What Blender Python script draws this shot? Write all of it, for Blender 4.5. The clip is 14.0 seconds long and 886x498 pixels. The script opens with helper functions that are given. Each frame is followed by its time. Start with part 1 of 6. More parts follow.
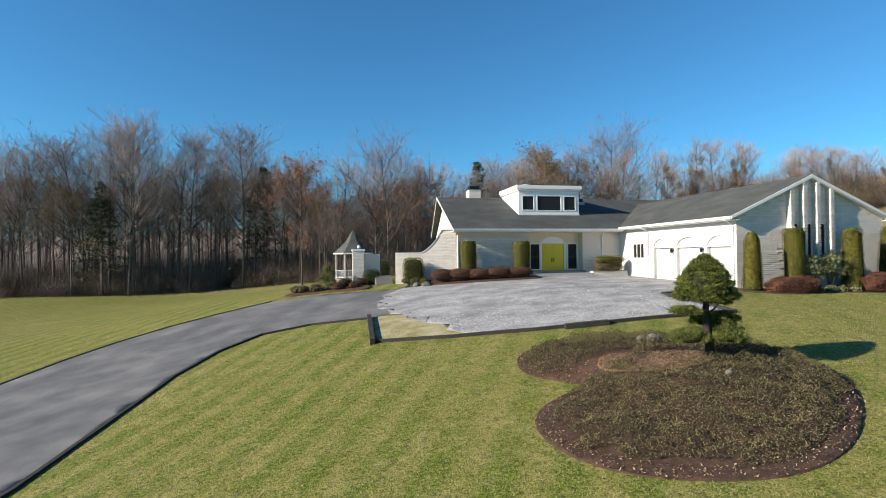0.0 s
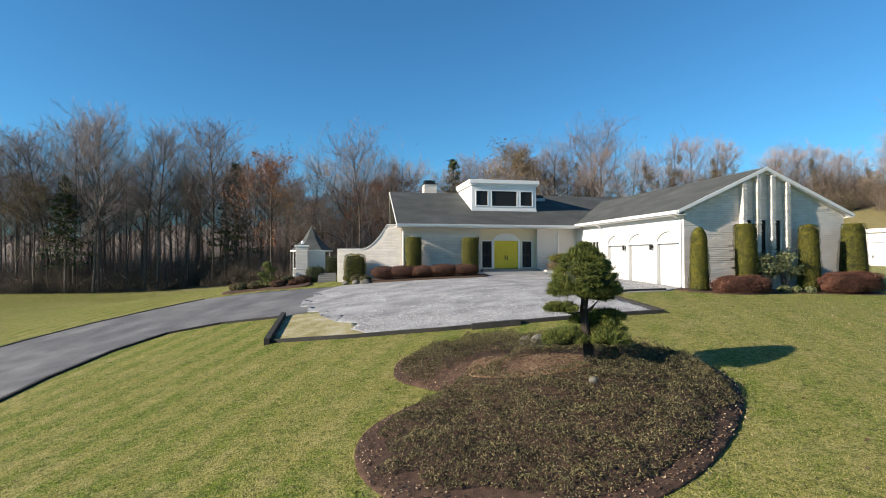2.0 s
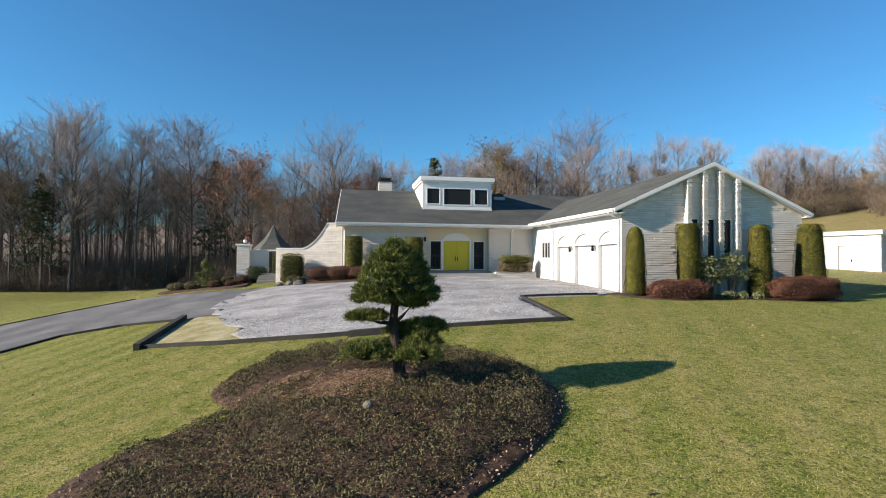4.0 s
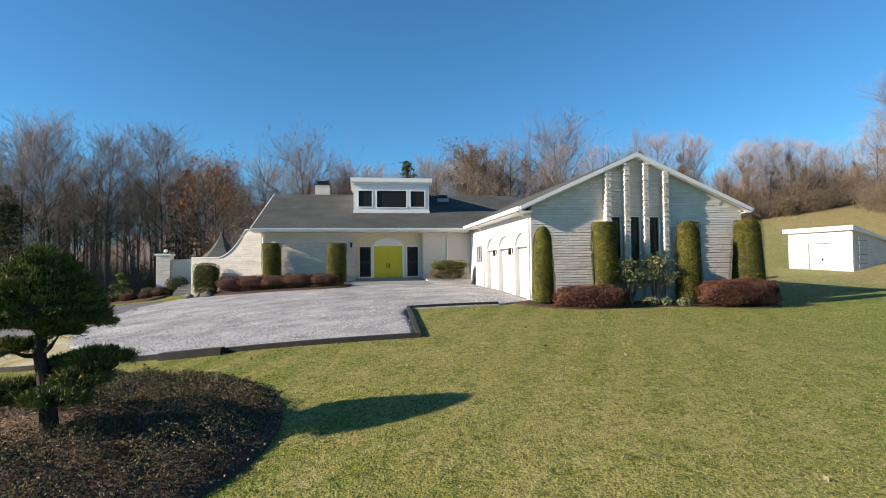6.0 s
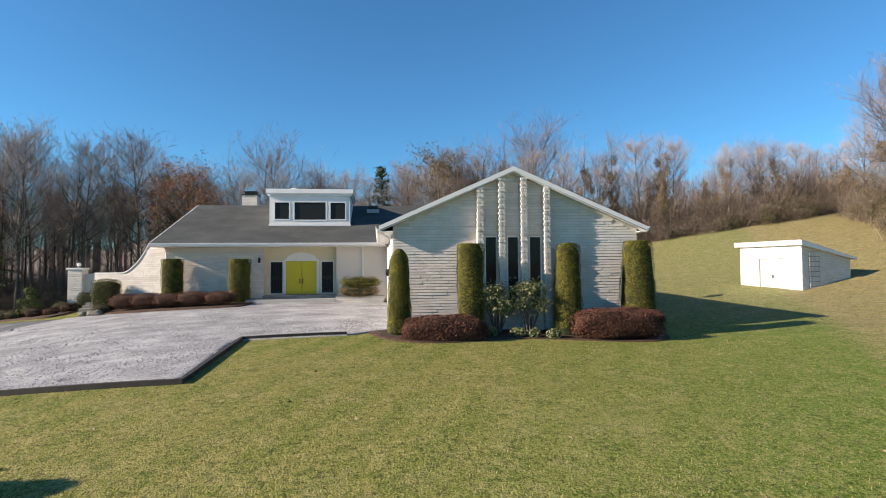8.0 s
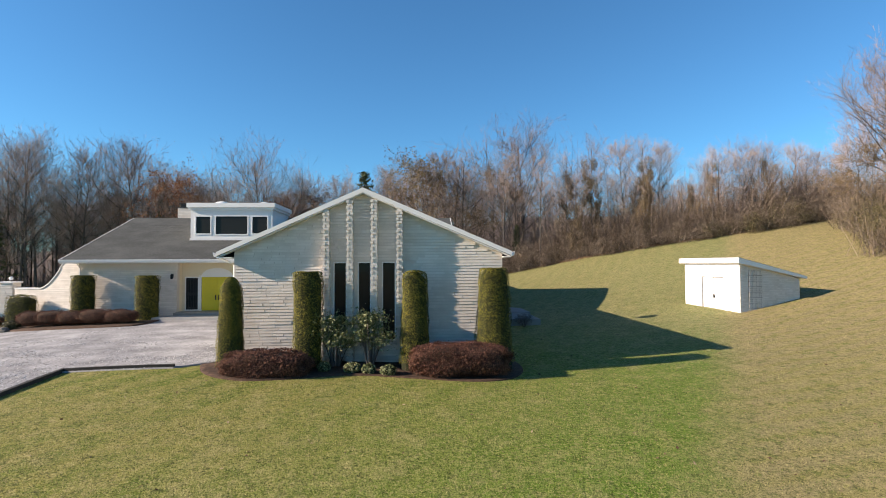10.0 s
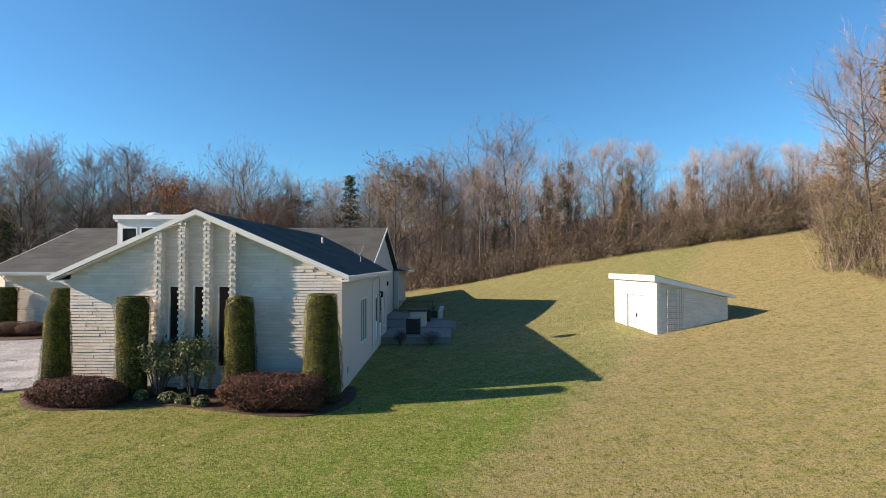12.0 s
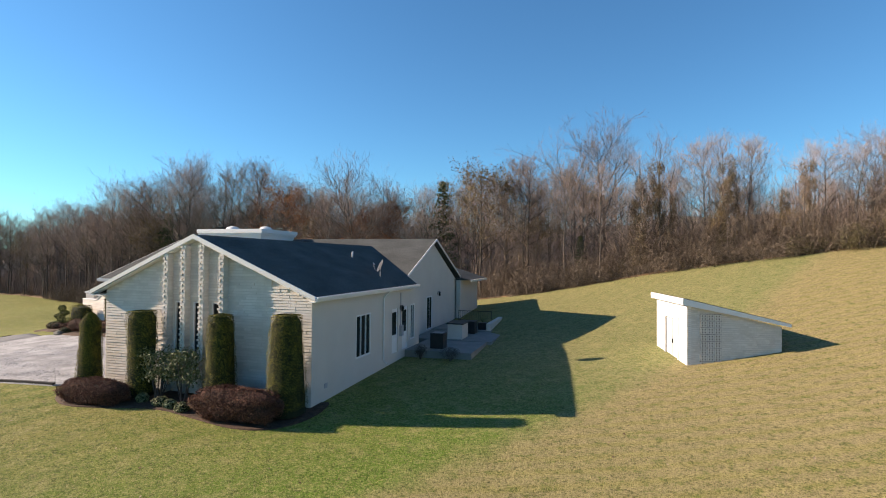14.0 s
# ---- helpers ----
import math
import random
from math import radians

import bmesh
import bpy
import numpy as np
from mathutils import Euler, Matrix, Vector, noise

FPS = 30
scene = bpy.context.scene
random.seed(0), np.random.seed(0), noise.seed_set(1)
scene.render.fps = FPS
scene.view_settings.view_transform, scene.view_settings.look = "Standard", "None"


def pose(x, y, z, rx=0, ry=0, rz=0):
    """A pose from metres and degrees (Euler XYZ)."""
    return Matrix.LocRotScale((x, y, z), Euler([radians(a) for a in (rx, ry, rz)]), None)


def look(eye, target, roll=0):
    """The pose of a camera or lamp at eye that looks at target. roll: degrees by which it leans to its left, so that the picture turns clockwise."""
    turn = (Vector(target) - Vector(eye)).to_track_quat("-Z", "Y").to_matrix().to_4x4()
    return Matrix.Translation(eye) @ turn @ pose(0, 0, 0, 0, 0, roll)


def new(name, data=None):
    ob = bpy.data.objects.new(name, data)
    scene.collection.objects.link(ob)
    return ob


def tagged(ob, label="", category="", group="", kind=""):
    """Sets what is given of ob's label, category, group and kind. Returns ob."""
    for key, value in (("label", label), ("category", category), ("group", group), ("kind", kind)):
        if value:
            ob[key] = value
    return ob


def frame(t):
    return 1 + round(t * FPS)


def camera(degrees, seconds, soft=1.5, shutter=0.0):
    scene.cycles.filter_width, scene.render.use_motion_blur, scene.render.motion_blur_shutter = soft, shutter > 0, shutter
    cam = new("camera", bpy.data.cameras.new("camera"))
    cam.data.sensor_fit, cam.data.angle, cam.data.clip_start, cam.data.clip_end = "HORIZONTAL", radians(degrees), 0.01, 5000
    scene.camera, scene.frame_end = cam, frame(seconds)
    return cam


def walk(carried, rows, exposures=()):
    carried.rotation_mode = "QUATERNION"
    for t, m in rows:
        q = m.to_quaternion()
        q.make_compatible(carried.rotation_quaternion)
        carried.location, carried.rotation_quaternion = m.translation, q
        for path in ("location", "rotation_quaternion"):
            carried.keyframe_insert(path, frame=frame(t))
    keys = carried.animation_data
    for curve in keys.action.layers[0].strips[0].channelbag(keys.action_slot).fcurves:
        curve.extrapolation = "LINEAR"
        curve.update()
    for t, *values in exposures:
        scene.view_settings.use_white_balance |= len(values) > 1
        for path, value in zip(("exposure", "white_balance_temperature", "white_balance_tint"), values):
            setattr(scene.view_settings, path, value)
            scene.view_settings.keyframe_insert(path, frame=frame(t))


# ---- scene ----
cam = camera(80.0, 14.0, 1.0)
PATH = [
    (0, (3.458, -0.76, 1.508), (3.866, 1.198, 1.534), -0.6),
    (0.5, (4.515, -0.483, 1.362), (4.924, 1.474, 1.394), -0.6),
    (1, (5.572, -0.172, 1.252), (5.982, 1.785, 1.285), -0.4),
    (1.5, (6.629, 0.109, 1.183), (7.038, 2.067, 1.215), -0.3),
    (2, (7.762, 0.486, 1.098), (8.171, 2.443, 1.132), -0.1),
    (2.5, (8.941, 0.739, 1.084), (9.347, 2.697, 1.118), -0.0),
    (3, (10.174, 0.864, 1.119), (10.57, 2.824, 1.152), 0.3),
    (5.5, (16.944, 2.825, 0.923), (17.273, 4.797, 0.98), -0.5),
    (6, (18.568, 3.153, 1.084), (18.892, 5.125, 1.145), -0.7),
    (6.5, (20.296, 3.43, 1.275), (20.605, 5.405, 1.339), -0.7),
    (7, (22.126, 3.76, 1.55), (22.417, 5.738, 1.614), -0.6),
    (7.5, (23.879, 3.867, 1.816), (24.149, 5.848, 1.879), -0.6),
    (8, (25.628, 4.083, 1.996), (25.869, 6.067, 2.061), -0.5),
    (10.5, (35.167, 4.964, 3.367), (35.24, 6.962, 3.426), -0.2),
    (11, (37.146, 5.178, 3.609), (37.19, 7.176, 3.666), -0.1),
    (11.5, (38.992, 5.452, 3.848), (39.002, 7.452, 3.9), -0.1),
    (12, (40.857, 5.715, 4.118), (40.811, 7.714, 4.167), -0.0),
    (12.5, (42.999, 5.887, 4.467), (42.81, 7.878, 4.508), 0.4),
    (13, (44.476, 6.27, 4.928), (44.126, 8.239, 4.946), 0.6),
    (13.5, (45.841, 6.671, 5.153), (45.368, 8.614, 5.169), 0.6),
    (14, (47.41, 6.952, 5.107), (46.847, 8.871, 5.147), 0.5),
]
walk(cam, [(t, look(eye, target, roll)) for t, eye, target, roll in PATH], exposures=((0, 0.88, 6600, 11), (3, 0.93, 6700, 13), (6.5, 1.0, 6850, 16), (11, 1.17, 7200, 20), (14, 1.19, 7450, 21)))

# ---- light ----
SUN_TURN, SUN_HIGH = radians(8.5), radians(22.8)
SUN_WAY = Vector((math.cos(SUN_TURN) * math.cos(SUN_HIGH), math.sin(SUN_TURN) * math.cos(SUN_HIGH), -math.sin(SUN_HIGH)))
world = bpy.data.worlds.new("sky")
scene.world = world
world.use_nodes = True
wn = world.node_tree.nodes
sky = wn.new("ShaderNodeTexSky")
sky.sky_type = "NISHITA"
sky.sun_disc = False
sky.sun_elevation = SUN_HIGH
sky.sun_rotation = math.atan2(-SUN_WAY.x, -SUN_WAY.y)
sky.altitude, sky.air_density, sky.dust_density, sky.ozone_density = 100, 1.0, 0.1, 3.0
tone = wn.new("ShaderNodeMix")
tone.data_type, tone.blend_type = "RGBA", "MULTIPLY"
tone.inputs[0].default_value = 1.0
tone.inputs[7].default_value = (0.41, 0.96, 1.22, 1)
world.node_tree.links.new(sky.outputs[0], tone.inputs[6])
world.node_tree.links.new(tone.outputs[2], wn["Background"].inputs[0])
wn["Background"].inputs[1].default_value = 0.07
sun = new("sun", bpy.data.lights.new("sun", "SUN"))
sun.data.energy, sun.data.angle, sun.data.color = 5.0, radians(0.55), (1.0, 0.91, 0.76)
sun.matrix_basis = Matrix.Translation((-40, -10, 40)) @ SUN_WAY.to_track_quat("-Z", "Y").to_matrix().to_4x4()

# ---- materials ----


def material(name, colours, scale=3.0, rough=0.8, bump=0.2, fine=40.0, metal=0.0, spec=0.3, island=0.0, per_object=0.0, stretch=(1, 1, 1), low=0.3, high=0.7):
    """Two scales of noise between two or three colours, with relief."""
    m = bpy.data.materials.new(name)
    m.use_nodes = True
    n, l = m.node_tree.nodes, m.node_tree.links
    b = n["Principled BSDF"]
    co = n.new("ShaderNodeTexCoord")
    mp = n.new("ShaderNodeMapping")
    mp.inputs["Scale"].default_value = stretch
    l.new(co.outputs["Object"], mp.inputs[0])
    big, small = n.new("ShaderNodeTexNoise"), n.new("ShaderNodeTexNoise")
    for t, s, d in ((big, scale, 5), (small, fine, 4)):
        t.inputs["Scale"].default_value, t.inputs["Detail"].default_value = s, d
        l.new(mp.outputs[0], t.inputs["Vector"])
    mix = n.new("ShaderNodeMath")
    mix.operation = "MULTIPLY_ADD"
    mix.inputs[1].default_value = 0.45
    l.new(small.outputs[0], mix.inputs[0])
    half = n.new("ShaderNodeMath")
    half.operation = "MULTIPLY"
    half.inputs[1].default_value = 0.55
    l.new(big.outputs[0], half.inputs[0])
    l.new(half.outputs[0], mix.inputs[2])
    last = mix.outputs[0]
    for amount, source in ((island, "Random Per Island"), (per_object, "Random")):
        if amount:
            g = n.new("ShaderNodeNewGeometry" if source != "Random" else "ShaderNodeObjectInfo")
            a = n.new("ShaderNodeMath")
            a.operation = "MULTIPLY_ADD"
            a.inputs[1].default_value = amount
            l.new(g.outputs[source], a.inputs[0])
            sub = n.new("ShaderNodeMath")
            sub.operation = "SUBTRACT"
            sub.inputs[1].default_value = amount / 2
            l.new(last, sub.inputs[0])
            l.new(sub.outputs[0], a.inputs[2])
            last = a.outputs[0]
    ramp = n.new("ShaderNodeValToRGB")
    e = ramp.color_ramp.elements
    e[0].position, e[1].position = low, high
    e[0].color, e[1].color = (*colours[0], 1), (*colours[-1], 1)
    if len(colours) > 2:
        e.new((low + high) / 2).color = (*colours[1], 1)
    l.new(last, ramp.inputs[0])
    l.new(ramp.outputs[0], b.inputs["Base Color"])
    b.inputs["Roughness"].default_value, b.inputs["Metallic"].default_value = rough, metal
    b.inputs["Specular IOR Level"].default_value = spec
    if bump:
        bp = n.new("ShaderNodeBump")
        bp.inputs["Strength"].default_value, bp.inputs["Distance"].default_value = bump, 0.02
        l.new(small.outputs[0], bp.inputs["Height"])
        l.new(bp.outputs[0], b.inputs["Normal"])
    return m


def lawn_material():
    m = bpy.data.materials.new("lawn")
    m.use_nodes = True
    n, l = m.node_tree.nodes, m.node_tree.links
    b = n["Principled BSDF"]
    co = n.new("ShaderNodeTexCoord")

    def noisy(scale, detail, stretch=(1, 1, 1), turn=0.0):
        mp = n.new("ShaderNodeMapping")
        mp.inputs["Scale"].default_value, mp.inputs["Rotation"].default_value = stretch, (0, 0, turn)
        l.new(co.outputs["Object"], mp.inputs[0])
        t = n.new("ShaderNodeTexNoise")
        t.inputs["Scale"].default_value, t.inputs["Detail"].default_value = scale, detail
        l.new(mp.outputs[0], t.inputs["Vector"])
        return t.outputs[0], mp.outputs[0]

    def mixed(fac, a, c, low, high, strength=1.0):
        r = n.new("ShaderNodeMapRange")
        r.inputs[1].default_value, r.inputs[2].default_value, r.inputs[4].default_value = low, high, strength
        l.new(fac, r.inputs[0])
        x = n.new("ShaderNodeMix")
        x.data_type = "RGBA"
        l.new(r.outputs[0], x.inputs[0])
        for s, v in ((x.inputs[6], a), (x.inputs[7], c)):
            if isinstance(v, tuple):
                s.default_value = (*v, 1)
            else:
                l.new(v, s)
        return x.outputs[2]

    patch, _ = noisy(0.16, 5)
    spot, _ = noisy(1.1, 5)
    blade, _ = noisy(28.0, 4, (1, 1, 0.2))
    tuft, _ = noisy(7.0, 5)
    speck, _ = noisy(11.0, 4)
    # the mown field on the high side of the house is drier than the lawn before it
    sep = n.new("ShaderNodeSeparateXYZ")
    l.new(co.outputs["Object"], sep.inputs[0])
    dry = n.new("ShaderNodeMath")
    dry.operation = "MULTIPLY_ADD"
    dry.inputs[1].default_value = 14.0
    l.new(patch, dry.inputs[0])
    l.new(sep.outputs[0], dry.inputs[2])
    # mowing lanes
    lane = n.new("ShaderNodeTexWave")
    lane.inputs["Scale"].default_value, lane.inputs["Distortion"].default_value, lane.inputs["Detail"].default_value = 0.22, 1.2, 2.0
    mp = n.new("ShaderNodeMapping")
    mp.inputs["Rotation"].default_value = (0, 0, radians(28))
    l.new(co.outputs["Object"], mp.inputs[0])
    l.new(mp.outputs[0], lane.inputs["Vector"])
    c = mixed(tuft, LAWN_GREEN, LAWN_LIGHT, 0.35, 0.7)
    c = mixed(patch, c, LAWN_TAN, 0.46, 0.68, 0.45)
    # the open lawn away from the house is half dry
    far = n.new("ShaderNodeMath")
    far.operation = "MULTIPLY_ADD"
    far.inputs[1].default_value = -0.9
    l.new(sep.outputs[1], far.inputs[0])
    l.new(dry.outputs[0], far.inputs[2])
    c = mixed(far.outputs[0], c, LAWN_TAN, 10, 26, 0.5)
    # a line runs up the slope: lush along it, dry field beyond
    slant = n.new("ShaderNodeMath")
    slant.operation = "MULTIPLY_ADD"
    slant.inputs[1].default_value = -0.62
    l.new(sep.outputs[1], slant.inputs[0])
    l.new(sep.outputs[0], slant.inputs[2])
    ragged = n.new("ShaderNodeMath")
    ragged.operation = "MULTIPLY_ADD"
    ragged.inputs[1].default_value = 1.6
    l.new(spot, ragged.inputs[0])
    l.new(slant.outputs[0], ragged.inputs[2])
    c = mixed(lane.outputs[0], c, LAWN_LANE, 0.25, 0.8, 0.75)
    rear = n.new("ShaderNodeMath")
    rear.operation = "MULTIPLY_ADD"
    rear.inputs[1].default_value = 5.0
    l.new(spot, rear.inputs[0])
    slope = n.new("ShaderNodeVectorMath")
    slope.operation = "DOT_PRODUCT"
    slope.inputs[1].default_value = (0.9, 1.0, 0.0)
    l.new(co.outputs["Object"], slope.inputs[0])
    l.new(slope.outputs["Value"], rear.inputs[2])
    c = mixed(ragged.outputs[0], c, LAWN_LUSH, 17.0, 28.6, 0.85)
    c = mixed(rear.outputs[0], c, LAWN_FIELD, 64, 79, 0.7)
    c = mixed(ragged.outputs[0], c, LAWN_DRY, 29.6, 31.6, 0.68)
    # mowing lines across the high field
    row = n.new("ShaderNodeTexWave")
    row.bands_direction = "Y"
    row.inputs["Scale"].default_value, row.inputs["Distortion"].default_value, row.inputs["Detail"].default_value = 0.36, 2.0, 3.0
    mp = n.new("ShaderNodeMapping")
    mp.inputs["Rotation"].default_value = (0, 0, radians(-14))
    l.new(co.outputs["Object"], mp.inputs[0])
    l.new(mp.outputs[0], row.inputs["Vector"])
    high = n.new("ShaderNodeMapRange")
    high.inputs[1].default_value, high.inputs[2].default_value = 28, 32
    l.new(slant.outputs[0], high.inputs[0])
    both = n.new("ShaderNodeMath")
    both.operation = "MULTIPLY"
    l.new(row.outputs[0], both.inputs[0])
    l.new(high.outputs[0], both.inputs[1])
    c = mixed(both.outputs[0], c, LAWN_LANE, 0.35, 0.95, 0.5)
    clump, _ = noisy(3.2, 6)
    c = mixed(spot, c, LAWN_STRAW, 0.5, 0.68, 0.34)
    c = mixed(clump, c, LAWN_STRAW, 0.53, 0.66, 0.3)
    c = mixed(clump, c, LAWN_GREEN, 0.46, 0.33, 0.55)
    c = mixed(tuft, c, LAWN_DARK, 0.46, 0.33, 0.5)
    c = mixed(speck, c, LAWN_STRAW, 0.54, 0.63, 0.42)
    c = mixed(speck, c, LAWN_DARK, 0.44, 0.36, 0.45)
    c = mixed(blade, c, LAWN_STRAW, 0.54, 0.66, 0.5)
    c = mixed(blade, c, LAWN_DARK, 0.47, 0.36, 0.7)
    l.new(c, b.inputs["Base Color"])
    b.inputs["Roughness"].default_value, b.inputs["Specular IOR Level"].default_value = 0.9, 0.15
    bp = n.new("ShaderNodeBump")
    bp.inputs["Strength"].default_value, bp.inputs["Distance"].default_value = 0.8, 0.06
    add = n.new("ShaderNodeMath")
    l.new(blade, add.inputs[0])
    l.new(tuft, add.inputs[1])
    l.new(add.outputs[0], bp.inputs["Height"])
    l.new(bp.outputs[0], b.inputs["Normal"])
    return m


LAWN_GREEN, LAWN_LIGHT, LAWN_TAN = (0.072, 0.118, 0.008), (0.15, 0.185, 0.016), (0.285, 0.24, 0.08)
LAWN_DRY, LAWN_STRAW, LAWN_DARK, LAWN_LANE = (0.315, 0.225, 0.13), (0.37, 0.30, 0.135), (0.03, 0.038, 0.007), (0.235, 0.215, 0.055)
LAWN_LUSH, LAWN_FIELD = (0.08, 0.17, 0.012), (0.228, 0.21, 0.105)
M_LAWN = lawn_material()
M_LITTER = material("leaf_litter", ((0.07, 0.045, 0.025), (0.17, 0.105, 0.055), (0.26, 0.17, 0.09)), 1.5, 0.95, 0.6, 14)
M_MULCH = material("bark_mulch", ((0.025, 0.016, 0.011), (0.06, 0.034, 0.022), (0.115, 0.066, 0.043)), 6, 0.95, 0.9, 45)
M_STRAWBED = material("pine_straw", ((0.10, 0.055, 0.033), (0.20, 0.115, 0.07), (0.30, 0.19, 0.12)), 5, 0.95, 0.8, 60)
M_GRAVEL = material("white_gravel", ((0.15, 0.148, 0.151), (0.255, 0.251, 0.254), (0.385, 0.38, 0.378)), 0.8, 0.92, 1.0, 11, stretch=(0.8, 1.15, 1), low=0.36, high=0.64)
M_VERGE = material("bleached_grass", ((0.14, 0.125, 0.045), (0.27, 0.235, 0.115), (0.36, 0.335, 0.25)), 1.3, 0.95, 0.8, 16, low=0.36, high=0.64)
M_ASPHALT = material("worn_asphalt", ((0.065, 0.065, 0.07), (0.11, 0.11, 0.115), (0.18, 0.175, 0.17)), 0.5, 0.9, 0.5, 40, low=0.36, high=0.64)
M_BRICK = material("painted_brick", ((0.55, 0.50, 0.44), (0.64, 0.585, 0.525), (0.70, 0.645, 0.585)), 2.0, 0.8, 0.2, 35, island=0.25)
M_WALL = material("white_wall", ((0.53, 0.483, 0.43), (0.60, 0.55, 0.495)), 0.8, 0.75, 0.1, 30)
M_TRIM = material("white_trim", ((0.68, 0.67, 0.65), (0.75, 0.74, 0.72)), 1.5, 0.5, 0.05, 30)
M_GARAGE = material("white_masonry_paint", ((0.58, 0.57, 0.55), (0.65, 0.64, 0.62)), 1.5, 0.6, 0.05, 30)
# grey of the strips that draw shadow lines round doors
M_STRIP = material("grey_weather_strip", ((0.16, 0.16, 0.165), (0.24, 0.24, 0.245)), 3, 0.7, 0.0, 30)
M_CREAM = material("cream_stucco", ((0.62, 0.54, 0.38), (0.70, 0.62, 0.46)), 1.2, 0.8, 0.1, 30)
M_ROOF = material("grey_shingle", ((0.05, 0.053, 0.051), (0.076, 0.08, 0.077), (0.105, 0.109, 0.105)), 0.6, 0.95, 0.4, 9, spec=0.08, stretch=(1, 1, 3))
M_DOOR = material("yellow_paint", ((0.52, 0.42, 0.02), (0.60, 0.50, 0.04)), 1.0, 0.45, 0.03, 20)
M_BLACK = material("black_metal", ((0.012, 0.012, 0.013), (0.03, 0.03, 0.03)), 3, 0.45, 0.05, 30)
# near-black that puts the darkness of unlit spaces into colour; also the insect mesh
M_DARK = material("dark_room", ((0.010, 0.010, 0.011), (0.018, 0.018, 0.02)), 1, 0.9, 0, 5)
M_TIMBER = material("dark_timber", ((0.018, 0.017, 0.016), (0.045, 0.042, 0.038)), 3, 0.9, 0.5, 40)
M_STONE = material("stone", ((0.08, 0.072, 0.058), (0.145, 0.132, 0.11), (0.235, 0.218, 0.185)), 2, 0.85, 0.5, 18)
M_SLAB = material("concrete", ((0.17, 0.162, 0.15), (0.27, 0.257, 0.237)), 1.5, 0.85, 0.2, 30)
M_STEP = material("pale_step_stone", ((0.30, 0.29, 0.27), (0.42, 0.405, 0.38)), 1.5, 0.85, 0.2, 30)
M_YEW = material("yew_green", ((0.014, 0.018, 0.003), (0.09, 0.088, 0.009), (0.25, 0.205, 0.02)), 4, 0.75, 0.0, 14, island=0.3)
# near-black: the shade deep inside foliage is put into this colour
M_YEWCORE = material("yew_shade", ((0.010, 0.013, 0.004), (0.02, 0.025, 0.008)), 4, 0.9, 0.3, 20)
M_RED = material("barberry", ((0.05, 0.02, 0.013), (0.105, 0.041, 0.026), (0.165, 0.074, 0.046)), 3, 0.85, 0.0, 25, island=0.6)
M_PINE = material("pine_needles", ((0.022, 0.034, 0.008), (0.078, 0.105, 0.019), (0.19, 0.19, 0.04)), 3, 0.7, 0.0, 25, island=0.5)
M_PINEBARK = material("dark_pine_bark", ((0.014, 0.011, 0.009), (0.032, 0.025, 0.02), (0.06, 0.048, 0.04)), 6, 0.95, 0.8, 40, stretch=(1, 1, 0.3))
M_JUNIPER = material("juniper", ((0.03, 0.028, 0.012), (0.083, 0.074, 0.03), (0.17, 0.138, 0.068)), 0.9, 0.85, 0.0, 25, island=0.55)
M_BARK = material("grey_bark", ((0.04, 0.032, 0.027), (0.09, 0.075, 0.065), (0.155, 0.132, 0.116)), 3, 0.9, 0.4, 30, per_object=0.25)
M_TWIG = material("bare_twigs", ((0.18, 0.135, 0.117), (0.3, 0.232, 0.203), (0.425, 0.342, 0.302)), 0.4, 0.9, 0, 6, per_object=0.35, island=0.2)
M_BRUSH = material("brown_brush", ((0.055, 0.041, 0.031), (0.125, 0.095, 0.073), (0.21, 0.165, 0.127)), 0.3, 0.95, 0, 4, island=0.5)
M_RUST = material("rust_leaves", ((0.14, 0.05, 0.022), (0.25, 0.10, 0.042), (0.33, 0.17, 0.08)), 0.6, 0.8, 0, 9, island=0.4, per_object=0.2)
M_VINE = material("hanging_vine", ((0.05, 0.037, 0.022), (0.12, 0.088, 0.054), (0.22, 0.168, 0.105)), 0.6, 0.9, 0, 9, island=0.5, per_object=0.3)
M_TANLEAF = material("tan_leaves", ((0.07, 0.05, 0.025), (0.15, 0.10, 0.05), (0.22, 0.16, 0.08)), 0.6, 0.85, 0, 9, island=0.4, per_object=0.3)
M_FIR = material("evergreen", ((0.022, 0.034, 0.013), (0.055, 0.072, 0.026), (0.1, 0.115, 0.048)), 0.6, 0.8, 0, 9, island=0.4)
M_STEEL = material("grey_metal", ((0.30, 0.30, 0.31), (0.42, 0.42, 0.43)), 4, 0.5, 0.03, 30, metal=0.2)


def glass_material():
    m = bpy.data.materials.new("window_glass")
    m.use_nodes = True
    b = m.node_tree.nodes["Principled BSDF"]
    b.inputs["Base Color"].default_value = (0.022, 0.021, 0.02, 1)
    b.inputs["Roughness"].default_value, b.inputs["Specular IOR Level"].default_value = 0.05, 0.12
    return m


M_GLASS = glass_material()

# ---- building helpers ----
ORIGIN = {}


def thing(name, x, y, z, label, category, group="", kind=""):
    ob = new(name)
    ob.location = (x, y, z)
    ORIGIN[ob] = Vector((x, y, z))
    return tagged(ob, label, category, group, kind)


def part(name, bm, mat, parent=None, label=""):
    """One mesh object from a bmesh in world coordinates, under a thing or a part."""
    o = ORIGIN[parent] if parent else Vector()
    if parent:
        bmesh.ops.translate(bm, verts=bm.verts, vec=-o)
    me = bpy.data.meshes.new(name)
    bm.to_mesh(me)
    bm.free()
    me.materials.append(mat)
    ob = new(name, me)
    ob.parent = parent
    ORIGIN[ob] = o
    return tagged(ob, label)


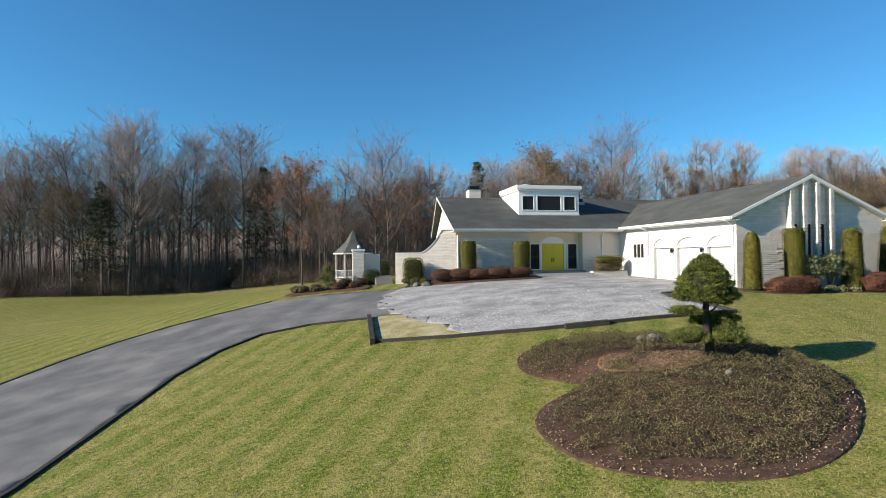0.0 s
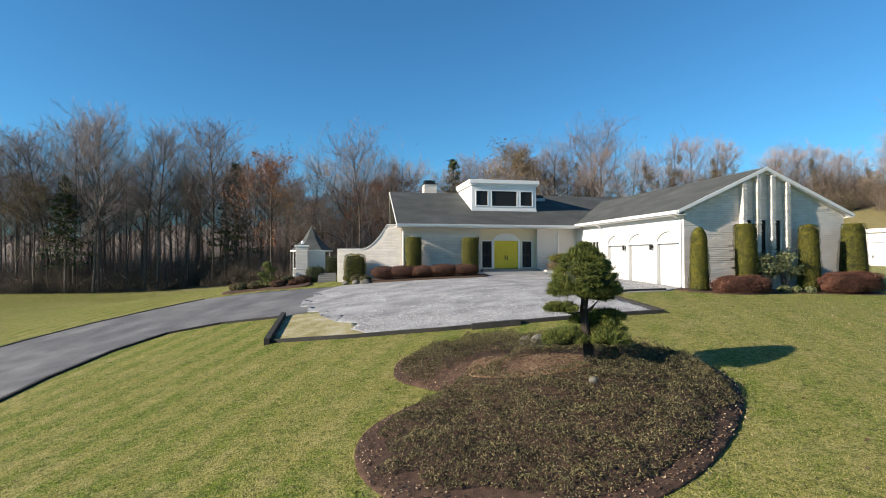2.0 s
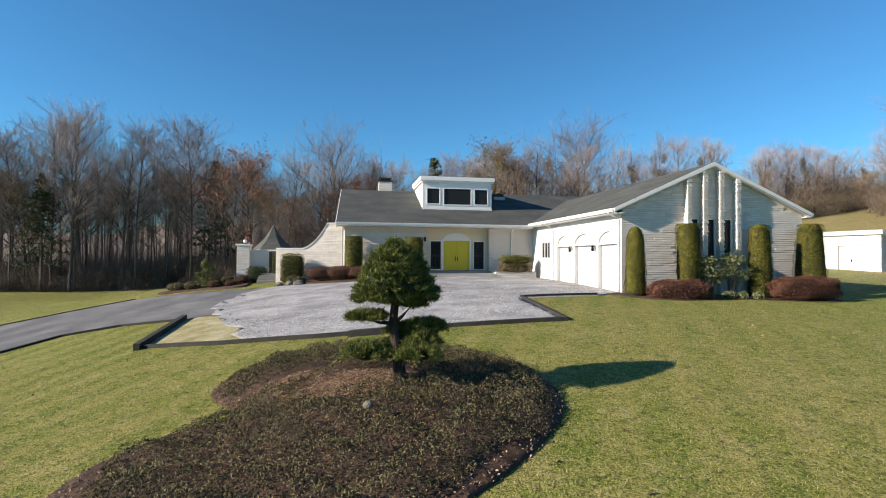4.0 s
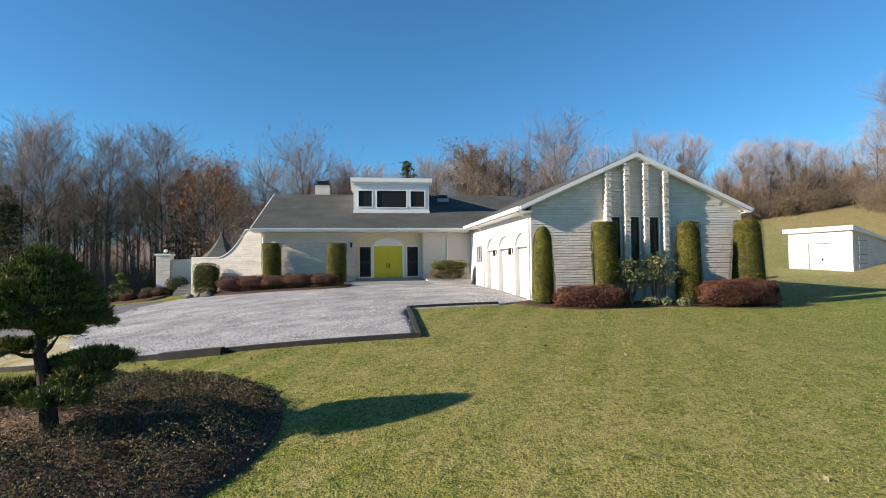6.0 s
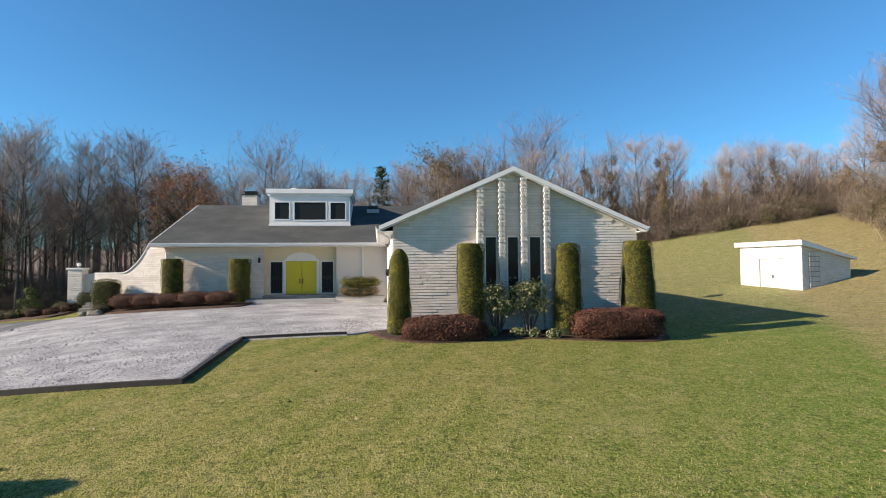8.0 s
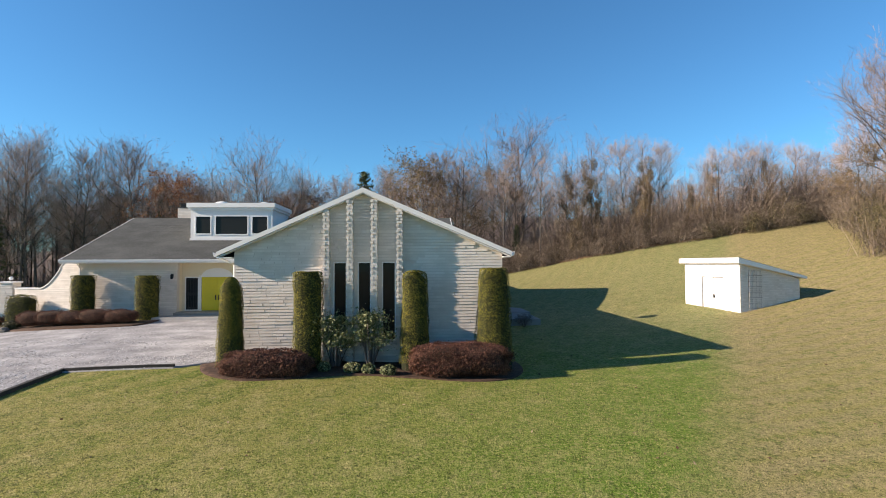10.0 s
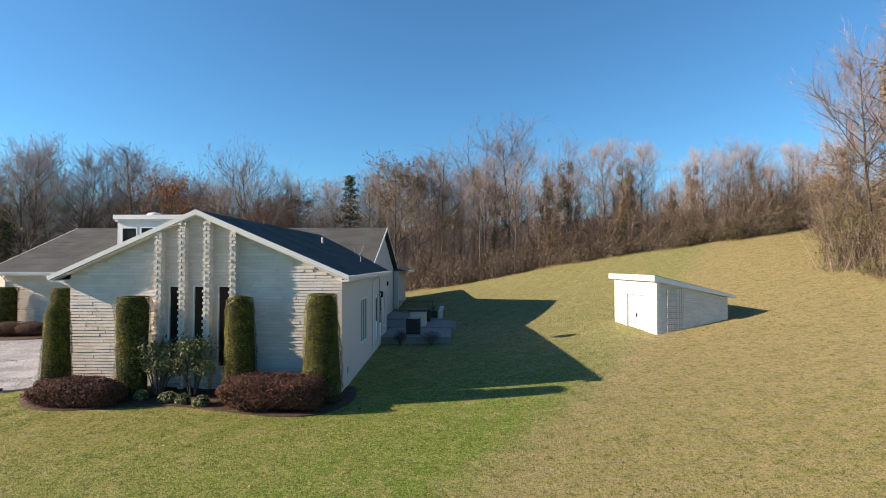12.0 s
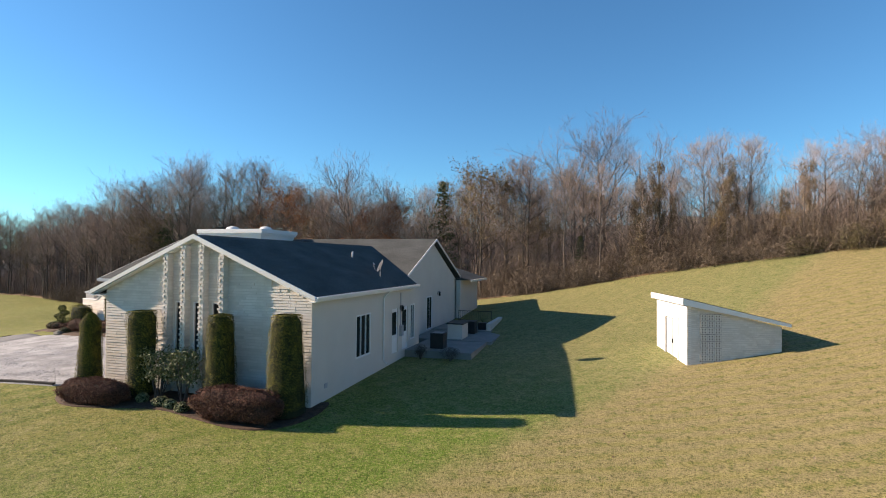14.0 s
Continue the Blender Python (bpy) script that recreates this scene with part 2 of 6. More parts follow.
def solid(name, bm, mat, label, category, group="", kind=""):
    """A thing that is one mesh; its origin stands at the middle of its foot."""
    lo = [min(v.co[i] for v in bm.verts) for i in range(3)]
    hi = [max(v.co[i] for v in bm.verts) for i in range(3)]
    o = Vector(((lo[0] + hi[0]) / 2, (lo[1] + hi[1]) / 2, lo[2]))
    bmesh.ops.translate(bm, verts=bm.verts, vec=-o)
    ob = part(name, bm, mat)
    ob.location = o
    ORIGIN[ob] = o
    return tagged(ob, label, category, group, kind)


def box(bm, x0, x1, y0, y1, z0, z1, m=None):
    vs = [bm.verts.new(m @ Vector(p) if m else p) for p in ((x0, y0, z0), (x1, y0, z0), (x1, y1, z0), (x0, y1, z0), (x0, y0, z1), (x1, y0, z1), (x1, y1, z1), (x0, y1, z1))]
    for f in ((3, 2, 1, 0), (4, 5, 6, 7), (0, 1, 5, 4), (1, 2, 6, 5), (2, 3, 7, 6), (3, 0, 4, 7)):
        bm.faces.new([vs[i] for i in f])
    return vs


def boxes(*rows, m=None):
    bm = bmesh.new()
    for r in rows:
        box(bm, *r, m=m)
    return bm


def bevelled(bm, width=0.01):
    bmesh.ops.bevel(bm, geom=bm.edges[:], offset=width, segments=2, affect="EDGES", profile=0.7)
    return bm


def prism(bm, outline, way, m=None):
    """A closed outline of 3D points, drawn out along way."""
    way = Vector(way)
    a = [bm.verts.new(m @ Vector(p) if m else p) for p in outline]
    b = [bm.verts.new(m @ (Vector(p) + way) if m else Vector(p) + way) for p in outline]
    bm.faces.new(a)
    bm.faces.new(b[::-1])
    for i in range(len(a)):
        bm.faces.new((a[i - 1], b[i - 1], b[i], a[i]))
    return bm


def mended(bm):
    bmesh.ops.recalc_face_normals(bm, faces=bm.faces[:])
    return bm


def tube(bm, points, radii, sides=6):
    """A tapering tube along points."""
    rings = []
    for i, p in enumerate(points):
        way = (points[min(i + 1, len(points) - 1)] - points[max(i - 1, 0)]).normalized()
        a = way.orthogonal().normalized()
        b = way.cross(a)
        rings.append([bm.verts.new(p + radii[i] * (math.cos(t) * a + math.sin(t) * b)) for t in (2 * math.pi * k / sides for k in range(sides))])
    for r, s in zip(rings, rings[1:]):
        for k in range(sides):
            bm.faces.new((r[k - 1], r[k], s[k], s[k - 1]))
    bm.faces.new(rings[0][::-1])
    bm.faces.new(rings[-1])
    return bm


# ---- terrain ----
SWELLS = ((-0.2, 0.1, 0.2, -0.2, 0.6, 0.7), (-0.2, -1.3, -0.8, -0.2, -0.8, -1.5), (1.3, -1.0, -0.3, 1.3, -0.5, 0.0), (-0.2, 0.2, 1.4, 0.4, -0.6, -0.4),
          (-1.8, -0.2, -1.0, -1.7, 0.3, -1.8), (-1.2, -0.1, -0.9, 0.4, 2.5, -0.7), (-0.4, 0.1, 0.8, 1.1, 0.6, -0.3), (-0.1, -0.1, 0.3, 1.2, 0.8, 0.1))


def ground_z(x, y):
    """The lie of the land: a slope with broad swells on it."""
    x, y = np.clip(x, -60, 110), np.clip(y, -40, 110)
    z = -3.167 + 0.07882 * x + 0.0264 * y
    for i, row in enumerate(SWELLS):
        for j, h in enumerate(row):
            z = z + h * np.exp(-((x + 40 - 20 * i) ** 2 + (y + 10 - 20 * j) ** 2) / 578)
    return z


def gz(x, y):
    return float(ground_z(x, y))


def spread(near, far, low, high, step, growth=1.12):
    """Grid lines, close together between near and far, ever wider out to low and high."""
    mid = list(np.arange(near, far + step / 2, step))
    left, right, s = [], [], step
    a, b = near, far
    while a > low or b < high:
        s *= growth
        a, b = a - s, b + s
        left.append(a), right.append(b)
    return np.array(left[::-1] + mid + right)


def sheet(xs, ys, lift=0.0):
    """A ground-following mesh over grid lines."""
    X, Y = np.meshgrid(xs, ys, indexing="ij")
    Z = ground_z(X, Y) + lift
    n, k = X.shape
    idx = np.arange(n * k).reshape(n, k)
    me = bpy.data.meshes.new("ground")
    me.from_pydata(np.stack([X, Y, Z], -1).reshape(-1, 3).tolist(), [], np.stack([idx[:-1, :-1], idx[1:, :-1], idx[1:, 1:], idx[:-1, 1:]], -1).reshape(-1, 4).tolist())
    me.polygons.foreach_set("use_smooth", [True] * len(me.polygons))
    return me


ground_mesh = sheet(spread(-14, 66, -900, 900, 0.7), spread(2, 70, -700, 1100, 0.7))
ground_mesh.materials.append(M_LAWN)
ground = tagged(new("ground", ground_mesh), "mown autumn lawn, green with straw-coloured dry patches", "lawn", kind="structure")


def inside(poly, x, y):
    c = False
    for i in range(len(poly)):
        (ax, ay), (bx, by) = poly[i - 1], poly[i]
        if (ay > y) != (by > y) and x < (bx - ax) * (y - ay) / (by - ay) + ax:
            c = not c
    return c


def within(poly, x, y):
    """The same for arrays of points."""
    c = np.zeros(len(x), bool)
    for i in range(len(poly)):
        (ax, ay), (bx, by) = poly[i - 1], poly[i]
        if ay != by:
            c ^= ((ay > y) != (by > y)) & (x < (bx - ax) * (y - ay) / (by - ay) + ax)
    return c


def rounded(poly, times=2):
    for _ in range(times):
        poly = [q for i in range(len(poly)) for q in ((0.75 * poly[i - 1][0] + 0.25 * poly[i][0], 0.75 * poly[i - 1][1] + 0.25 * poly[i][1]), (0.25 * poly[i - 1][0] + 0.75 * poly[i][0], 0.25 * poly[i - 1][1] + 0.75 * poly[i][1]))]
    return poly


def patch(poly, lift, step=0.5, rise=None):
    """A closed sheet over an outline in plan, following the ground, with a skirt down into it. rise(x, y): extra height."""
    bm = bmesh.new()
    pts = []
    for i in range(len(poly)):
        a, b = Vector(poly[i - 1]), Vector(poly[i])
        k = max(1, int((b - a).length / step))
        pts += [a.lerp(b, j / k) for j in range(k)]
    edge = [bm.verts.new((p.x, p.y, 0)) for p in pts]
    face = bm.faces.new(edge)
    bmesh.ops.triangulate(bm, faces=[face])
    x0, x1 = min(p.x for p in pts), max(p.x for p in pts)
    y0, y1 = min(p.y for p in pts), max(p.y for p in pts)
    for x in np.arange(math.ceil(x0 / step) * step, x1, step):
        bmesh.ops.bisect_plane(bm, geom=bm.verts[:] + bm.edges[:] + bm.faces[:], plane_co=(x, 0, 0), plane_no=(1, 0, 0))
    for y in np.arange(math.ceil(y0 / step) * step, y1, step):
        bmesh.ops.bisect_plane(bm, geom=bm.verts[:] + bm.edges[:] + bm.faces[:], plane_co=(0, y, 0), plane_no=(0, 1, 0))
    for f in bm.faces:
        if f.normal.z < 0:
            f.normal_flip()
    rim = [e for e in bm.edges if e.is_boundary]
    for v in bm.verts:
        v.co.z = gz(v.co.x, v.co.y) + lift + (rise(v.co.x, v.co.y) if rise else 0)
    out = bmesh.ops.extrude_edge_only(bm, edges=rim)
    for v in out["geom"]:
        if isinstance(v, bmesh.types.BMVert):
            v.co.z = gz(v.co.x, v.co.y) - 0.12
    for f in bm.faces:
        f.smooth = True
    return bm


def along(points, step=0.4):
    out = []
    for a, b in zip(points, points[1:]):
        a, b = Vector(a), Vector(b)
        k = max(1, int((b - a).length / step))
        out += [a.lerp(b, j / k) for j in range(k)]
    return out + [Vector(points[-1])]


def edging(points, width, height, step=0.5):
    """A board laid on edge along a line in plan."""
    bm = bmesh.new()
    last = None
    pts = along(points, step)
    for i, p in enumerate(pts):
        way = (pts[min(i + 1, len(pts) - 1)] - pts[max(i - 1, 0)]).normalized()
        n = Vector((-way.y, way.x)) * width / 2
        g = gz(p.x, p.y)
        ring = [bm.verts.new((p.x + s * n.x, p.y + s * n.y, g + h)) for s, h in ((-1, -0.15), (1, -0.15), (1, height), (-1, height))]
        if last:
            for k in range(4):
                bm.faces.new((last[k - 1], last[k], ring[k], ring[k - 1]))
        else:
            bm.faces.new(ring[::-1])
        last = ring
    bm.faces.new(last)
    return mended(bm)


# ---- drive, gravel court and beds ----
DRIVE_END = [(10.2, 36.2), (10.4, 31.0), (8.0, 28.6)]
DRIVE_LEFT = [(-22, 8), (-17, 20), (-12.8, 29.6), (-11.4, 32.6), (-9.6, 35.1), (-7.0, 37.4), (-3.9, 39.0), (-1.0, 40.2), (2.0, 39.6), (5.6, 37.6), (7.6, 36.4)]
DRIVE_RIGHT = [(-10, 2), (-6.4, 9), (-4.9, 15.3), (-4.6, 18.1), (-4.2, 20.7), (-3.5, 24.6), (-2.2, 27.6), (-0.4, 29.4), (2.2, 29.4), (5.3, 28.2)]
solid("driveway", patch(DRIVE_LEFT + DRIVE_END + DRIVE_RIGHT[::-1], 0.03, 0.8), M_ASPHALT, "worn grey asphalt driveway curving up to the court", "driveway", kind="structure")
COURT = [(6.0, 30.2), (6.9, 29.3), (6.5, 28.4), (7.6, 27.6), (7.2, 26.7), (8.3, 25.9), (7.9, 24.8), (8.9, 23.7), (8.5, 22.8), (9.2, 21.5), (12.0, 20.3), (14.0, 19.85), (20.3, 19.1), (20.5, 24.3), (24.4, 24.5), (26.15, 25.6), (26.15, 37.6), (12, 37.6), (11, 35.9), (8.2, 36.3), (7.6, 35.2), (6.6, 34.4), (7.2, 33.4), (6.1, 32.4), (6.7, 31.3)]
solid("gravel_court", patch(COURT, 0.05, 0.5), M_GRAVEL, "forecourt of raked pale grey gravel before the garages", "gravel", kind="structure")
VERGE = [(5.3, 23.3), (9.6, 21.2), (9.3, 22.4), (8.4, 24.9), (7.5, 27.4), (6.2, 28.2), (5.4, 28.1)]
solid("dry_verge", patch(VERGE, 0.035, 0.5), M_VERGE, "strip of bleached grass and grit inside the court edging", "dry grass", kind="structure")
solid("court_edging", edging([(5.2, 23.2), (8.4, 21.5), (11.7, 20.25), (13.7, 19.75), (17.6, 19.25), (20.4, 18.95), (20.6, 24.4), (24.4, 24.6)], 0.14, 0.14), M_TIMBER, "dark weathered timber edging round the gravel court", "edging", kind="structure")
solid("timber_sleeper", edging([(5.15, 22.9), (5.35, 28.2)], 0.22, 0.26), M_TIMBER, "dark old timber sleeper at the corner of the court", "timber")
solid("timber_sleeper", edging([(12.9, 19.8), (14.7, 19.45)], 0.28, 0.2), M_TIMBER, "short dark timber sleeper lying on the court edge", "timber")
solid("drive_edging", edging(DRIVE_RIGHT[1:], 0.14, 0.1), M_TIMBER, "black edging strip along the driveway", "edging", kind="structure")
solid("drive_edging", edging(DRIVE_LEFT[1:8], 0.12, 0.08), M_TIMBER, "black edging strip along the driveway", "edging", kind="structure")

BED = rounded([(9.5, 16.2), (9.9, 17.4), (11.4, 18.2), (13.3, 17.6), (15.5, 16.6), (16.85, 15.05), (17.3, 13.1), (17.1, 11.4), (16.2, 10.0), (14.8, 8.7), (13.2, 7.6), (11.5, 7.1), (9.9, 7.6), (8.7, 8.6), (8.1, 10.2), (8.3, 11.9), (9.3, 12.9), (10.7, 13.3), (10.0, 14.3), (9.5, 15.2)])


BED_RIM = np.array(BED)


def bed_rise(x, y):
    """The mound, which dies away towards the rim."""
    rim = min(math.sqrt(float(((BED_RIM - (x, y)) ** 2).sum(1).min())) / 1.1, 1.0)
    return (0.5 * math.exp(-((x - 13.5) ** 2 + (y - 12.2) ** 2) / 8.5) + 0.36 * math.exp(-((x - 12.2) ** 2 + (y - 15.2) ** 2) / 3.6)) * rim * (2 - rim)


solid("planting_bed", patch(BED, 0.03, 0.35, bed_rise), M_MULCH, "mounded mulch bed, heart-shaped, in the lawn", "garden bed", kind="structure")
FRONT_BED = rounded([(25.0, 25.6), (25.6, 23.7), (27.2, 22.6), (29.0, 22.9), (31.0, 23.6), (33.2, 23.1), (35.4, 22.6), (36.7, 23.1), (37.3, 24.6), (37.0, 26.6), (36.5, 26.2), (27, 26.2)])
solid("planting_bed", patch(FRONT_BED, 0.04, 0.4), M_MULCH, "brown mulch bed along the brick gable wall", "garden bed", kind="structure")
HOUSE_BED = rounded([(9.2, 38.4), (9.4, 36.4), (11.4, 35.3), (14.5, 34.6), (17.7, 34.3), (18.3, 35.2), (18.2, 37.9), (12, 38.2)], 1)
solid("planting_bed", patch(HOUSE_BED, 0.12, 0.5), M_MULCH, "raised mulch bed along the house front", "garden bed", kind="structure")
ISLAND_BED = rounded([(-0.6, 41.4), (2.0, 40.8), (5.4, 38.6), (6.4, 39.0), (6.0, 42.0), (3.0, 44.0), (0.5, 44.0)], 2)
solid("planting_bed", patch(ISLAND_BED, 0.1, 0.5), M_MULCH, "mulch bed with low shrubs beside the garden steps", "garden bed", kind="structure")

# ---- the house: a long main block, and a garage wing with a gable to the lawn ----
XL, XR = 12.6, 35.5          # ends of the main block
YF, YD, YB = 38.2, 38.5, 51.6  # front wall, door wall in the porch, back wall
EAVE, RIDGE_Y, RIDGE_Z = 3.5, 44.8, 6.65
GX0, GX1, GY = 26.2, 36.6, 25.55  # garage wing walls, gable wall
G_RIDGE_X, G_RIDGE_Z, G_EAVE = 31.15, 6.07, 3.6
LOW = -1.3
G_SLOPE = (G_RIDGE_Z - G_EAVE) / (G_RIDGE_X - GX0 + 0.55)
G_SLOPE_R = (G_RIDGE_Z - G_EAVE) / (GX1 + 0.3 - G_RIDGE_X)


def brick_part(parent, corners):
    o = ORIGIN[parent]
    me = bpy.data.meshes.new("brick")
    me.from_pydata([tuple(Vector(p) - o) for p in corners], [], [(4, 5, 6, 7), (0, 1, 5, 4), (1, 2, 6, 5), (2, 3, 7, 6), (3, 0, 4, 7)])
    me.materials.append(M_BRICK)
    ob = new("brick", me)
    ob.parent = parent
    return ob


def courses(bm, place, u0, u1, z0, z1, top, course=0.118, long=(0.3, 0.85), proud=(0.022, 0.036), keep=None, rnd=None, single=None, owner=None):
    """Brick courses on a wall. place(u, d, z): a point of the wall at u along it, d proud of it. top(u): where the wall ends."""
    rnd = rnd or random.Random(5)
    z = z0
    while z < z1 - 0.02:
        u = u0 - rnd.random() * 0.2
        h = course * rnd.uniform(0.88, 1.12)
        while u < u1:
            k = rnd.uniform(*long)
            a, b = max(u, u0), min(u + k - 0.006, u1)
            u += k
            if b - a < 0.03 or z + h > min(top(a), top(b)) or (keep and not (keep(a, z + h / 2) and keep(b, z + h / 2))):
                continue
            d = rnd.uniform(*proud)
            c = [place(s, e, w) for s, e, w in ((a, -0.01, z), (b, -0.01, z), (b, -0.01, z + h - 0.025), (a, -0.01, z + h - 0.025), (a, d, z), (b, d, z), (b, d * 0.7, z + h - 0.025), (a, d * 0.7, z + h - 0.025))]
            if single and single((a + b) / 2, z):
                brick_part(owner, c)
                continue
            vs = [bm.verts.new(p) for p in c]
            for f in ((4, 5, 6, 7), (0, 1, 5, 4), (1, 2, 6, 5), (2, 3, 7, 6), (3, 0, 4, 7)):
                bm.faces.new([vs[i] for i in f])
        z += h
    return bm


house = thing("house", 24, 40, gz(24, 40), "long white painted-brick ranch house with grey shingle roofs", "house")

# front wall of the main block, open at the porch
PX0, PX1 = 18.5, 22.95
part("wall_front", boxes((XL, PX0, YF, YF + 0.3, LOW, EAVE - 0.02), (PX1, GX0 - 0.003, YF, YF + 0.3, LOW, EAVE - 0.02), (PX0 + 0.002, PX1 - 0.002, YF + 0.004, YF + 0.28, 3.3, EAVE - 0.03)), M_WALL, house)
part("porch_wall", boxes((PX0 + 0.002, 19.6, YD + 0.34, YD + 0.6, LOW, EAVE), (21.75, PX1 - 0.002, YD + 0.34, YD + 0.6, LOW, EAVE), (19.6, 21.75, YD + 0.34, YD + 0.6, 2.42, EAVE),
                         (PX0 - 0.1, PX0 + 0.0, YF + 0.302, YD + 0.6, LOW, EAVE), (PX1, PX1 + 0.1, YF + 0.302, YD + 0.6, LOW, EAVE)), M_CREAM, house, "cream stuccoed porch wall")
part("porch_ceiling", boxes((PX0 + 0.003, PX1 - 0.003, YF + 0.282, YD + 0.34, 3.32, 3.42)), M_CREAM, house)
bm = bmesh.new()
prism(bm, [(XL, YF + 0.302, EAVE - 0.1), (XL, YF + 0.302, LOW), (XL + 1.1, YB, LOW), (XL + 1.1, YB, EAVE - 0.1), (XL + 0.5, RIDGE_Y, RIDGE_Z - 0.28)], (0.3, 0, 0))
part("wall_end", mended(bm), M_WALL, house)
bm = bmesh.new()
prism(bm, [(XR, YF + 0.35, EAVE - 0.1), (XR, YF + 0.35, LOW), (XR, YB, LOW), (XR, YB, EAVE - 0.1), (XR, RIDGE_Y, RIDGE_Z - 0.28)], (-0.3, 0, 0))
part("wall_end", mended(bm), M_WALL, house)
part("wall_back", boxes((XL + 1.1, XR, YB - 0.3, YB - 0.003, LOW, EAVE)), M_WALL, house)
# garage wing
DOORS = ((25.95, 28.0), (28.65, 31.0), (31.6, 33.6))
WIN_Y = (34.75, 36.25)
rows, y = [], GY
for a, b in DOORS:
    rows += [(GX0, GX0 + 0.3, y, a, LOW, EAVE)]
    y = b
rows += [(GX0, GX0 + 0.3, y, WIN_Y[0], LOW, EAVE), (GX0, GX0 + 0.3, *WIN_Y, LOW, 1.15), (GX0, GX0 + 0.3, *WIN_Y, 2.3, EAVE), (GX0, GX0 + 0.3, WIN_Y[1], YF + 0.3, LOW, EAVE)]
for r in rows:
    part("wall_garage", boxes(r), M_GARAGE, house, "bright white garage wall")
ARCH = 0.62
for a, b in DOORS:
    bm = bmesh.new()
    mid, half = (a + b) / 2, (b - a) / 2
    arc = [(GX0 + 0.001, mid + half * math.cos(t), 1.95 + ARCH * math.sin(t)) for t in (math.pi * k / 24 for k in range(25))]
    for p, q in zip(arc, arc[1:]):
        prism(bm, [p, q, (q[0], q[1], EAVE - 0.01), (p[0], p[1], EAVE - 0.01)], (0.298, 0, 0))
    bmesh.ops.remove_doubles(bm, verts=bm.verts, dist=0.0005)
    part("door_head", mended(bm), M_GARAGE, house, "white wall over the garage arch")


def g_top(x):
    return min(G_EAVE + G_SLOPE * (x - GX0 + 0.55), G_EAVE + G_SLOPE_R * (GX1 + 0.3 - x)) - 0.14


# gable wall with three tall slots of glass between four brick fins
SLOTS = ((29.98, 30.5), (30.92, 31.44), (31.86, 32.4))
edges = [GX0 + 0.002] + [v for s in SLOTS for v in s] + [GX1]
for i in range(0, len(edges), 2):
    a, b = edges[i], edges[i + 1]
    mid = [G_RIDGE_X] if a < G_RIDGE_X < b else []
    outline = [(a, GY, LOW), (b, GY, LOW), (b, GY, g_top(b))] + [(x, GY, g_top(x)) for x in mid] + [(a, GY, g_top(a))]
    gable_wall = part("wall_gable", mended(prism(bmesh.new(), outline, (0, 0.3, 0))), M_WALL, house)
for a, b in SLOTS:
    mid = [G_RIDGE_X] if a < G_RIDGE_X < b else []
    bm = prism(bmesh.new(), [(a, GY, 3.22), (b, GY, 3.22), (b, GY, g_top(b))] + [(x, GY, g_top(x)) for x in mid] + [(a, GY, g_top(a))], (0, 0.3, 0))
    part("window_head", mended(bm), M_WALL, house)
    part("window_apron", boxes((a, b, GY, GY + 0.3, LOW, 0.15)), M_WALL, house)
WINDOWS_R = ((29.5, 31.15, 0.42, 2.45), (36.95, 37.7, 0.3, 2.4), (43.4, 44.6, 0.0, 2.4))
DOORS_R = ((34.0, 34.9, -0.1, 2.35), (35.55, 36.5, -0.1, 2.35), (39.3, 40.8, -0.1, 2.45))
holes = sorted(WINDOWS_R[:1] + DOORS_R[:2] + WINDOWS_R[1:2])
rows, y = [], GY + 0.3
for a, b, c, d in holes:
    rows += [(GX1 - 0.3, GX1, y, a, LOW, G_EAVE), (GX1 - 0.3, GX1, a, b, LOW, c), (GX1 - 0.3, GX1, a, b, d, G_EAVE)]
    y = b
rows += [(GX1 - 0.3, GX1, y, YF + 0.35, LOW, G_EAVE)]
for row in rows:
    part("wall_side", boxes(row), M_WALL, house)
part("floor_slab", boxes((XL + 1.4, XR - 0.3, YD + 0.6, YB - 0.3, -0.2, 0.28), (GX0 + 0.3, GX1 - 0.3, GY + 0.3, YD + 0.5, -0.6, -0.5)), M_SLAB, house)
# added slabs behind the windows, painted as dark as unlit rooms
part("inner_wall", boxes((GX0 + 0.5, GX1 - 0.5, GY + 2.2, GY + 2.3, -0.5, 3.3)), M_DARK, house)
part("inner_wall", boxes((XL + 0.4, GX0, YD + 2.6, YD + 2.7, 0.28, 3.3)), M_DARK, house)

# roofs: thick slabs, with fascias and gutters
T = 0.16


def slab(bm, corners, thick=T):
    return prism(bm, corners, (0, 0, -thick))


Y_EAVE = YF - 1.05
SLOPE = (RIDGE_Z - EAVE) / (RIDGE_Y - Y_EAVE)


def roof_z(y):
    return EAVE + SLOPE * (y - Y_EAVE)


def shingled(bm, corners, u, v, rows, thick=0.006, seed=3):
    """Shingle courses laid over a slope: corners run eave-left, eave-right, ridge-right, ridge-left."""
    a, b, c, d = (Vector(p) for p in corners)
    n = (b - a).cross(d - a).normalized()
    for i in range(rows):
        f, g = i / rows, (i + 1) / rows
        p, q, r, s = a.lerp(d, f), b.lerp(c, f), b.lerp(c, g), a.lerp(d, g)
        vs = [bm.verts.new(w) for w in (p + n * thick, q + n * thick, r + n * 0.002, s + n * 0.002, p, q)]
        bm.faces.new(vs[:4])
        bm.faces.new((vs[4], vs[5], vs[1], vs[0]))
    return bm


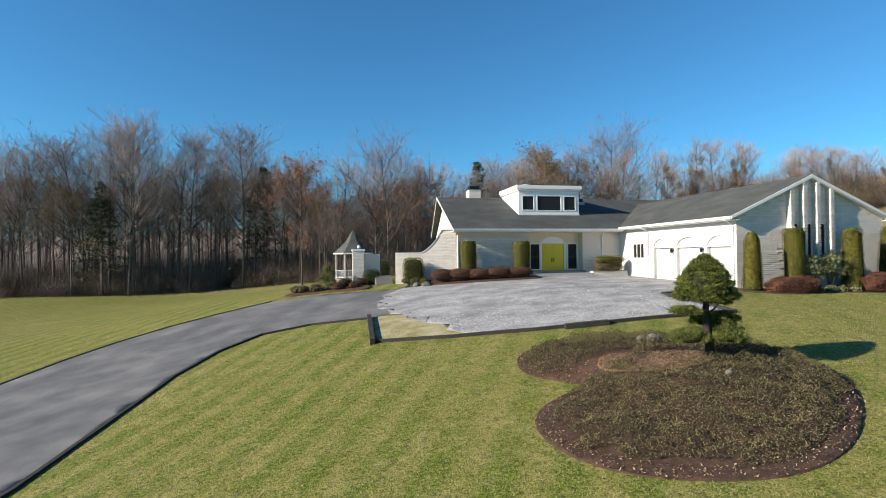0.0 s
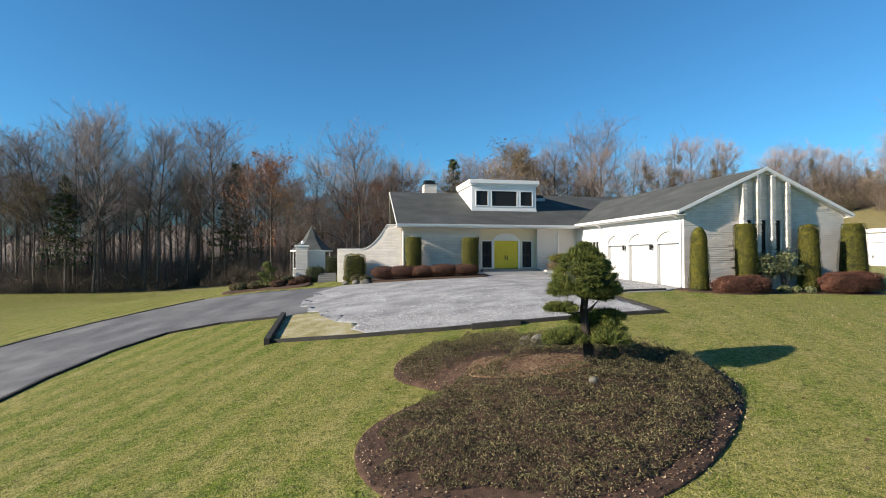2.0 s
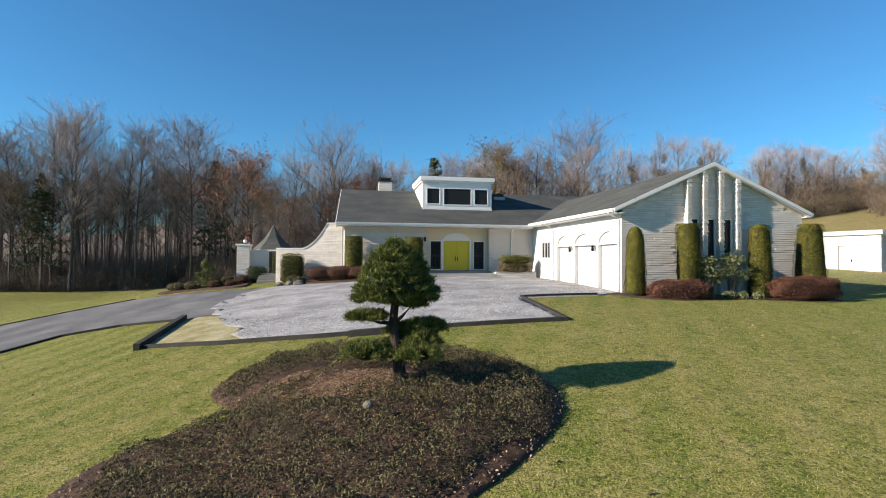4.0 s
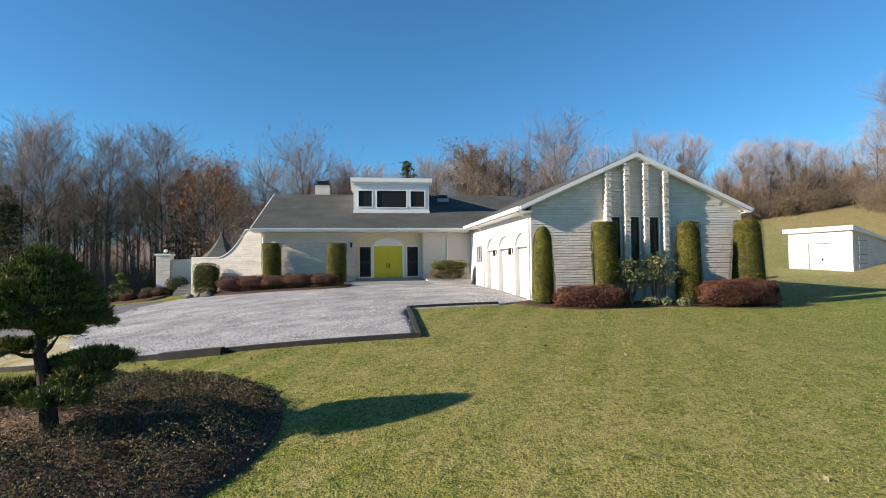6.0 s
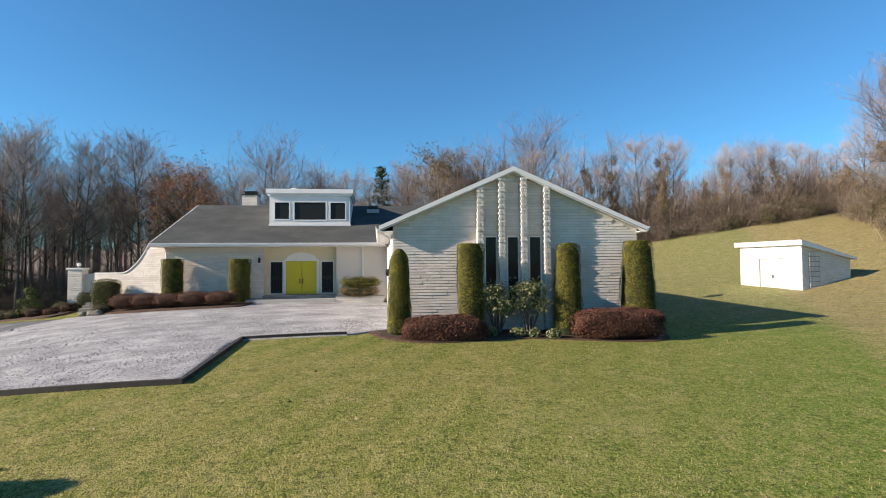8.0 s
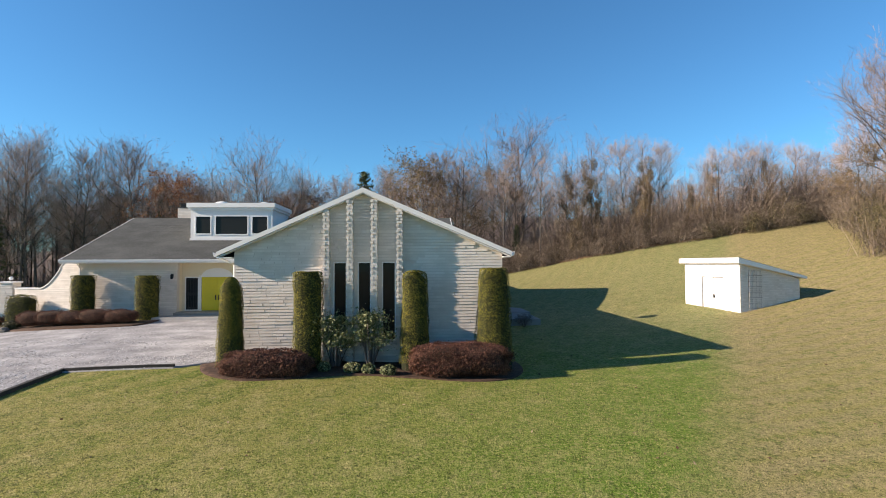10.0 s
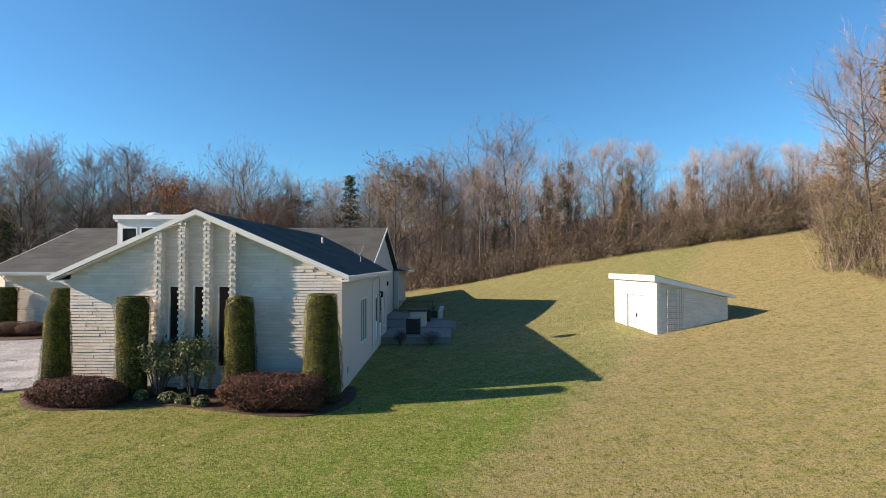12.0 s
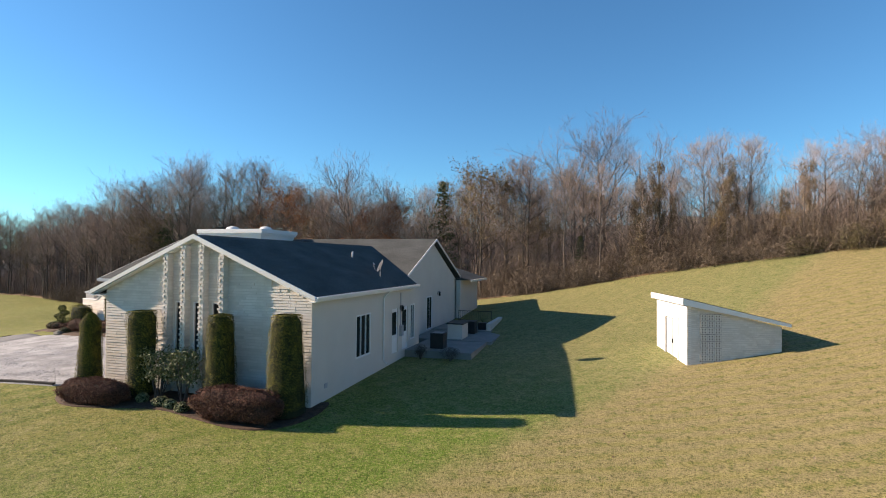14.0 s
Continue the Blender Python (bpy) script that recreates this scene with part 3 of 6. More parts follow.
EX0, EX1, RX0 = XL - 0.45, XR + 0.3, XL - 0.15
RX1 = XL + 0.75
bm = bmesh.new()
slab(bm, [(EX0, Y_EAVE, EAVE), (EX1, Y_EAVE, EAVE), (EX1, RIDGE_Y, RIDGE_Z), (RX0, RIDGE_Y, RIDGE_Z)])
slab(bm, [(RX0, RIDGE_Y, RIDGE_Z), (EX1, RIDGE_Y, RIDGE_Z), (EX1, 2 * RIDGE_Y - Y_EAVE, EAVE), (RX1, 2 * RIDGE_Y - Y_EAVE, EAVE)])
main_roof = part("roof", mended(bm), M_ROOF, house, "grey asphalt-shingle roof of the main block")
bm = bmesh.new()
shingled(bm, [(EX0, Y_EAVE, EAVE + 0.002), (EX1, Y_EAVE, EAVE + 0.002), (EX1, RIDGE_Y, RIDGE_Z + 0.002), (RX0, RIDGE_Y, RIDGE_Z + 0.002)], 0, 0, 56)
tagged(part("shingling", bm, M_ROOF, house), kind="stuff")
W_Y = Y_EAVE + (G_RIDGE_Z - EAVE) / SLOPE
GE0, GE1, GF = GX0 - 0.55, GX1 + 0.3, GY - 0.33
bm = bmesh.new()
slab(bm, [(GE0, GF, G_EAVE), (G_RIDGE_X, GF, G_RIDGE_Z), (G_RIDGE_X, W_Y, G_RIDGE_Z), (GE0, Y_EAVE + 0.15, G_EAVE)])
slab(bm, [(GE1, GF, G_EAVE), (G_RIDGE_X, GF, G_RIDGE_Z), (G_RIDGE_X, W_Y, G_RIDGE_Z), (GE1, Y_EAVE + 0.15, G_EAVE)])
part("roof", mended(bm), M_ROOF, house, "grey asphalt-shingle roof of the garage wing")
bm = bmesh.new()
shingled(bm, [(GE0, Y_EAVE + 0.15, G_EAVE + 0.002), (GE0, GF, G_EAVE + 0.002), (G_RIDGE_X, GF, G_RIDGE_Z + 0.002), (G_RIDGE_X, W_Y, G_RIDGE_Z + 0.002)], 0, 0, 40)
shingled(bm, [(GE1, GF, G_EAVE + 0.002), (GE1, Y_EAVE + 0.15, G_EAVE + 0.002), (G_RIDGE_X, W_Y, G_RIDGE_Z + 0.002), (G_RIDGE_X, GF, G_RIDGE_Z + 0.002)], 0, 0, 40)
tagged(part("shingling", bm, M_ROOF, house), kind="stuff")
# rake boards of the gable
for s, x in ((-1, GE0 - 0.02), (1, GE1 + 0.02)):
    bm = bmesh.new()
    prism(bm, [(x, GF - 0.03, G_EAVE + 0.02), (G_RIDGE_X, GF - 0.03, G_RIDGE_Z + 0.02), (G_RIDGE_X, GF - 0.03, G_RIDGE_Z - 0.17), (x, GF - 0.03, G_EAVE - 0.15)], (0, 0.05, 0))
    prism(bm, [(x, GF + 0.022, G_EAVE - 0.17), (G_RIDGE_X, GF + 0.022, G_RIDGE_Z - 0.17), (G_RIDGE_X, GF + 0.022, G_RIDGE_Z - 0.21), (x, GF + 0.022, G_EAVE - 0.21)], (0, GY - GF - 0.03, 0))
    part("rake_board", mended(bm), M_TRIM, house, "white rake board on the gable")
for x in (EX0, EX1):
    s = 1 if x == EX1 else -1
    for a, b in (((Y_EAVE, EAVE), (RIDGE_Y, RIDGE_Z)), ((2 * RIDGE_Y - Y_EAVE, EAVE), (RIDGE_Y, RIDGE_Z))):
        r = x if s > 0 else RX0
        e = x if s > 0 or a[0] < RIDGE_Y else RX1
        bm = prism(bmesh.new(), [(e, a[0], a[1] + 0.01), (r, b[0], b[1] + 0.01), (r, b[0], b[1] - 0.14), (e, a[0], a[1] - 0.14)], (s * 0.04, 0, 0))
        part("rake_board", mended(bm), M_TRIM, house)


def gutter(name, p0, p1, out):
    """A box gutter with a rolled lip between two points, hung on the side that out points to."""
    bm = bmesh.new()
    p0, p1, out = Vector(p0), Vector(p1), Vector(out)
    up = Vector((0, 0, 1))
    prof = [(0, -0.17), (0.1, -0.17), (0.14, -0.06), (0.15, 0.0), (0.125, 0.0), (0.115, -0.05), (0.02, -0.14), (0.02, 0), (0, 0)]
    prism(bm, [p0 + out * a + up * b for a, b in prof], p1 - p0)
    return part(name, mended(bm), M_TRIM, house, "white eaves gutter")


gutter("gutter", (EX0, Y_EAVE - 0.004, EAVE), (GX0 - 0.3, Y_EAVE - 0.004, EAVE), (0, -1, 0))
gutter("gutter", (GE0 - 0.004, GF, G_EAVE), (GE0 - 0.004, Y_EAVE, G_EAVE), (-1, 0, 0))
gutter("gutter", (GE1 + 0.004, GF, G_EAVE), (GE1 + 0.004, Y_EAVE + 0.3, G_EAVE), (1, 0, 0))
for r in ((EX0, GX0 - 0.3, Y_EAVE + 0.002, YF - 0.002, EAVE - 0.22, EAVE - 0.18), (GE0, GX0 - 0.002, GF, Y_EAVE, G_EAVE - 0.22, G_EAVE - 0.18), (GX1 + 0.002, GE1, GF + 0.02, Y_EAVE, G_EAVE - 0.22, G_EAVE - 0.18)):
    part("soffit", boxes(r), M_TRIM, house)


def downpipe(points):
    bm = bmesh.new()
    tube(bm, [Vector(p) for p in points], [0.045] * len(points), 8)
    part("downpipe", mended(bm), M_TRIM, house, "white downpipe")


downpipe([(GX0 - 0.62, 34.2, 3.4), (GX0 - 0.3, 34.2, 3.25), (GX0 - 0.06, 34.2, 3.05), (GX0 - 0.06, 34.2, -0.4), (GX0 - 0.16, 34.2, -0.5)])
downpipe([(GX0 - 0.62, 25.75, 3.4), (GX0 - 0.3, 25.75, 3.25), (GX0 - 0.06, 25.75, 3.1), (GX0 - 0.06, 25.75, -0.4), (GX0 - 0.16, 25.75, -0.52)])
downpipe([(24.6, YF - 0.5, 3.35), (24.6, YF - 0.3, 3.15), (24.6, YF - 0.06, 3.0), (24.6, YF - 0.06, 0.3)])
downpipe([(XL + 0.15, YF - 0.5, 3.35), (XL + 0.12, YF - 0.06, 3.0), (XL + 0.12, YF - 0.06, 0.0)])
downpipe([(GX1 + 0.36, 32.7, 3.4), (GX1 + 0.06, 32.7, 3.1), (GX1 + 0.06, 32.7, -0.2), (GX1 + 0.25, 32.7, -0.35)])

# brick on the gable wall, the front wall's lower panel and the porch pier
FIN_X = (29.62, 30.52, 31.45, 32.43)


def off_slots(x, z):
    return not (FIN_X[0] - 0.02 < x < FIN_X[3] + 0.3 and 0.0 < z < 3.3)


bm = bmesh.new()
courses(bm, lambda u, d, z: (u, GY - d, z), GX0, GX1, -0.8, 6.2, g_top, keep=off_slots, single=lambda u, z: u > 34.2 and 0.3 < z < 4.0, owner=gable_wall)
tagged(part("brickwork", mended(bm), M_BRICK, house, "white painted split-face brick courses"), kind="stuff")
bm = bmesh.new()
courses(bm, lambda u, d, z: (u, YF - d, z), XL + 0.05, PX0 - 0.02, -0.4, 2.9, lambda u: 3.2)
tagged(part("brickwork", mended(bm), M_BRICK, house, "white painted split-face brick courses"), kind="stuff")
bm = bmesh.new()
courses(bm, lambda u, d, z: (u, YF - d, z), PX1 + 0.02, 24.4, -0.4, 1.4, lambda u: 1.45)
tagged(part("brickwork", mended(bm), M_BRICK, house, "white painted split-face brick courses"), kind="stuff")

# fins of stacked brick: whole bricks and pairs of half bricks by turns
rnd = random.Random(11)
for fx in FIN_X:
    fin = bmesh.new()
    z, row = -0.6, 0
    while z < g_top(fx + 0.13) - 0.13:
        h = 0.115 * rnd.uniform(0.94, 1.06)
        y0, y1 = GY - 0.36 + rnd.uniform(-0.02, 0.02), GY - 0.002
        if row % 2:
            box(fin, fx - 0.012, fx + 0.105, y0, y1, z, z + h - 0.024)
            box(fin, fx + 0.15, fx + 0.262, y0 + rnd.uniform(0.0, 0.03), y1, z, z + h - 0.024)
        else:
            box(fin, fx + 0.02, fx + 0.235, y0 + 0.02, y1, z, z + h - 0.024)
        box(fin, fx + 0.03, fx + 0.225, GY - 0.30, GY - 0.004, z - 0.001, z + h)
        z += h
        row += 1
    part("brick_fin", fin, M_BRICK, house, "tall pilaster of stacked painted brick")


def glazed(name, parent, place, w, h, bars_u=(), frame=0.07, deep=0.1, recess=0.06, mat=None):
    """A window or door light: frame, bars and panes. place(u, d, z): a point at u across, d outward, z up."""
    win = part(name, quad_frame(place, w, h, frame, deep, bars_u), mat or M_TRIM, parent)
    cuts = [frame] + [v for u in bars_u for v in (u - 0.02, u + 0.02)] + [w - frame]
    for i in range(0, len(cuts), 2):
        bm = bmesh.new()
        prism(bm, [place(cuts[i] + 0.003, -recess, frame + 0.003), place(cuts[i + 1] - 0.003, -recess, frame + 0.003), place(cuts[i + 1] - 0.003, -recess, h - frame - 0.003), place(cuts[i] + 0.003, -recess, h - frame - 0.003)], Vector(place(0, -recess - 0.012, 0)) - Vector(place(0, -recess, 0)))
        part("pane", mended(bm), M_GLASS, win, "dark reflecting window pane")
    return win


def quad_frame(place, w, h, frame, deep, bars_u=()):
    bm = bmesh.new()
    way = Vector(place(0, -deep, 0)) - Vector(place(0, 0, 0))

    def bar(u0, u1, z0, z1):
        prism(bm, [place(u0, 0, z0), place(u1, 0, z0), place(u1, 0, z1), place(u0, 0, z1)], way)

    bar(0, frame, 0, h)
    bar(w - frame, w, 0, h)
    bar(frame, w - frame, 0, frame)
    bar(frame, w - frame, h - frame, h)
    for u in bars_u:
        bar(u - 0.02, u + 0.02, frame, h - frame)
    return mended(bm)


for a, b in SLOTS:
    glazed("window", house, lambda u, d, z, a=a: (a + u, GY - d - 0.0, 0.15 + z), b - a, 3.07, (), 0.04, 0.12, 0.08)
glazed("window", house, lambda u, d, z: (GX0 - d - 0.01, WIN_Y[1] - u, 1.15 + z), WIN_Y[1] - WIN_Y[0], 1.15, (0.5, 1.0), 0.06, 0.12)
for a, b, c, d0 in WINDOWS_R[:2]:
    glazed("window", house, lambda u, d, z, a=a, c=c: (GX1 + d + 0.012, a + u, c + z), b - a, d0 - c, (0.55, 1.1) if b - a > 1 else (0.37,), 0.06, 0.14)
for a, b, c, d0 in DOORS_R[:2]:
    side = part("side_door", boxes((GX1 - 0.12, GX1 - 0.06, a, b, c, d0)), M_TRIM, house, "white back door")
    bm = boxes((GX1 - 0.058, GX1 - 0.045, a + 0.15, b - 0.15, c + 1.0, d0 - 0.2))
    part("pane", bm, M_GLASS, side)
for a, b, c, d0 in (WINDOWS_R[2], DOORS_R[2]):
    glazed("glass_door", house, lambda u, d, z, a=a, c=c: (XR + d + 0.03, a + u, c + z), b - a, d0 - c, ((b - a) / 2,), 0.07, 0.028, 0.012)

# yellow double door under a white arch, between two dark screen doors
dy = YD + 0.36
part("door_arch", prism(bmesh.new(), [(20.68 + 0.95 * math.cos(t), YD + 0.30, 2.46 + 0.5 * math.sin(t)) for t in (math.pi * k / 20 for k in range(21))], (0, 0.036, 0)), M_TRIM, house, "white arched panel over the door")
part("door_frame", boxes((19.6, 19.72, YD + 0.26, YD + 0.335, 0.28, 2.5), (21.64, 21.76, YD + 0.26, YD + 0.335, 0.28, 2.5), (19.72, 21.64, YD + 0.26, YD + 0.335, 2.4, 2.46)), M_TRIM, house)
for a, s in ((19.725, 1), (20.685, -1)):
    leaf = part("front_door", bevelled(boxes((a, a + 0.95, dy - 0.02, dy + 0.03, 0.3, 2.4)), 0.006), M_DOOR, house, "bright yellow front door leaf")
    for z0, z1 in ((0.45, 1.05), (1.15, 2.25)):
        part("panel", bevelled(boxes((a + 0.15, a + 0.8, dy - 0.032, dy - 0.018, z0, z1)), 0.006), M_DOOR, leaf)
    x = a + 0.87 if s > 0 else a + 0.08
    bm = bmesh.new()
    tube(bm, [Vector((x, dy - 0.03, 1.22)), Vector((x, dy - 0.1, 1.2)), Vector((x, dy - 0.1, 1.0)), Vector((x, dy - 0.03, 0.98))], [0.014] * 4, 8)
    box(bm, x - 0.03, x + 0.03, dy - 0.035, dy - 0.015, 0.95, 1.27)
    part("door_handle", mended(bm), M_BLACK, leaf, "black pull handle")
for a in (18.72, 21.9):
    screen = part("screen_door", quad_frame(lambda u, d, z, a=a: (a + u, YD + 0.26 - d, 0.3 + z), 0.86, 2.12, 0.06, 0.07), M_TRIM, house, "white-framed screen door")
    part("mesh_screen", boxes((a + 0.065, a + 0.795, YD + 0.29, YD + 0.30, 0.37, 2.35)), M_DARK, screen, "black insect mesh")
    bm = boxes((a + 0.07, a + 0.13, YD + 0.262, YD + 0.286, 0.37, 2.35), (a + 0.73, a + 0.79, YD + 0.262, YD + 0.286, 0.37, 2.35), (a + 0.13, a + 0.73, YD + 0.262, YD + 0.286, 1.25, 1.42), (a + 0.13, a + 0.73, YD + 0.262, YD + 0.286, 0.37, 0.5), (a + 0.13, a + 0.73, YD + 0.262, YD + 0.286, 2.25, 2.35))
    for k in range(1, 6):
        box(bm, a + 0.13 + 0.1 * k - 0.008, a + 0.13 + 0.1 * k + 0.008, YD + 0.266, YD + 0.282, 0.5, 1.25)
        box(bm, a + 0.13 + 0.1 * k - 0.008, a + 0.13 + 0.1 * k + 0.008, YD + 0.266, YD + 0.282, 1.42, 2.25)
    part("grille", bm, M_BLACK, screen, "black wrought grille")

# garage doors, each under a shallow arch
for i, (a, b) in enumerate(DOORS):
    door = part("garage_door", boxes((GX0 + 0.22, GX0 + 0.27, a, b, -0.75, 1.93)), M_GARAGE, house, "plain white garage door")
    for k in range(4):
        part("panel", bevelled(boxes((GX0 + 0.2, GX0 + 0.221, a + 0.07, b - 0.07, -0.6 + 0.64 * k, -0.6 + 0.64 * k + 0.625)), 0.004), M_GARAGE, door)
    mid, half = (a + b) / 2, (b - a) / 2
    bm = prism(bmesh.new(), [(GX0 + 0.11, mid + half * math.cos(t), 1.95 + ARCH * math.sin(t)) for t in (math.pi * k / 24 for k in range(25))], (0.05, 0, 0))
    # added strips: the jamb's shadow line is drawn in grey
    for e in (a + 0.002, b - 0.06):
        part("weather_strip", boxes((GX0 + 0.19, GX0 + 0.215, e, e + 0.058, -0.7, 1.9)), M_STRIP, door, "grey weather strip")
    part("arch_panel", mended(bm), M_GARAGE, house, "recessed white arch panel over the garage door")
    part("lintel", boxes((GX0 + 0.02, GX0 + 0.24, a + 0.002, b - 0.002, 1.9, 1.97)), M_GARAGE, house)


def lantern(x, y, z, way):
    """A wall lantern: bracket, cage and cap."""
    m = Matrix.Translation((x, y, z)) @ Matrix.Rotation(way, 4, "Z")
    lamp = thing("wall_lantern", x, y, z, "small black wall lantern beside the door", "lantern", "wall lanterns")
    part("bracket", boxes((-0.002, 0.03, -0.04, 0.04, -0.12, 0.12), (0.03, 0.16, -0.015, 0.015, 0.1, 0.13), m=m), M_BLACK, lamp)
    bm = boxes((0.10, 0.22, -0.06, 0.06, -0.2, -0.18), m=m)
    for sx in (0.1, 0.21):
        for sy in (-0.06, 0.05):
            box(bm, sx, sx + 0.01, sy, sy + 0.01, -0.18, 0.04, m=m)
    part("cage", bm, M_BLACK, lamp)
    part("pane", boxes((0.112, 0.208, -0.048, 0.048, -0.178, 0.038), m=m), M_GLASS, lamp)
    bm = bmesh.new()
    bmesh.ops.create_cone(bm, cap_ends=True, segments=8, radius1=0.11, radius2=0.015, depth=0.1, matrix=m @ Matrix.Translation((0.16, 0, 0.09)))
    part("cap", bm, M_BLACK, lamp)


lantern(GX0 - 0.002, 28.33, 1.75, math.pi)
lantern(GX0 - 0.002, 31.3, 1.75, math.pi)
lantern(18.25, YF - 0.04, 2.5, -math.pi / 2)
lantern(GX1 + 0.002, 35.2, 2.35, 0)
lantern(XR + 0.002, 46.2, 2.5, 0)

# dormer with three windows, over the porch
DX0, DX1, DYF, DYB = 18.4, 23.7, 40.3, 44.3
DZ0, DZ1 = 4.72, 7.24
D_WIN = ((18.68, 19.75, 5.16, 6.42), (19.95, 22.15, 5.12, 6.44), (22.32, 23.44, 5.16, 6.42))
dormer = part("dormer", boxes((DX0, DX0 + 0.12, DYF + 0.1, DYB, DZ0, 6.8), (DX1 - 0.12, DX1, DYF + 0.1, DYB, DZ0, 6.8), (DX0, DX1, DYB - 0.1, DYB + 0.4, DZ0, 6.8)), M_TRIM, house, "white flat-roofed dormer over the porch")
rows, x = [], DX0
for a, b, c, d in D_WIN:
    rows += [(x, a, DYF, DYF + 0.1, DZ0, 6.8), (a, b, DYF, DYF + 0.1, DZ0, c), (a, b, DYF, DYF + 0.1, d, 6.8)]
    x = b
rows += [(x, DX1, DYF, DYF + 0.1, DZ0, 6.8)]
for r in rows:
    part("dormer_front", boxes(r), M_TRIM, dormer)
part("cornice", boxes((DX0 - 0.12, DX1 + 0.12, DYF - 0.12, DYB + 0.5, 6.8, 6.95), (DX0 - 0.2, DX1 + 0.2, DYF - 0.2, DYB + 0.58, 6.95, DZ1), (DX0 - 0.04, DX1 + 0.04, DYF - 0.04, DYF - 0.003, DZ0 + 0.04, DZ0 + 0.2)), M_TRIM, dormer, "stepped white cornice")
for a, b, c, d in D_WIN:
    bm = quad_frame(lambda u, e, z, a=a, c=c: (a + u, DYF - 0.03 - e, c + z), b - a, d - c, 0.075, 0.1)
    win = part("dormer_window", bm, M_TRIM, dormer)
    part("pane", boxes((a + 0.075, b - 0.075, DYF + 0.02, DYF + 0.03, c + 0.075, d - 0.075)), M_GLASS, win)
# added slab, its near-black colour standing in for the unlit dormer
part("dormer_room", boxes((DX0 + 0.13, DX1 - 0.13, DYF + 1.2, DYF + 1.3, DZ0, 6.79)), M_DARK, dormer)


def skylight(x, y, z, r):
    sk = thing("skylight_dome", x, y, z, "white plastic skylight dome on a low kerb", "skylight", "skylights")
    part("kerb", boxes((x - r, x + r, y - r, y + r, z, z + 0.1)), M_TRIM, sk)
    bm = bmesh.new()
    bmesh.ops.create_uvsphere(bm, u_segments=20, v_segments=10, radius=r * 0.93)
    bmesh.ops.bisect_plane(bm, geom=bm.verts[:] + bm.edges[:] + bm.faces[:], plane_co=(0, 0, 0), plane_no=(0, 0, 1), clear_inner=True)
    for v in bm.verts:
        v.co = (x + v.co.x, y + v.co.y, z + 0.1 + v.co.z * 0.5)
    for f in bm.faces:
        f.smooth = True
    part("dome", bm, M_TRIM, sk)


skylight(19.7, 42.3, DZ1, 0.55)
skylight(22.5, 42.6, DZ1, 0.5)
# a roof vent beside the dormer
vent = thing("roof_vent", 25.2, 43.6, roof_z(43.6), "dark box vent on the shingle roof", "vent")
part("hood", bevelled(boxes((24.85, 25.55, 43.2, 44.0, roof_z(43.2), roof_z(43.6) + 0.35)), 0.04), M_BLACK, vent)
part("flange", boxes((24.75, 25.65, 43.1, 44.1, roof_z(43.1), roof_z(43.6) + 0.06)), M_STEEL, vent)

chimney = thing("chimney", 16.0, 45.6, 6.2, "square painted-brick chimney with a dark metal cap", "chimney")
bm = boxes((15.47, 16.53, 45.12, 46.08, 5.6, 7.45))
part("core", bm, M_WALL, chimney)
bm = bmesh.new()
courses(bm, lambda u, d, z: (u, 45.12 - d, z), 15.47, 16.53, 6.2, 7.45, lambda u: 7.46)
courses(bm, lambda u, d, z: (16.53 + d, u, z), 45.12, 46.08, 6.2, 7.45, lambda u: 7.46)
courses(bm, lambda u, d, z: (15.47 - d, u, z), 45.12, 46.08, 6.2, 7.45, lambda u: 7.46)
tagged(part("brickwork", mended(bm), M_BRICK, chimney), kind="stuff")
part("cap", boxes((15.4, 16.6, 45.05, 46.15, 7.45, 7.53), (15.6, 16.4, 45.25, 45.95, 7.53, 7.72), (15.5, 16.5, 45.15, 46.05, 7.72, 7.78)), M_BLACK, chimney, "dark metal chimney cap")


def bar_pipe(x, y, z, h, label="white plastic vent pipe on the roof"):
    bm = bmesh.new()
    tube(bm, [Vector((x, y, z - 0.1)), Vector((x, y, z + h))], [0.05, 0.05], 10)
    solid("vent_pipe", bm, M_TRIM, label, "vent pipe", "vent pipes")


def g_roof(x):
    return G_RIDGE_Z - (G_SLOPE_R if x > G_RIDGE_X else G_SLOPE) * abs(x - G_RIDGE_X)


bar_pipe(33.2, 36.0, g_roof(33.2), 0.35)
# satellite dish on the garage roof
dish = thing("satellite_dish", 35.7, 34.4, g_roof(35.7), "small grey satellite dish on a bent mast", "satellite dish")
bm = bmesh.new()
base = Vector((35.7, 34.4, g_roof(35.7)))
tube(bm, [base, base + Vector((0.0, 0.0, 0.25)), base + Vector((0.1, -0.15, 0.5))], [0.025] * 3, 8)
part("mast", mended(bm), M_STEEL, dish)
m = Matrix.Translation(base + Vector((0.12, -0.2, 0.6))) @ Vector((-0.9, -0.12, 0.4)).to_track_quat("Z", "Y").to_matrix().to_4x4()
bm = bmesh.new()
rings = []
for k in range(5):
    r = 0.08 * k
    rings.append([bm.verts.new(m @ Vector((1.0 * r * math.cos(t), 1.15 * r * math.sin(t), 0.5 * r * r))) for t in (2 * math.pi * j / 20 for j in range(20))] if k else [bm.verts.new(m @ Vector((0, 0, 0)))])
for j in range(20):
    bm.faces.new((rings[0][0], rings[1][j - 1], rings[1][j]))
    for r, s in zip(rings[1:], rings[2:]):
        bm.faces.new((r[j - 1], s[j - 1], s[j], r[j]))
bmesh.ops.solidify(bm, geom=bm.faces[:], thickness=0.015)
part("reflector", mended(bm), M_STEEL, dish)
bm = bmesh.new()
tube(bm, [m @ Vector((0, -0.36, 0.06)), m @ Vector((0, -0.28, 0.3)), m @ Vector((0, -0.05, 0.42))], [0.012] * 3, 6)
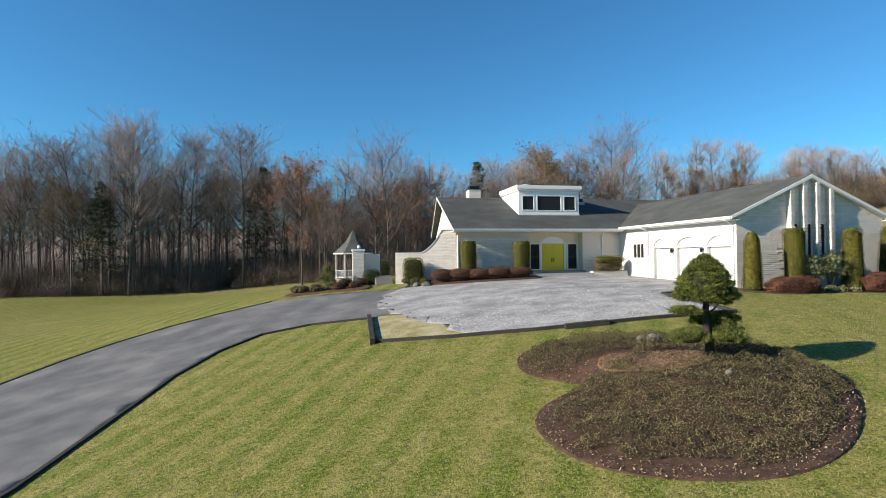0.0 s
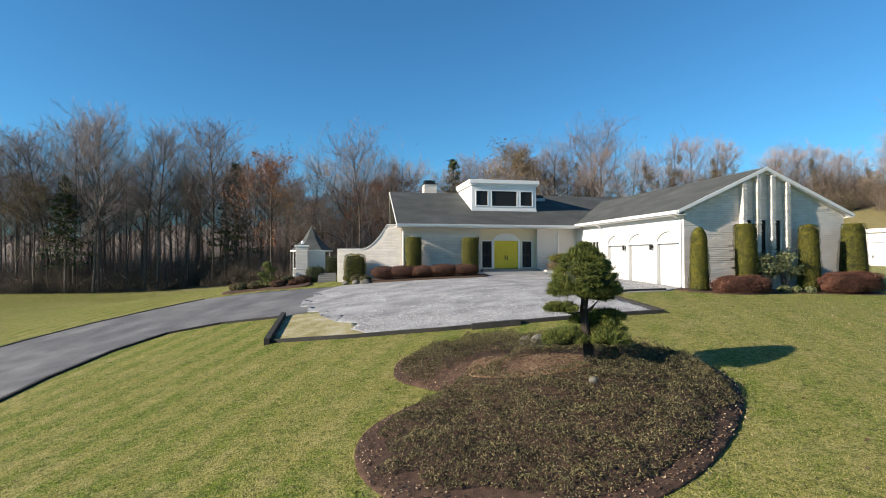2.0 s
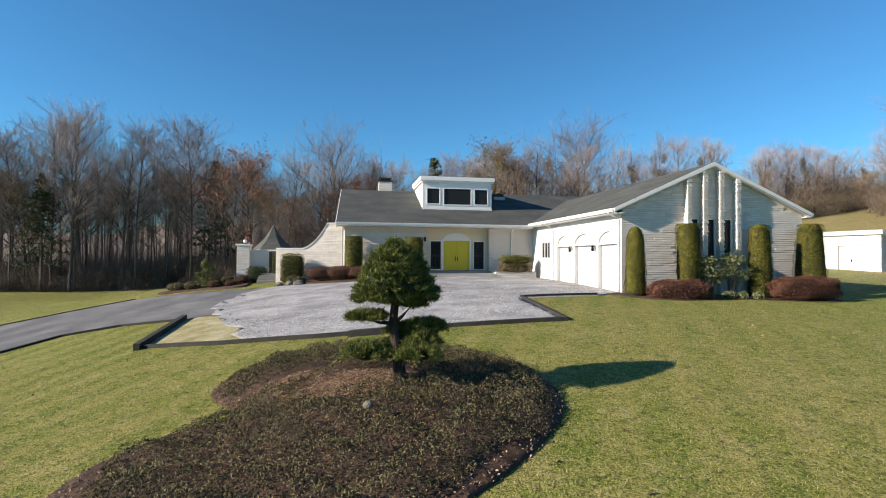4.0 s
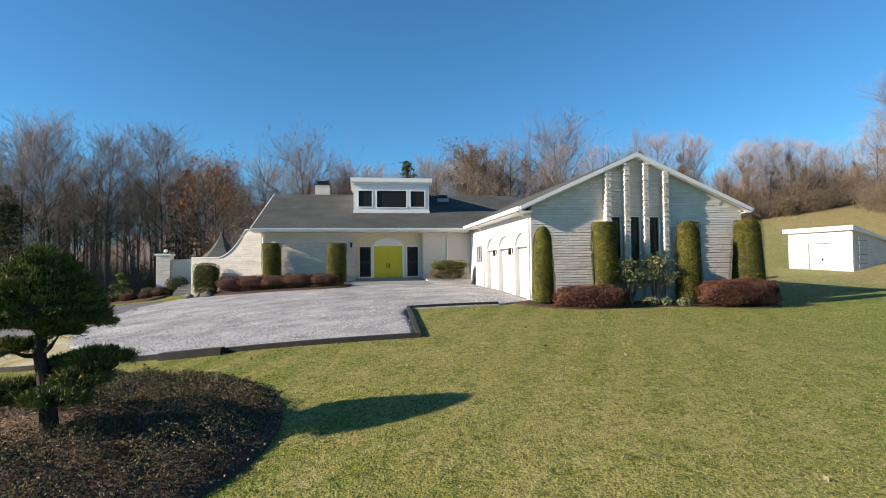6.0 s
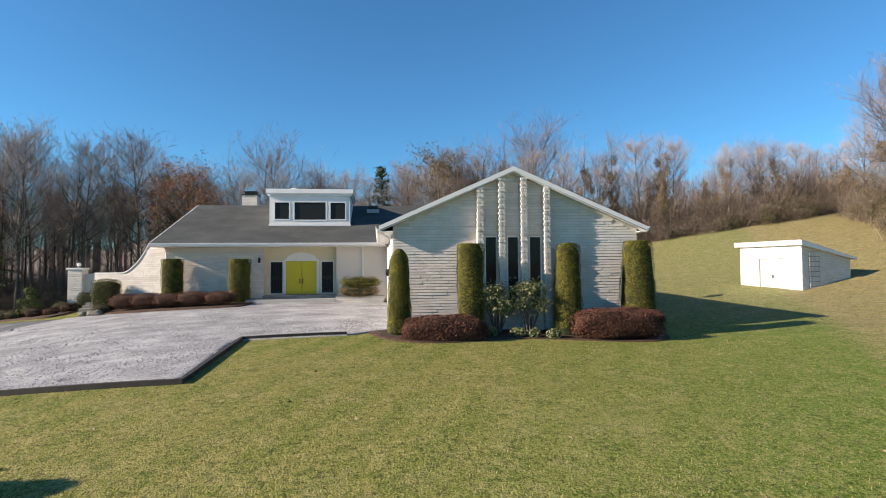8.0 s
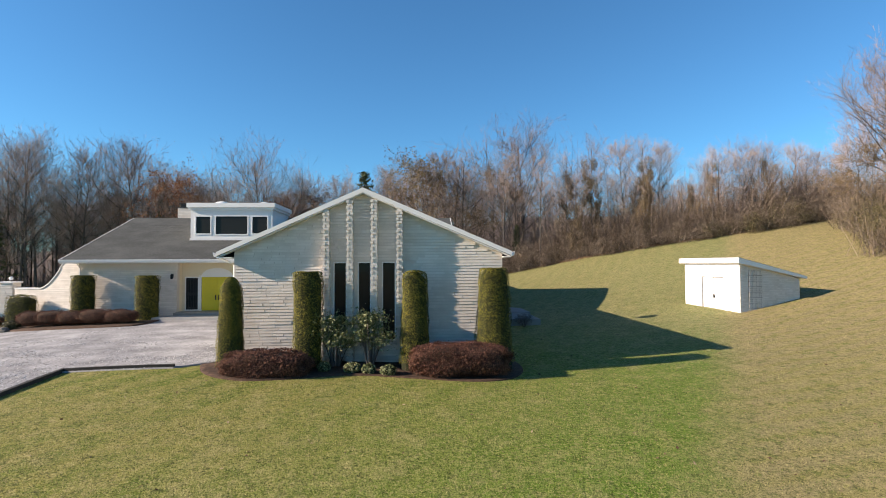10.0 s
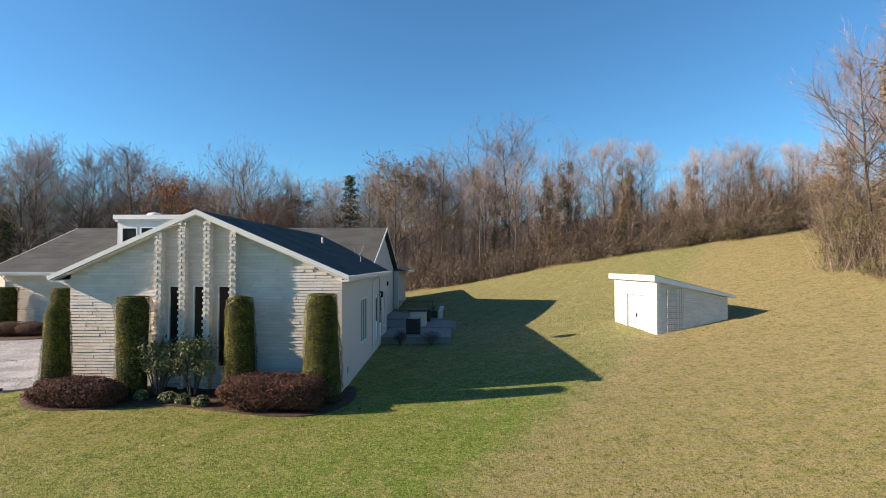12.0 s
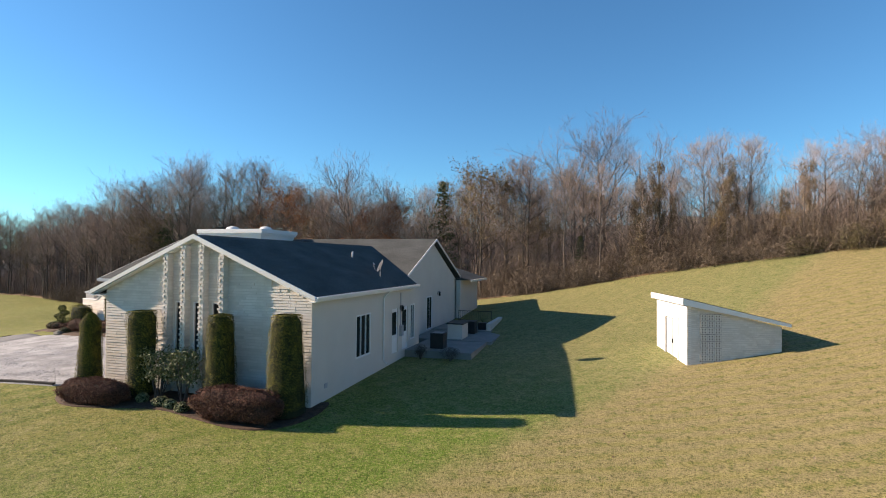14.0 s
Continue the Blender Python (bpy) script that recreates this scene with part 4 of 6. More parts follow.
tube(bm, [m @ Vector((0, -0.06, 0.36)), m @ Vector((0, -0.03, 0.48))], [0.035, 0.03], 8)
part("feed_arm", mended(bm), M_STEEL, dish)

# lower rear extension with a dark roof
ext = thing("rear_extension", 34.6, 55, gz(34.6, 55), "low white rear wing with a dark shingle roof", "extension")
part("wall", boxes((28, 35.9, YB + 0.004, 58.4, LOW, 3.3)), M_WALL, ext)
bm = bmesh.new()
prism(bm, [(27.6, YB + 0.5, 3.3), (36.7, YB + 0.5, 3.3), (32, YB + 0.5, 4.7)], (0, 7.3, 0))
part("roof", mended(bm), M_ROOF, ext)
part("fascia", boxes((36.7, 36.8, YB + 0.5, 58.9, 3.16, 3.34), (27.6, 36.7, 58.8, 58.9, 3.16, 3.3)), M_TRIM, ext)
bar_pipe(34.4, 54.5, 4.0, 0.4)

# porch step, slab and planter
solid("porch_slab", bevelled(boxes((PX0 + 0.01, PX1 - 0.01, YF - 0.55, YD + 0.33, -0.3, 0.27)), 0.015), M_SLAB, "concrete porch slab before the front doors", "porch", kind="structure")
solid("porch_step", bevelled(boxes((17.8, 23.0, YF - 1.75, YF - 0.56, -0.6, 0.1)), 0.02), M_STEP, "broad pale stone step before the porch", "step", kind="structure")
planter = thing("brick_planter", 24.4, 36.6, -0.45, "low painted-brick planter filled with shrubs", "planter")
part("body", boxes((23.02, 25.9, YF - 1.6, YF - 1.4, -0.9, 0.2), (23.02, 23.22, YF - 1.4, YF - 0.05, -0.9, 0.2), (25.7, 25.9, YF - 1.4, YF - 0.05, -0.9, 0.2)), M_WALL, planter)
part("soil", boxes((23.22, 25.7, YF - 1.4, YF - 0.05, -0.9, 0.1)), M_MULCH, planter)
bm = bmesh.new()
courses(bm, lambda u, d, z: (u, YF - 1.6 - d, z), 23.02, 25.9, -0.6, 0.12, lambda u: 0.14)
courses(bm, lambda u, d, z: (23.02 - d, u, z), YF - 1.6, YF - 0.05, -0.6, 0.12, lambda u: 0.14)
tagged(part("brickwork", mended(bm), M_BRICK, planter), kind="stuff")
part("coping", boxes((22.98, 25.94, YF - 1.64, YF - 1.38, 0.2, 0.25)), M_SLAB, planter)

# garden wall that sweeps down from the house corner, and the gate pillar
A, B = Vector((XL - 0.02, YF + 0.1)), Vector((8.1, 39.3))
LONG = (B - A).length
DIR = (B - A).normalized()
OUT = Vector((DIR.y, -DIR.x))
if OUT.y > 0:
    OUT = -OUT


def sweep_top(u):
    """From the eaves down in an S-curve to the low wall."""
    s = min(max((u - 1.05) / 1.75, 0), 1)
    return 1.72 + 1.75 * (1 - s) ** 1.7 * (1 - 0.25 * s * (1 - s))


garden_wall = thing("garden_wall", 10.3, 39.8, gz(10.3, 39.8), "white painted-brick garden wall sweeping down in a curve", "wall")
bm = bmesh.new()
outline = [(0, -1.2)] + [(LONG, -1.2)] + [(LONG * k / 40, sweep_top(LONG * k / 40)) for k in range(40, -1, -1)]
prism(bm, [(A.x + DIR.x * u, A.y + DIR.y * u, z) for u, z in outline], (-OUT.x * 0.25, -OUT.y * 0.25, 0))
part("core", mended(bm), M_WALL, garden_wall)
bm = bmesh.new()
courses(bm, lambda u, d, z: (A.x + DIR.x * u + OUT.x * d, A.y + DIR.y * u + OUT.y * d, z), 0, LONG, -0.6, 3.4, lambda u: sweep_top(u) + 0.02)
tagged(part("brickwork", mended(bm), M_BRICK, garden_wall), kind="stuff")
bm = bmesh.new()
for k in range(40):
    u, w = LONG * k / 40, LONG * (k + 1) / 40
    p = [(A.x + DIR.x * s + OUT.x * o, A.y + DIR.y * s + OUT.y * o, sweep_top(s) + h) for s, o, h in ((u, 0.05, 0.0), (w, 0.05, 0.0), (w, 0.05, 0.06), (u, 0.05, 0.06))]
    prism(bm, p, (-OUT.x * 0.35, -OUT.y * 0.35, 0))
part("coping", mended(bm), M_TRIM, garden_wall)

pillar = thing("gate_pillar", 5.5, 42.5, gz(5.5, 42.5), "square painted-brick gate pillar with a flat cap", "pillar")
part("shaft", boxes((5.02, 5.88, 42.12, 42.88, -2, 1.98)), M_WALL, pillar)
bm = bmesh.new()
courses(bm, lambda u, d, z: (u, 42.12 - d, z), 5.02, 5.88, -1.4, 1.97, lambda u: 1.99)
courses(bm, lambda u, d, z: (5.88 + d, u, z), 42.12, 42.88, -1.4, 1.97, lambda u: 1.99)
courses(bm, lambda u, d, z: (5.02 - d, u, z), 42.12, 42.88, -1.4, 1.97, lambda u: 1.99)
tagged(part("brickwork", mended(bm), M_BRICK, pillar), kind="stuff")
part("cap", bevelled(boxes((4.92, 5.98, 42.04, 42.96, 1.98, 2.1)), 0.02), M_TRIM, pillar)
lamp = thing("post_lantern", 5.5, 42.5, 2.1, "small pale globe lantern on the gate pillar", "lantern")
bm = bmesh.new()
tube(bm, [Vector((5.5, 42.5, 2.1)), Vector((5.5, 42.5, 2.2))], [0.09, 0.05], 10)
part("base", mended(bm), M_BLACK, lamp)
bm = bmesh.new()
bmesh.ops.create_uvsphere(bm, u_segments=16, v_segments=10, radius=0.13, matrix=Matrix.Translation((5.5, 42.5, 2.31)))
part("globe", bm, M_TRIM, lamp)
solid("low_wall", boxes((5.9, 7.2, 42.35, 42.6, -1.6, 1.7)), M_WALL, "low smooth white wall beside the gate pillar", "wall")
rail = thing("gate_fence", 7.3, 42.5, gz(7.3, 42.5), "dark iron gate standing open at the garden steps", "gate")
part("gate_frame", boxes((7.24, 7.28, 42.5, 43.6, 1.51, 1.55), (7.24, 7.28, 43.56, 43.6, -0.6, 1.6), (7.24, 7.28, 42.5, 42.54, -0.6, 1.6), (7.24, 7.28, 42.5, 43.6, -0.1, -0.06)), M_BLACK, rail)
for k in range(6):
    part("bar", boxes((7.25, 7.27, 42.65 + 0.16 * k, 42.67 + 0.16 * k, -0.06, 1.5)), M_BLACK, rail)
for k in range(4):
    z = gz(7.6, 40.2 + 0.4 * k) + 0.05 + 0.14 * k
    solid("garden_step", bevelled(boxes((6.7, 8.0, 40.2 + 0.4 * k, 40.62 + 0.4 * k, z - 0.4, z + 0.1)), 0.015), M_SLAB, "stone step of the path to the garden", "step", "garden steps", "structure")

# gazebo with a pointed roof beyond the garden wall
GZX, GZY = 5.6, 57.5
gb = gz(GZX, GZY)
gaz = thing("gazebo", GZX, GZY, gb, "six-sided garden gazebo with a pointed grey roof", "gazebo")
bm = bmesh.new()
hexa = [(GZX + 2.1 * math.cos(math.pi * k / 3), GZY + 2.1 * math.sin(math.pi * k / 3)) for k in range(6)]
ring = [bm.verts.new((x, y, 1.9)) for x, y in hexa]
mid = [bm.verts.new((GZX + (x - GZX) * 0.4, GZY + (y - GZY) * 0.4, 3.1)) for x, y in hexa]
tip = bm.verts.new((GZX, GZY, 4.5))
for k in range(6):
    bm.faces.new((ring[k - 1], ring[k], mid[k], mid[k - 1]))
    bm.faces.new((mid[k - 1], mid[k], tip))
bm.faces.new(ring[::-1])
part("roof", mended(bm), M_ROOF, gaz)
bm = bmesh.new()
for k in range(6):
    tube(bm, [Vector((*hexa[k - 1], 1.86)), Vector((*hexa[k], 1.86))], [0.09, 0.09], 4)
part("eave_beam", mended(bm), M_TRIM, gaz)
for k in range(6):
    x, y = GZX + (hexa[k][0] - GZX) * 0.88, GZY + (hexa[k][1] - GZY) * 0.88
    part("post", boxes((x - 0.06, x + 0.06, y - 0.06, y + 0.06, gb - 0.1, 1.88)), M_TRIM, gaz)
bm = bmesh.new()
for k in range(5):
    p, q = (Vector((GZX + (hexa[j][0] - GZX) * 0.88, GZY + (hexa[j][1] - GZY) * 0.88, 0)) for j in (k, k + 1))
    for z in (gb + 0.35, gb + 1.05):
        tube(bm, [p + Vector((0, 0, z)), q + Vector((0, 0, z))], [0.035, 0.035], 4)
    for j in range(1, 9):
        r = p.lerp(q, j / 9)
        box(bm, r.x - 0.015, r.x + 0.015, r.y - 0.015, r.y + 0.015, gb + 0.35, gb + 1.05)
part("railing", mended(bm), M_TRIM, gaz)
bm = bmesh.new()
prism(bm, [(x, y, gb - 0.2) for x, y in hexa], (0, 0, 0.4))
part("floor", mended(bm), M_SLAB, gaz)

# the shed on the slope, its door side to the low sun
SHED = Matrix.Translation((51.36, 33.6, 0)) @ Matrix.Rotation(radians(11), 4, "Z")
shed = thing("shed", *SHED.translation.xy, gz(52.5, 35.5), "white brick garden shed with a sloping mono-pitch roof", "shed")
SW, SD, SH0, SH1 = 4.45, 4.15, 3.2, 2.25
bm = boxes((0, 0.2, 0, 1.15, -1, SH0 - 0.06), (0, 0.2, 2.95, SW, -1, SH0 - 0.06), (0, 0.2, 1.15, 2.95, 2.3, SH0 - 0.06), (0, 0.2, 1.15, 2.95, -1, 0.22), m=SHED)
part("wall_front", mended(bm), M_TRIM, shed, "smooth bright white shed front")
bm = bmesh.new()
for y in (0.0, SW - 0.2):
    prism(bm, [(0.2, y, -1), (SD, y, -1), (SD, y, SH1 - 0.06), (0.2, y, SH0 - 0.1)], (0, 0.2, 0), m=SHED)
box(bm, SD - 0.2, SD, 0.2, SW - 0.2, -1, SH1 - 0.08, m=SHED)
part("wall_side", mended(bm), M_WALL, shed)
bm = bmesh.new()
for u0, u1 in ((0.01, 0.56), (1.55, SD)):
    courses(bm, lambda u, d, z: SHED @ Vector((u, -d, z)), u0, u1, -0.4, SH0, lambda u: SH0 - 0.1 - (SH0 - SH1) * u / SD, course=0.1, long=(0.14, 0.36), proud=(0.014, 0.045))
tagged(part("brickwork", mended(bm), M_BRICK, shed, "white painted split-face brick courses"), kind="stuff")
# near-black sheet on the white wall: painted shade for the blocks' shallow openings
part("screen_backing", boxes((0.59, 1.53, -0.012, -0.003, -0.3, 2.7), m=SHED), M_DARK, shed, "dark sheet painted as the shade in the pierced blocks")
for i in range(3):
    for j in range(9):
        bm = bmesh.new()
        u, z = 0.6 + 0.31 * i, -0.08 + 0.31 * j
        for r in ((u, u + 0.29, z, z + 0.05), (u, u + 0.29, z + 0.24, z + 0.29), (u, u + 0.05, z + 0.05, z + 0.24), (u + 0.24, u + 0.29, z + 0.05, z + 0.24)):
            box(bm, r[0], r[1], -0.06, 0.03, r[2], r[3], m=SHED)
        box(bm, u + 0.11, u + 0.18, -0.05, 0.02, z + 0.05, z + 0.24, m=SHED)
        box(bm, u + 0.05, u + 0.11, -0.05, 0.02, z + 0.11, z + 0.18, m=SHED)
        box(bm, u + 0.18, u + 0.24, -0.05, 0.02, z + 0.11, z + 0.18, m=SHED)
        part("screen_block", mended(bm), M_BRICK, shed, "white pierced concrete screen blocks")
bm = bmesh.new()
prism(bm, [(-0.25, -0.25, SH0 + 0.22), (SD + 0.3, -0.25, SH1 + 0.08), (SD + 0.3, -0.25, SH1 - 0.06), (-0.25, -0.25, SH0 - 0.08)], (0, SW + 0.5, 0), m=SHED)
part("roof", mended(bm), M_TRIM, shed, "white-edged flat sloping roof")
bm = bmesh.new()
prism(bm, [(-0.2, -0.2, SH0 + 0.224), (SD + 0.25, -0.2, SH1 + 0.1), (SD + 0.25, -0.2, SH1 + 0.11), (-0.2, -0.2, SH0 + 0.24)], (0, SW + 0.4, 0), m=SHED)
part("roof_felt", mended(bm), M_ROOF, shed)
# solid grey strips; the gap's shadow is in their colour
part("door_gap", boxes((0.03, 0.1, 1.15, 1.19, 0.22, 2.3), (0.03, 0.1, 2.91, 2.95, 0.22, 2.3), (0.03, 0.1, 1.19, 2.91, 2.255, 2.3), m=SHED), M_STRIP, shed, "grey strips painted as the shadow line round the shed door")
door = part("shed_door", boxes((0.05, 0.11, 1.19, 2.91, 0.24, 2.255), m=SHED), M_GARAGE, shed, "white double shed door")
part("door_trim", boxes((-0.03, -0.002, 1.05, 1.15, 0.15, 2.4), (-0.03, -0.002, 2.95, 3.05, 0.15, 2.4), (-0.03, -0.002, 1.15, 2.95, 2.3, 2.4), (0.02, 0.049, 2.03, 2.07, 0.24, 2.25), m=SHED), M_GARAGE, shed)
part("door_handle", boxes((-0.02, 0.05, 1.95, 2.02, 1.05, 1.25), m=SHED), M_BLACK, door)
part("sill", boxes((-0.25, 0.0, 0.9, 3.2, -0.4, 0.16), m=SHED), M_SLAB, shed)

# terrace behind the wing
solid("terrace", boxes((GX1 + 0.01, 40.6, 36.0, 40.2, -1.2, -0.16), (XR + 0.01, 40.9, 40.2, 44.6, -1.2, -0.12), (XR + 0.01, 40.0, 44.6, 50.2, -1.2, -0.06)), M_SLAB, "grey concrete terrace behind the house", "terrace", kind="structure")
solid("terrace_wall", bevelled(boxes((39.6, 39.9, 45.0, 50.0, -0.6, 0.45)), 0.02), M_WALL, "low pale terrace wall", "wall")
ac = thing("air_conditioner", 38.4, 36.9, -0.16, "dark box of an outdoor air-conditioning unit", "air conditioner")
part("case", bevelled(boxes((38.0, 38.8, 36.5, 37.3, -0.1, 0.8)), 0.03), M_BLACK, ac)
part("base", boxes((37.9, 38.9, 36.4, 37.4, -0.17, -0.1)), M_SLAB, ac)
part("fan_grille", boxes(*[(38.08, 38.72, 36.56 + 0.1 * k, 36.59 + 0.1 * k, 0.8, 0.82) for k in range(7)]), M_STEEL, ac)
grill = thing("outdoor_counter", 38.4, 41.4, -0.12, "pale box-shaped outdoor counter with a dark top", "counter")
part("body", boxes((37.9, 38.9, 40.6, 42.2, -0.13, 0.85)), M_WALL, grill)
part("top", bevelled(boxes((37.8, 39.0, 40.5, 42.3, 0.85, 0.93)), 0.01), M_BLACK, grill)
solid("storage_box", bevelled(boxes((37.9, 39.1, 43.4, 44.3, -0.12, 0.75)), 0.03), M_BLACK, "dark closed storage box on the terrace", "box")
meter = thing("electric_meter", GX1 + 0.1, 35.25, 1.0, "grey electric meter box on the wall", "meter box")
part("case", bevelled(boxes((GX1 + 0.002, GX1 + 0.16, 35.1, 35.42, 0.75, 1.35)), 0.015), M_STEEL, meter)
part("conduit", boxes((GX1 + 0.002, GX1 + 0.05, 35.24, 35.28, 1.35, 3.2)), M_STEEL, meter)
solid("wall_vent", boxes((GX1 + 0.002, GX1 + 0.03, 26.55, 26.8, -0.25, -0.05)), M_STEEL, "small grey vent low in the wall", "vent")
rail = thing("terrace_railing", 37.6, 50.0, -0.06, "low black iron railing at the terrace's end", "railing")
part("top_rail", boxes((36.2, 39.0, 49.98, 50.02, 0.82, 0.86)), M_BLACK, rail)
part("bottom_rail", boxes((36.2, 39.0, 49.98, 50.02, 0.06, 0.1)), M_BLACK, rail)
for x in (36.22, 38.98):
    part("post", boxes((x - 0.025, x + 0.025, 49.975, 50.025, -0.06, 0.9)), M_BLACK, rail)
for k in range(16):
    part("bar", boxes((36.36 + 0.155 * k, 36.376 + 0.155 * k, 49.99, 50.01, 0.1, 0.82)), M_BLACK, rail)
planter = thing("terrace_planter", 39.2, 45.6, -0.06, "dark square planter with a spiky plant", "planter")
part("tub", bevelled(boxes((38.9, 39.5, 45.3, 45.9, -0.06, 0.45)), 0.02), M_BLACK, planter)
for k in range(16):
    t = 0.39 * k
    c, d = Vector((39.2, 45.6, 0.44)), Vector((math.cos(t), math.sin(t), 0))
    bm = prism(bmesh.new(), [c + d.cross(Vector((0, 0, 0.025))), c - d.cross(Vector((0, 0, 0.025))), c + d * (0.3 + 0.02 * (k % 5)) + Vector((0, 0, 0.55 - 0.04 * (k % 4)))], (0, 0, 0.006))
    part("leaf", mended(bm), M_FIR, planter)

# ---- plants ----


def mesh_part(name, verts, faces, mat, parent=None, label=""):
    me = bpy.data.meshes.new(name)
    o = np.array(ORIGIN[parent]) if parent else np.zeros(3)
    me.from_pydata((np.asarray(verts) - o).tolist(), [], faces if isinstance(faces, list) else np.asarray(faces).tolist())
    me.materials.append(mat)
    ob = new(name, me)
    ob.parent = parent
    ORIGIN[ob] = Vector(o)
    return tagged(ob, label)


def leaves(points, normals, size, rng, lean=0.7, slim=0.5):
    """Small pointed leaves, one kite each, turned about the normals of what they grow on."""
    n = len(points)
    nrm = normals + lean * rng.normal(size=(n, 3))
    nrm /= np.linalg.norm(nrm, axis=1)[:, None]
    u = np.cross(nrm, rng.normal(size=(n, 3)))
    u /= np.linalg.norm(u, axis=1)[:, None] + 1e-9
    v = np.cross(nrm, u)
    s = (size * rng.uniform(0.6, 1.4, n))[:, None]
    quad = np.stack([points - u * s, points - v * s * slim + nrm * s * 0.15, points + u * s, points + v * s * slim + nrm * s * 0.15], 1)
    return quad.reshape(-1, 3), np.arange(4 * n).reshape(n, 4)


def blob(rng, n, centre, radii, power=2.0, lumps=0.12, low=-1.0):
    """Points and normals on a lumpy rounded body; power over 2 squares it off."""
    d = rng.normal(size=(n, 3))
    d[:, 2] = np.where(d[:, 2] < low * 3, -d[:, 2], d[:, 2])
    d /= (np.abs(d) ** power).sum(1)[:, None] ** (1 / power)
    wave = 1 + lumps * (np.sin(5 * d[:, 0] + 2 * centre[0]) * np.sin(4.3 * d[:, 1] + centre[1]) * np.sin(4 * d[:, 2] + 1) + rng.normal(size=n) * 0.35)
    p = d * np.array(radii) * wave[:, None] + np.array(centre)
    g = np.sign(d) * np.abs(d) ** (power - 1) / np.array(radii)
    return p, g / np.linalg.norm(g, axis=1)[:, None]


def core_mesh(parent, centre, radii, mat, power=2.0, scale=0.9, name="inner_growth"):
    bm = bmesh.new()
    bmesh.ops.create_icosphere(bm, subdivisions=3, radius=1)
    for v in bm.verts:
        d = v.co
        k = sum(abs(c) ** power for c in d) ** (1 / power)
        w = scale * (1 + 0.07 * noise.noise(d * 3 + Vector(centre)))
        v.co = Vector(centre) + Vector([d[i] / k * radii[i] * w for i in range(3)])
    return part(name, bm, mat, parent)


def shrub(name, centre, radii, mat, label, category, n=2500, size=0.05, power=2.2, group="", seed=1, core=None, lumps=0.12):
    rng = np.random.default_rng(seed)
    x, y, z = centre
    ob = thing(name, x, y, z - radii[2], label, category, group)
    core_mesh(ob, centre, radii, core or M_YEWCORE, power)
    p, g = blob(rng, int(n * 2.1), centre, radii, power, lumps)
    mesh_part("foliage", *leaves(p, g, size * 0.6, rng, 0.55), mat, ob)
    return ob


def topiary(x, y, z0, z1, r0, r1, top, label, seed, ry=None):
    """A clipped upright yew. r0, r1: half-widths low and high; top: how round it ends, 0 flat to 1 pointed."""
    rng = np.random.default_rng(seed)
    ob = thing("clipped_yew", x, y, z0, label, "topiary", "clipped yews")
    h = z1 - z0
    n = 27000

    def half(f):
        body = r0 + (r1 - r0) * f
        return body * np.clip(1 - np.maximum(f - (1 - top), 0) / max(top, 0.03), 0.02, 1) ** 0.4 if top else body

    f = rng.random(n) ** 0.9
    a = rng.random(n) * 2 * np.pi
    sq = 1 / (np.abs(np.cos(a)) ** 3 + np.abs(np.sin(a)) ** 3) ** (1 / 3)
    r = half(f) * sq * (1 + 0.05 * np.sin(3 * a + 7 * f + seed) + 0.03 * np.sin(9 * f * h + 2 * a) + 0.03 * rng.normal(size=n))
    cap = rng.random(n) < (0.16 if top < 0.1 else 0.0)
    r = np.where(cap, r1 * 0.96 * sq * np.sqrt(rng.random(n)), r)
    f = np.where(cap, 1.0 - 0.5 * min(top, 0.1), f)
    p = np.stack([x + r * np.cos(a), y + r * np.sin(a), z0 + h * f], 1)
    nrm = np.stack([np.cos(a), np.sin(a), np.where(cap, 3.0, 0.1)], 1)
    mesh_part("foliage", *leaves(p, nrm / np.linalg.norm(nrm, axis=1)[:, None], 0.019, rng, 0.16, 0.42), M_YEW, ob)
    # closed core under the leaves, coloured as the bush's inner shade
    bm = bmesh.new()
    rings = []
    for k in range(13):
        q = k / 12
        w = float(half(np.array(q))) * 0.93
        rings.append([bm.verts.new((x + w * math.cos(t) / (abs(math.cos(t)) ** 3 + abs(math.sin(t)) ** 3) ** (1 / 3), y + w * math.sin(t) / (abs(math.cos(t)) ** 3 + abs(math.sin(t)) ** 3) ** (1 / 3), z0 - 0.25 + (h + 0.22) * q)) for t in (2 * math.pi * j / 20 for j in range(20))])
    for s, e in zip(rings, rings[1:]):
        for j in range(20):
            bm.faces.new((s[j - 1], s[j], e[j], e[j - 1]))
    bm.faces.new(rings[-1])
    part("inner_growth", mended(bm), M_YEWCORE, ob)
    return ob


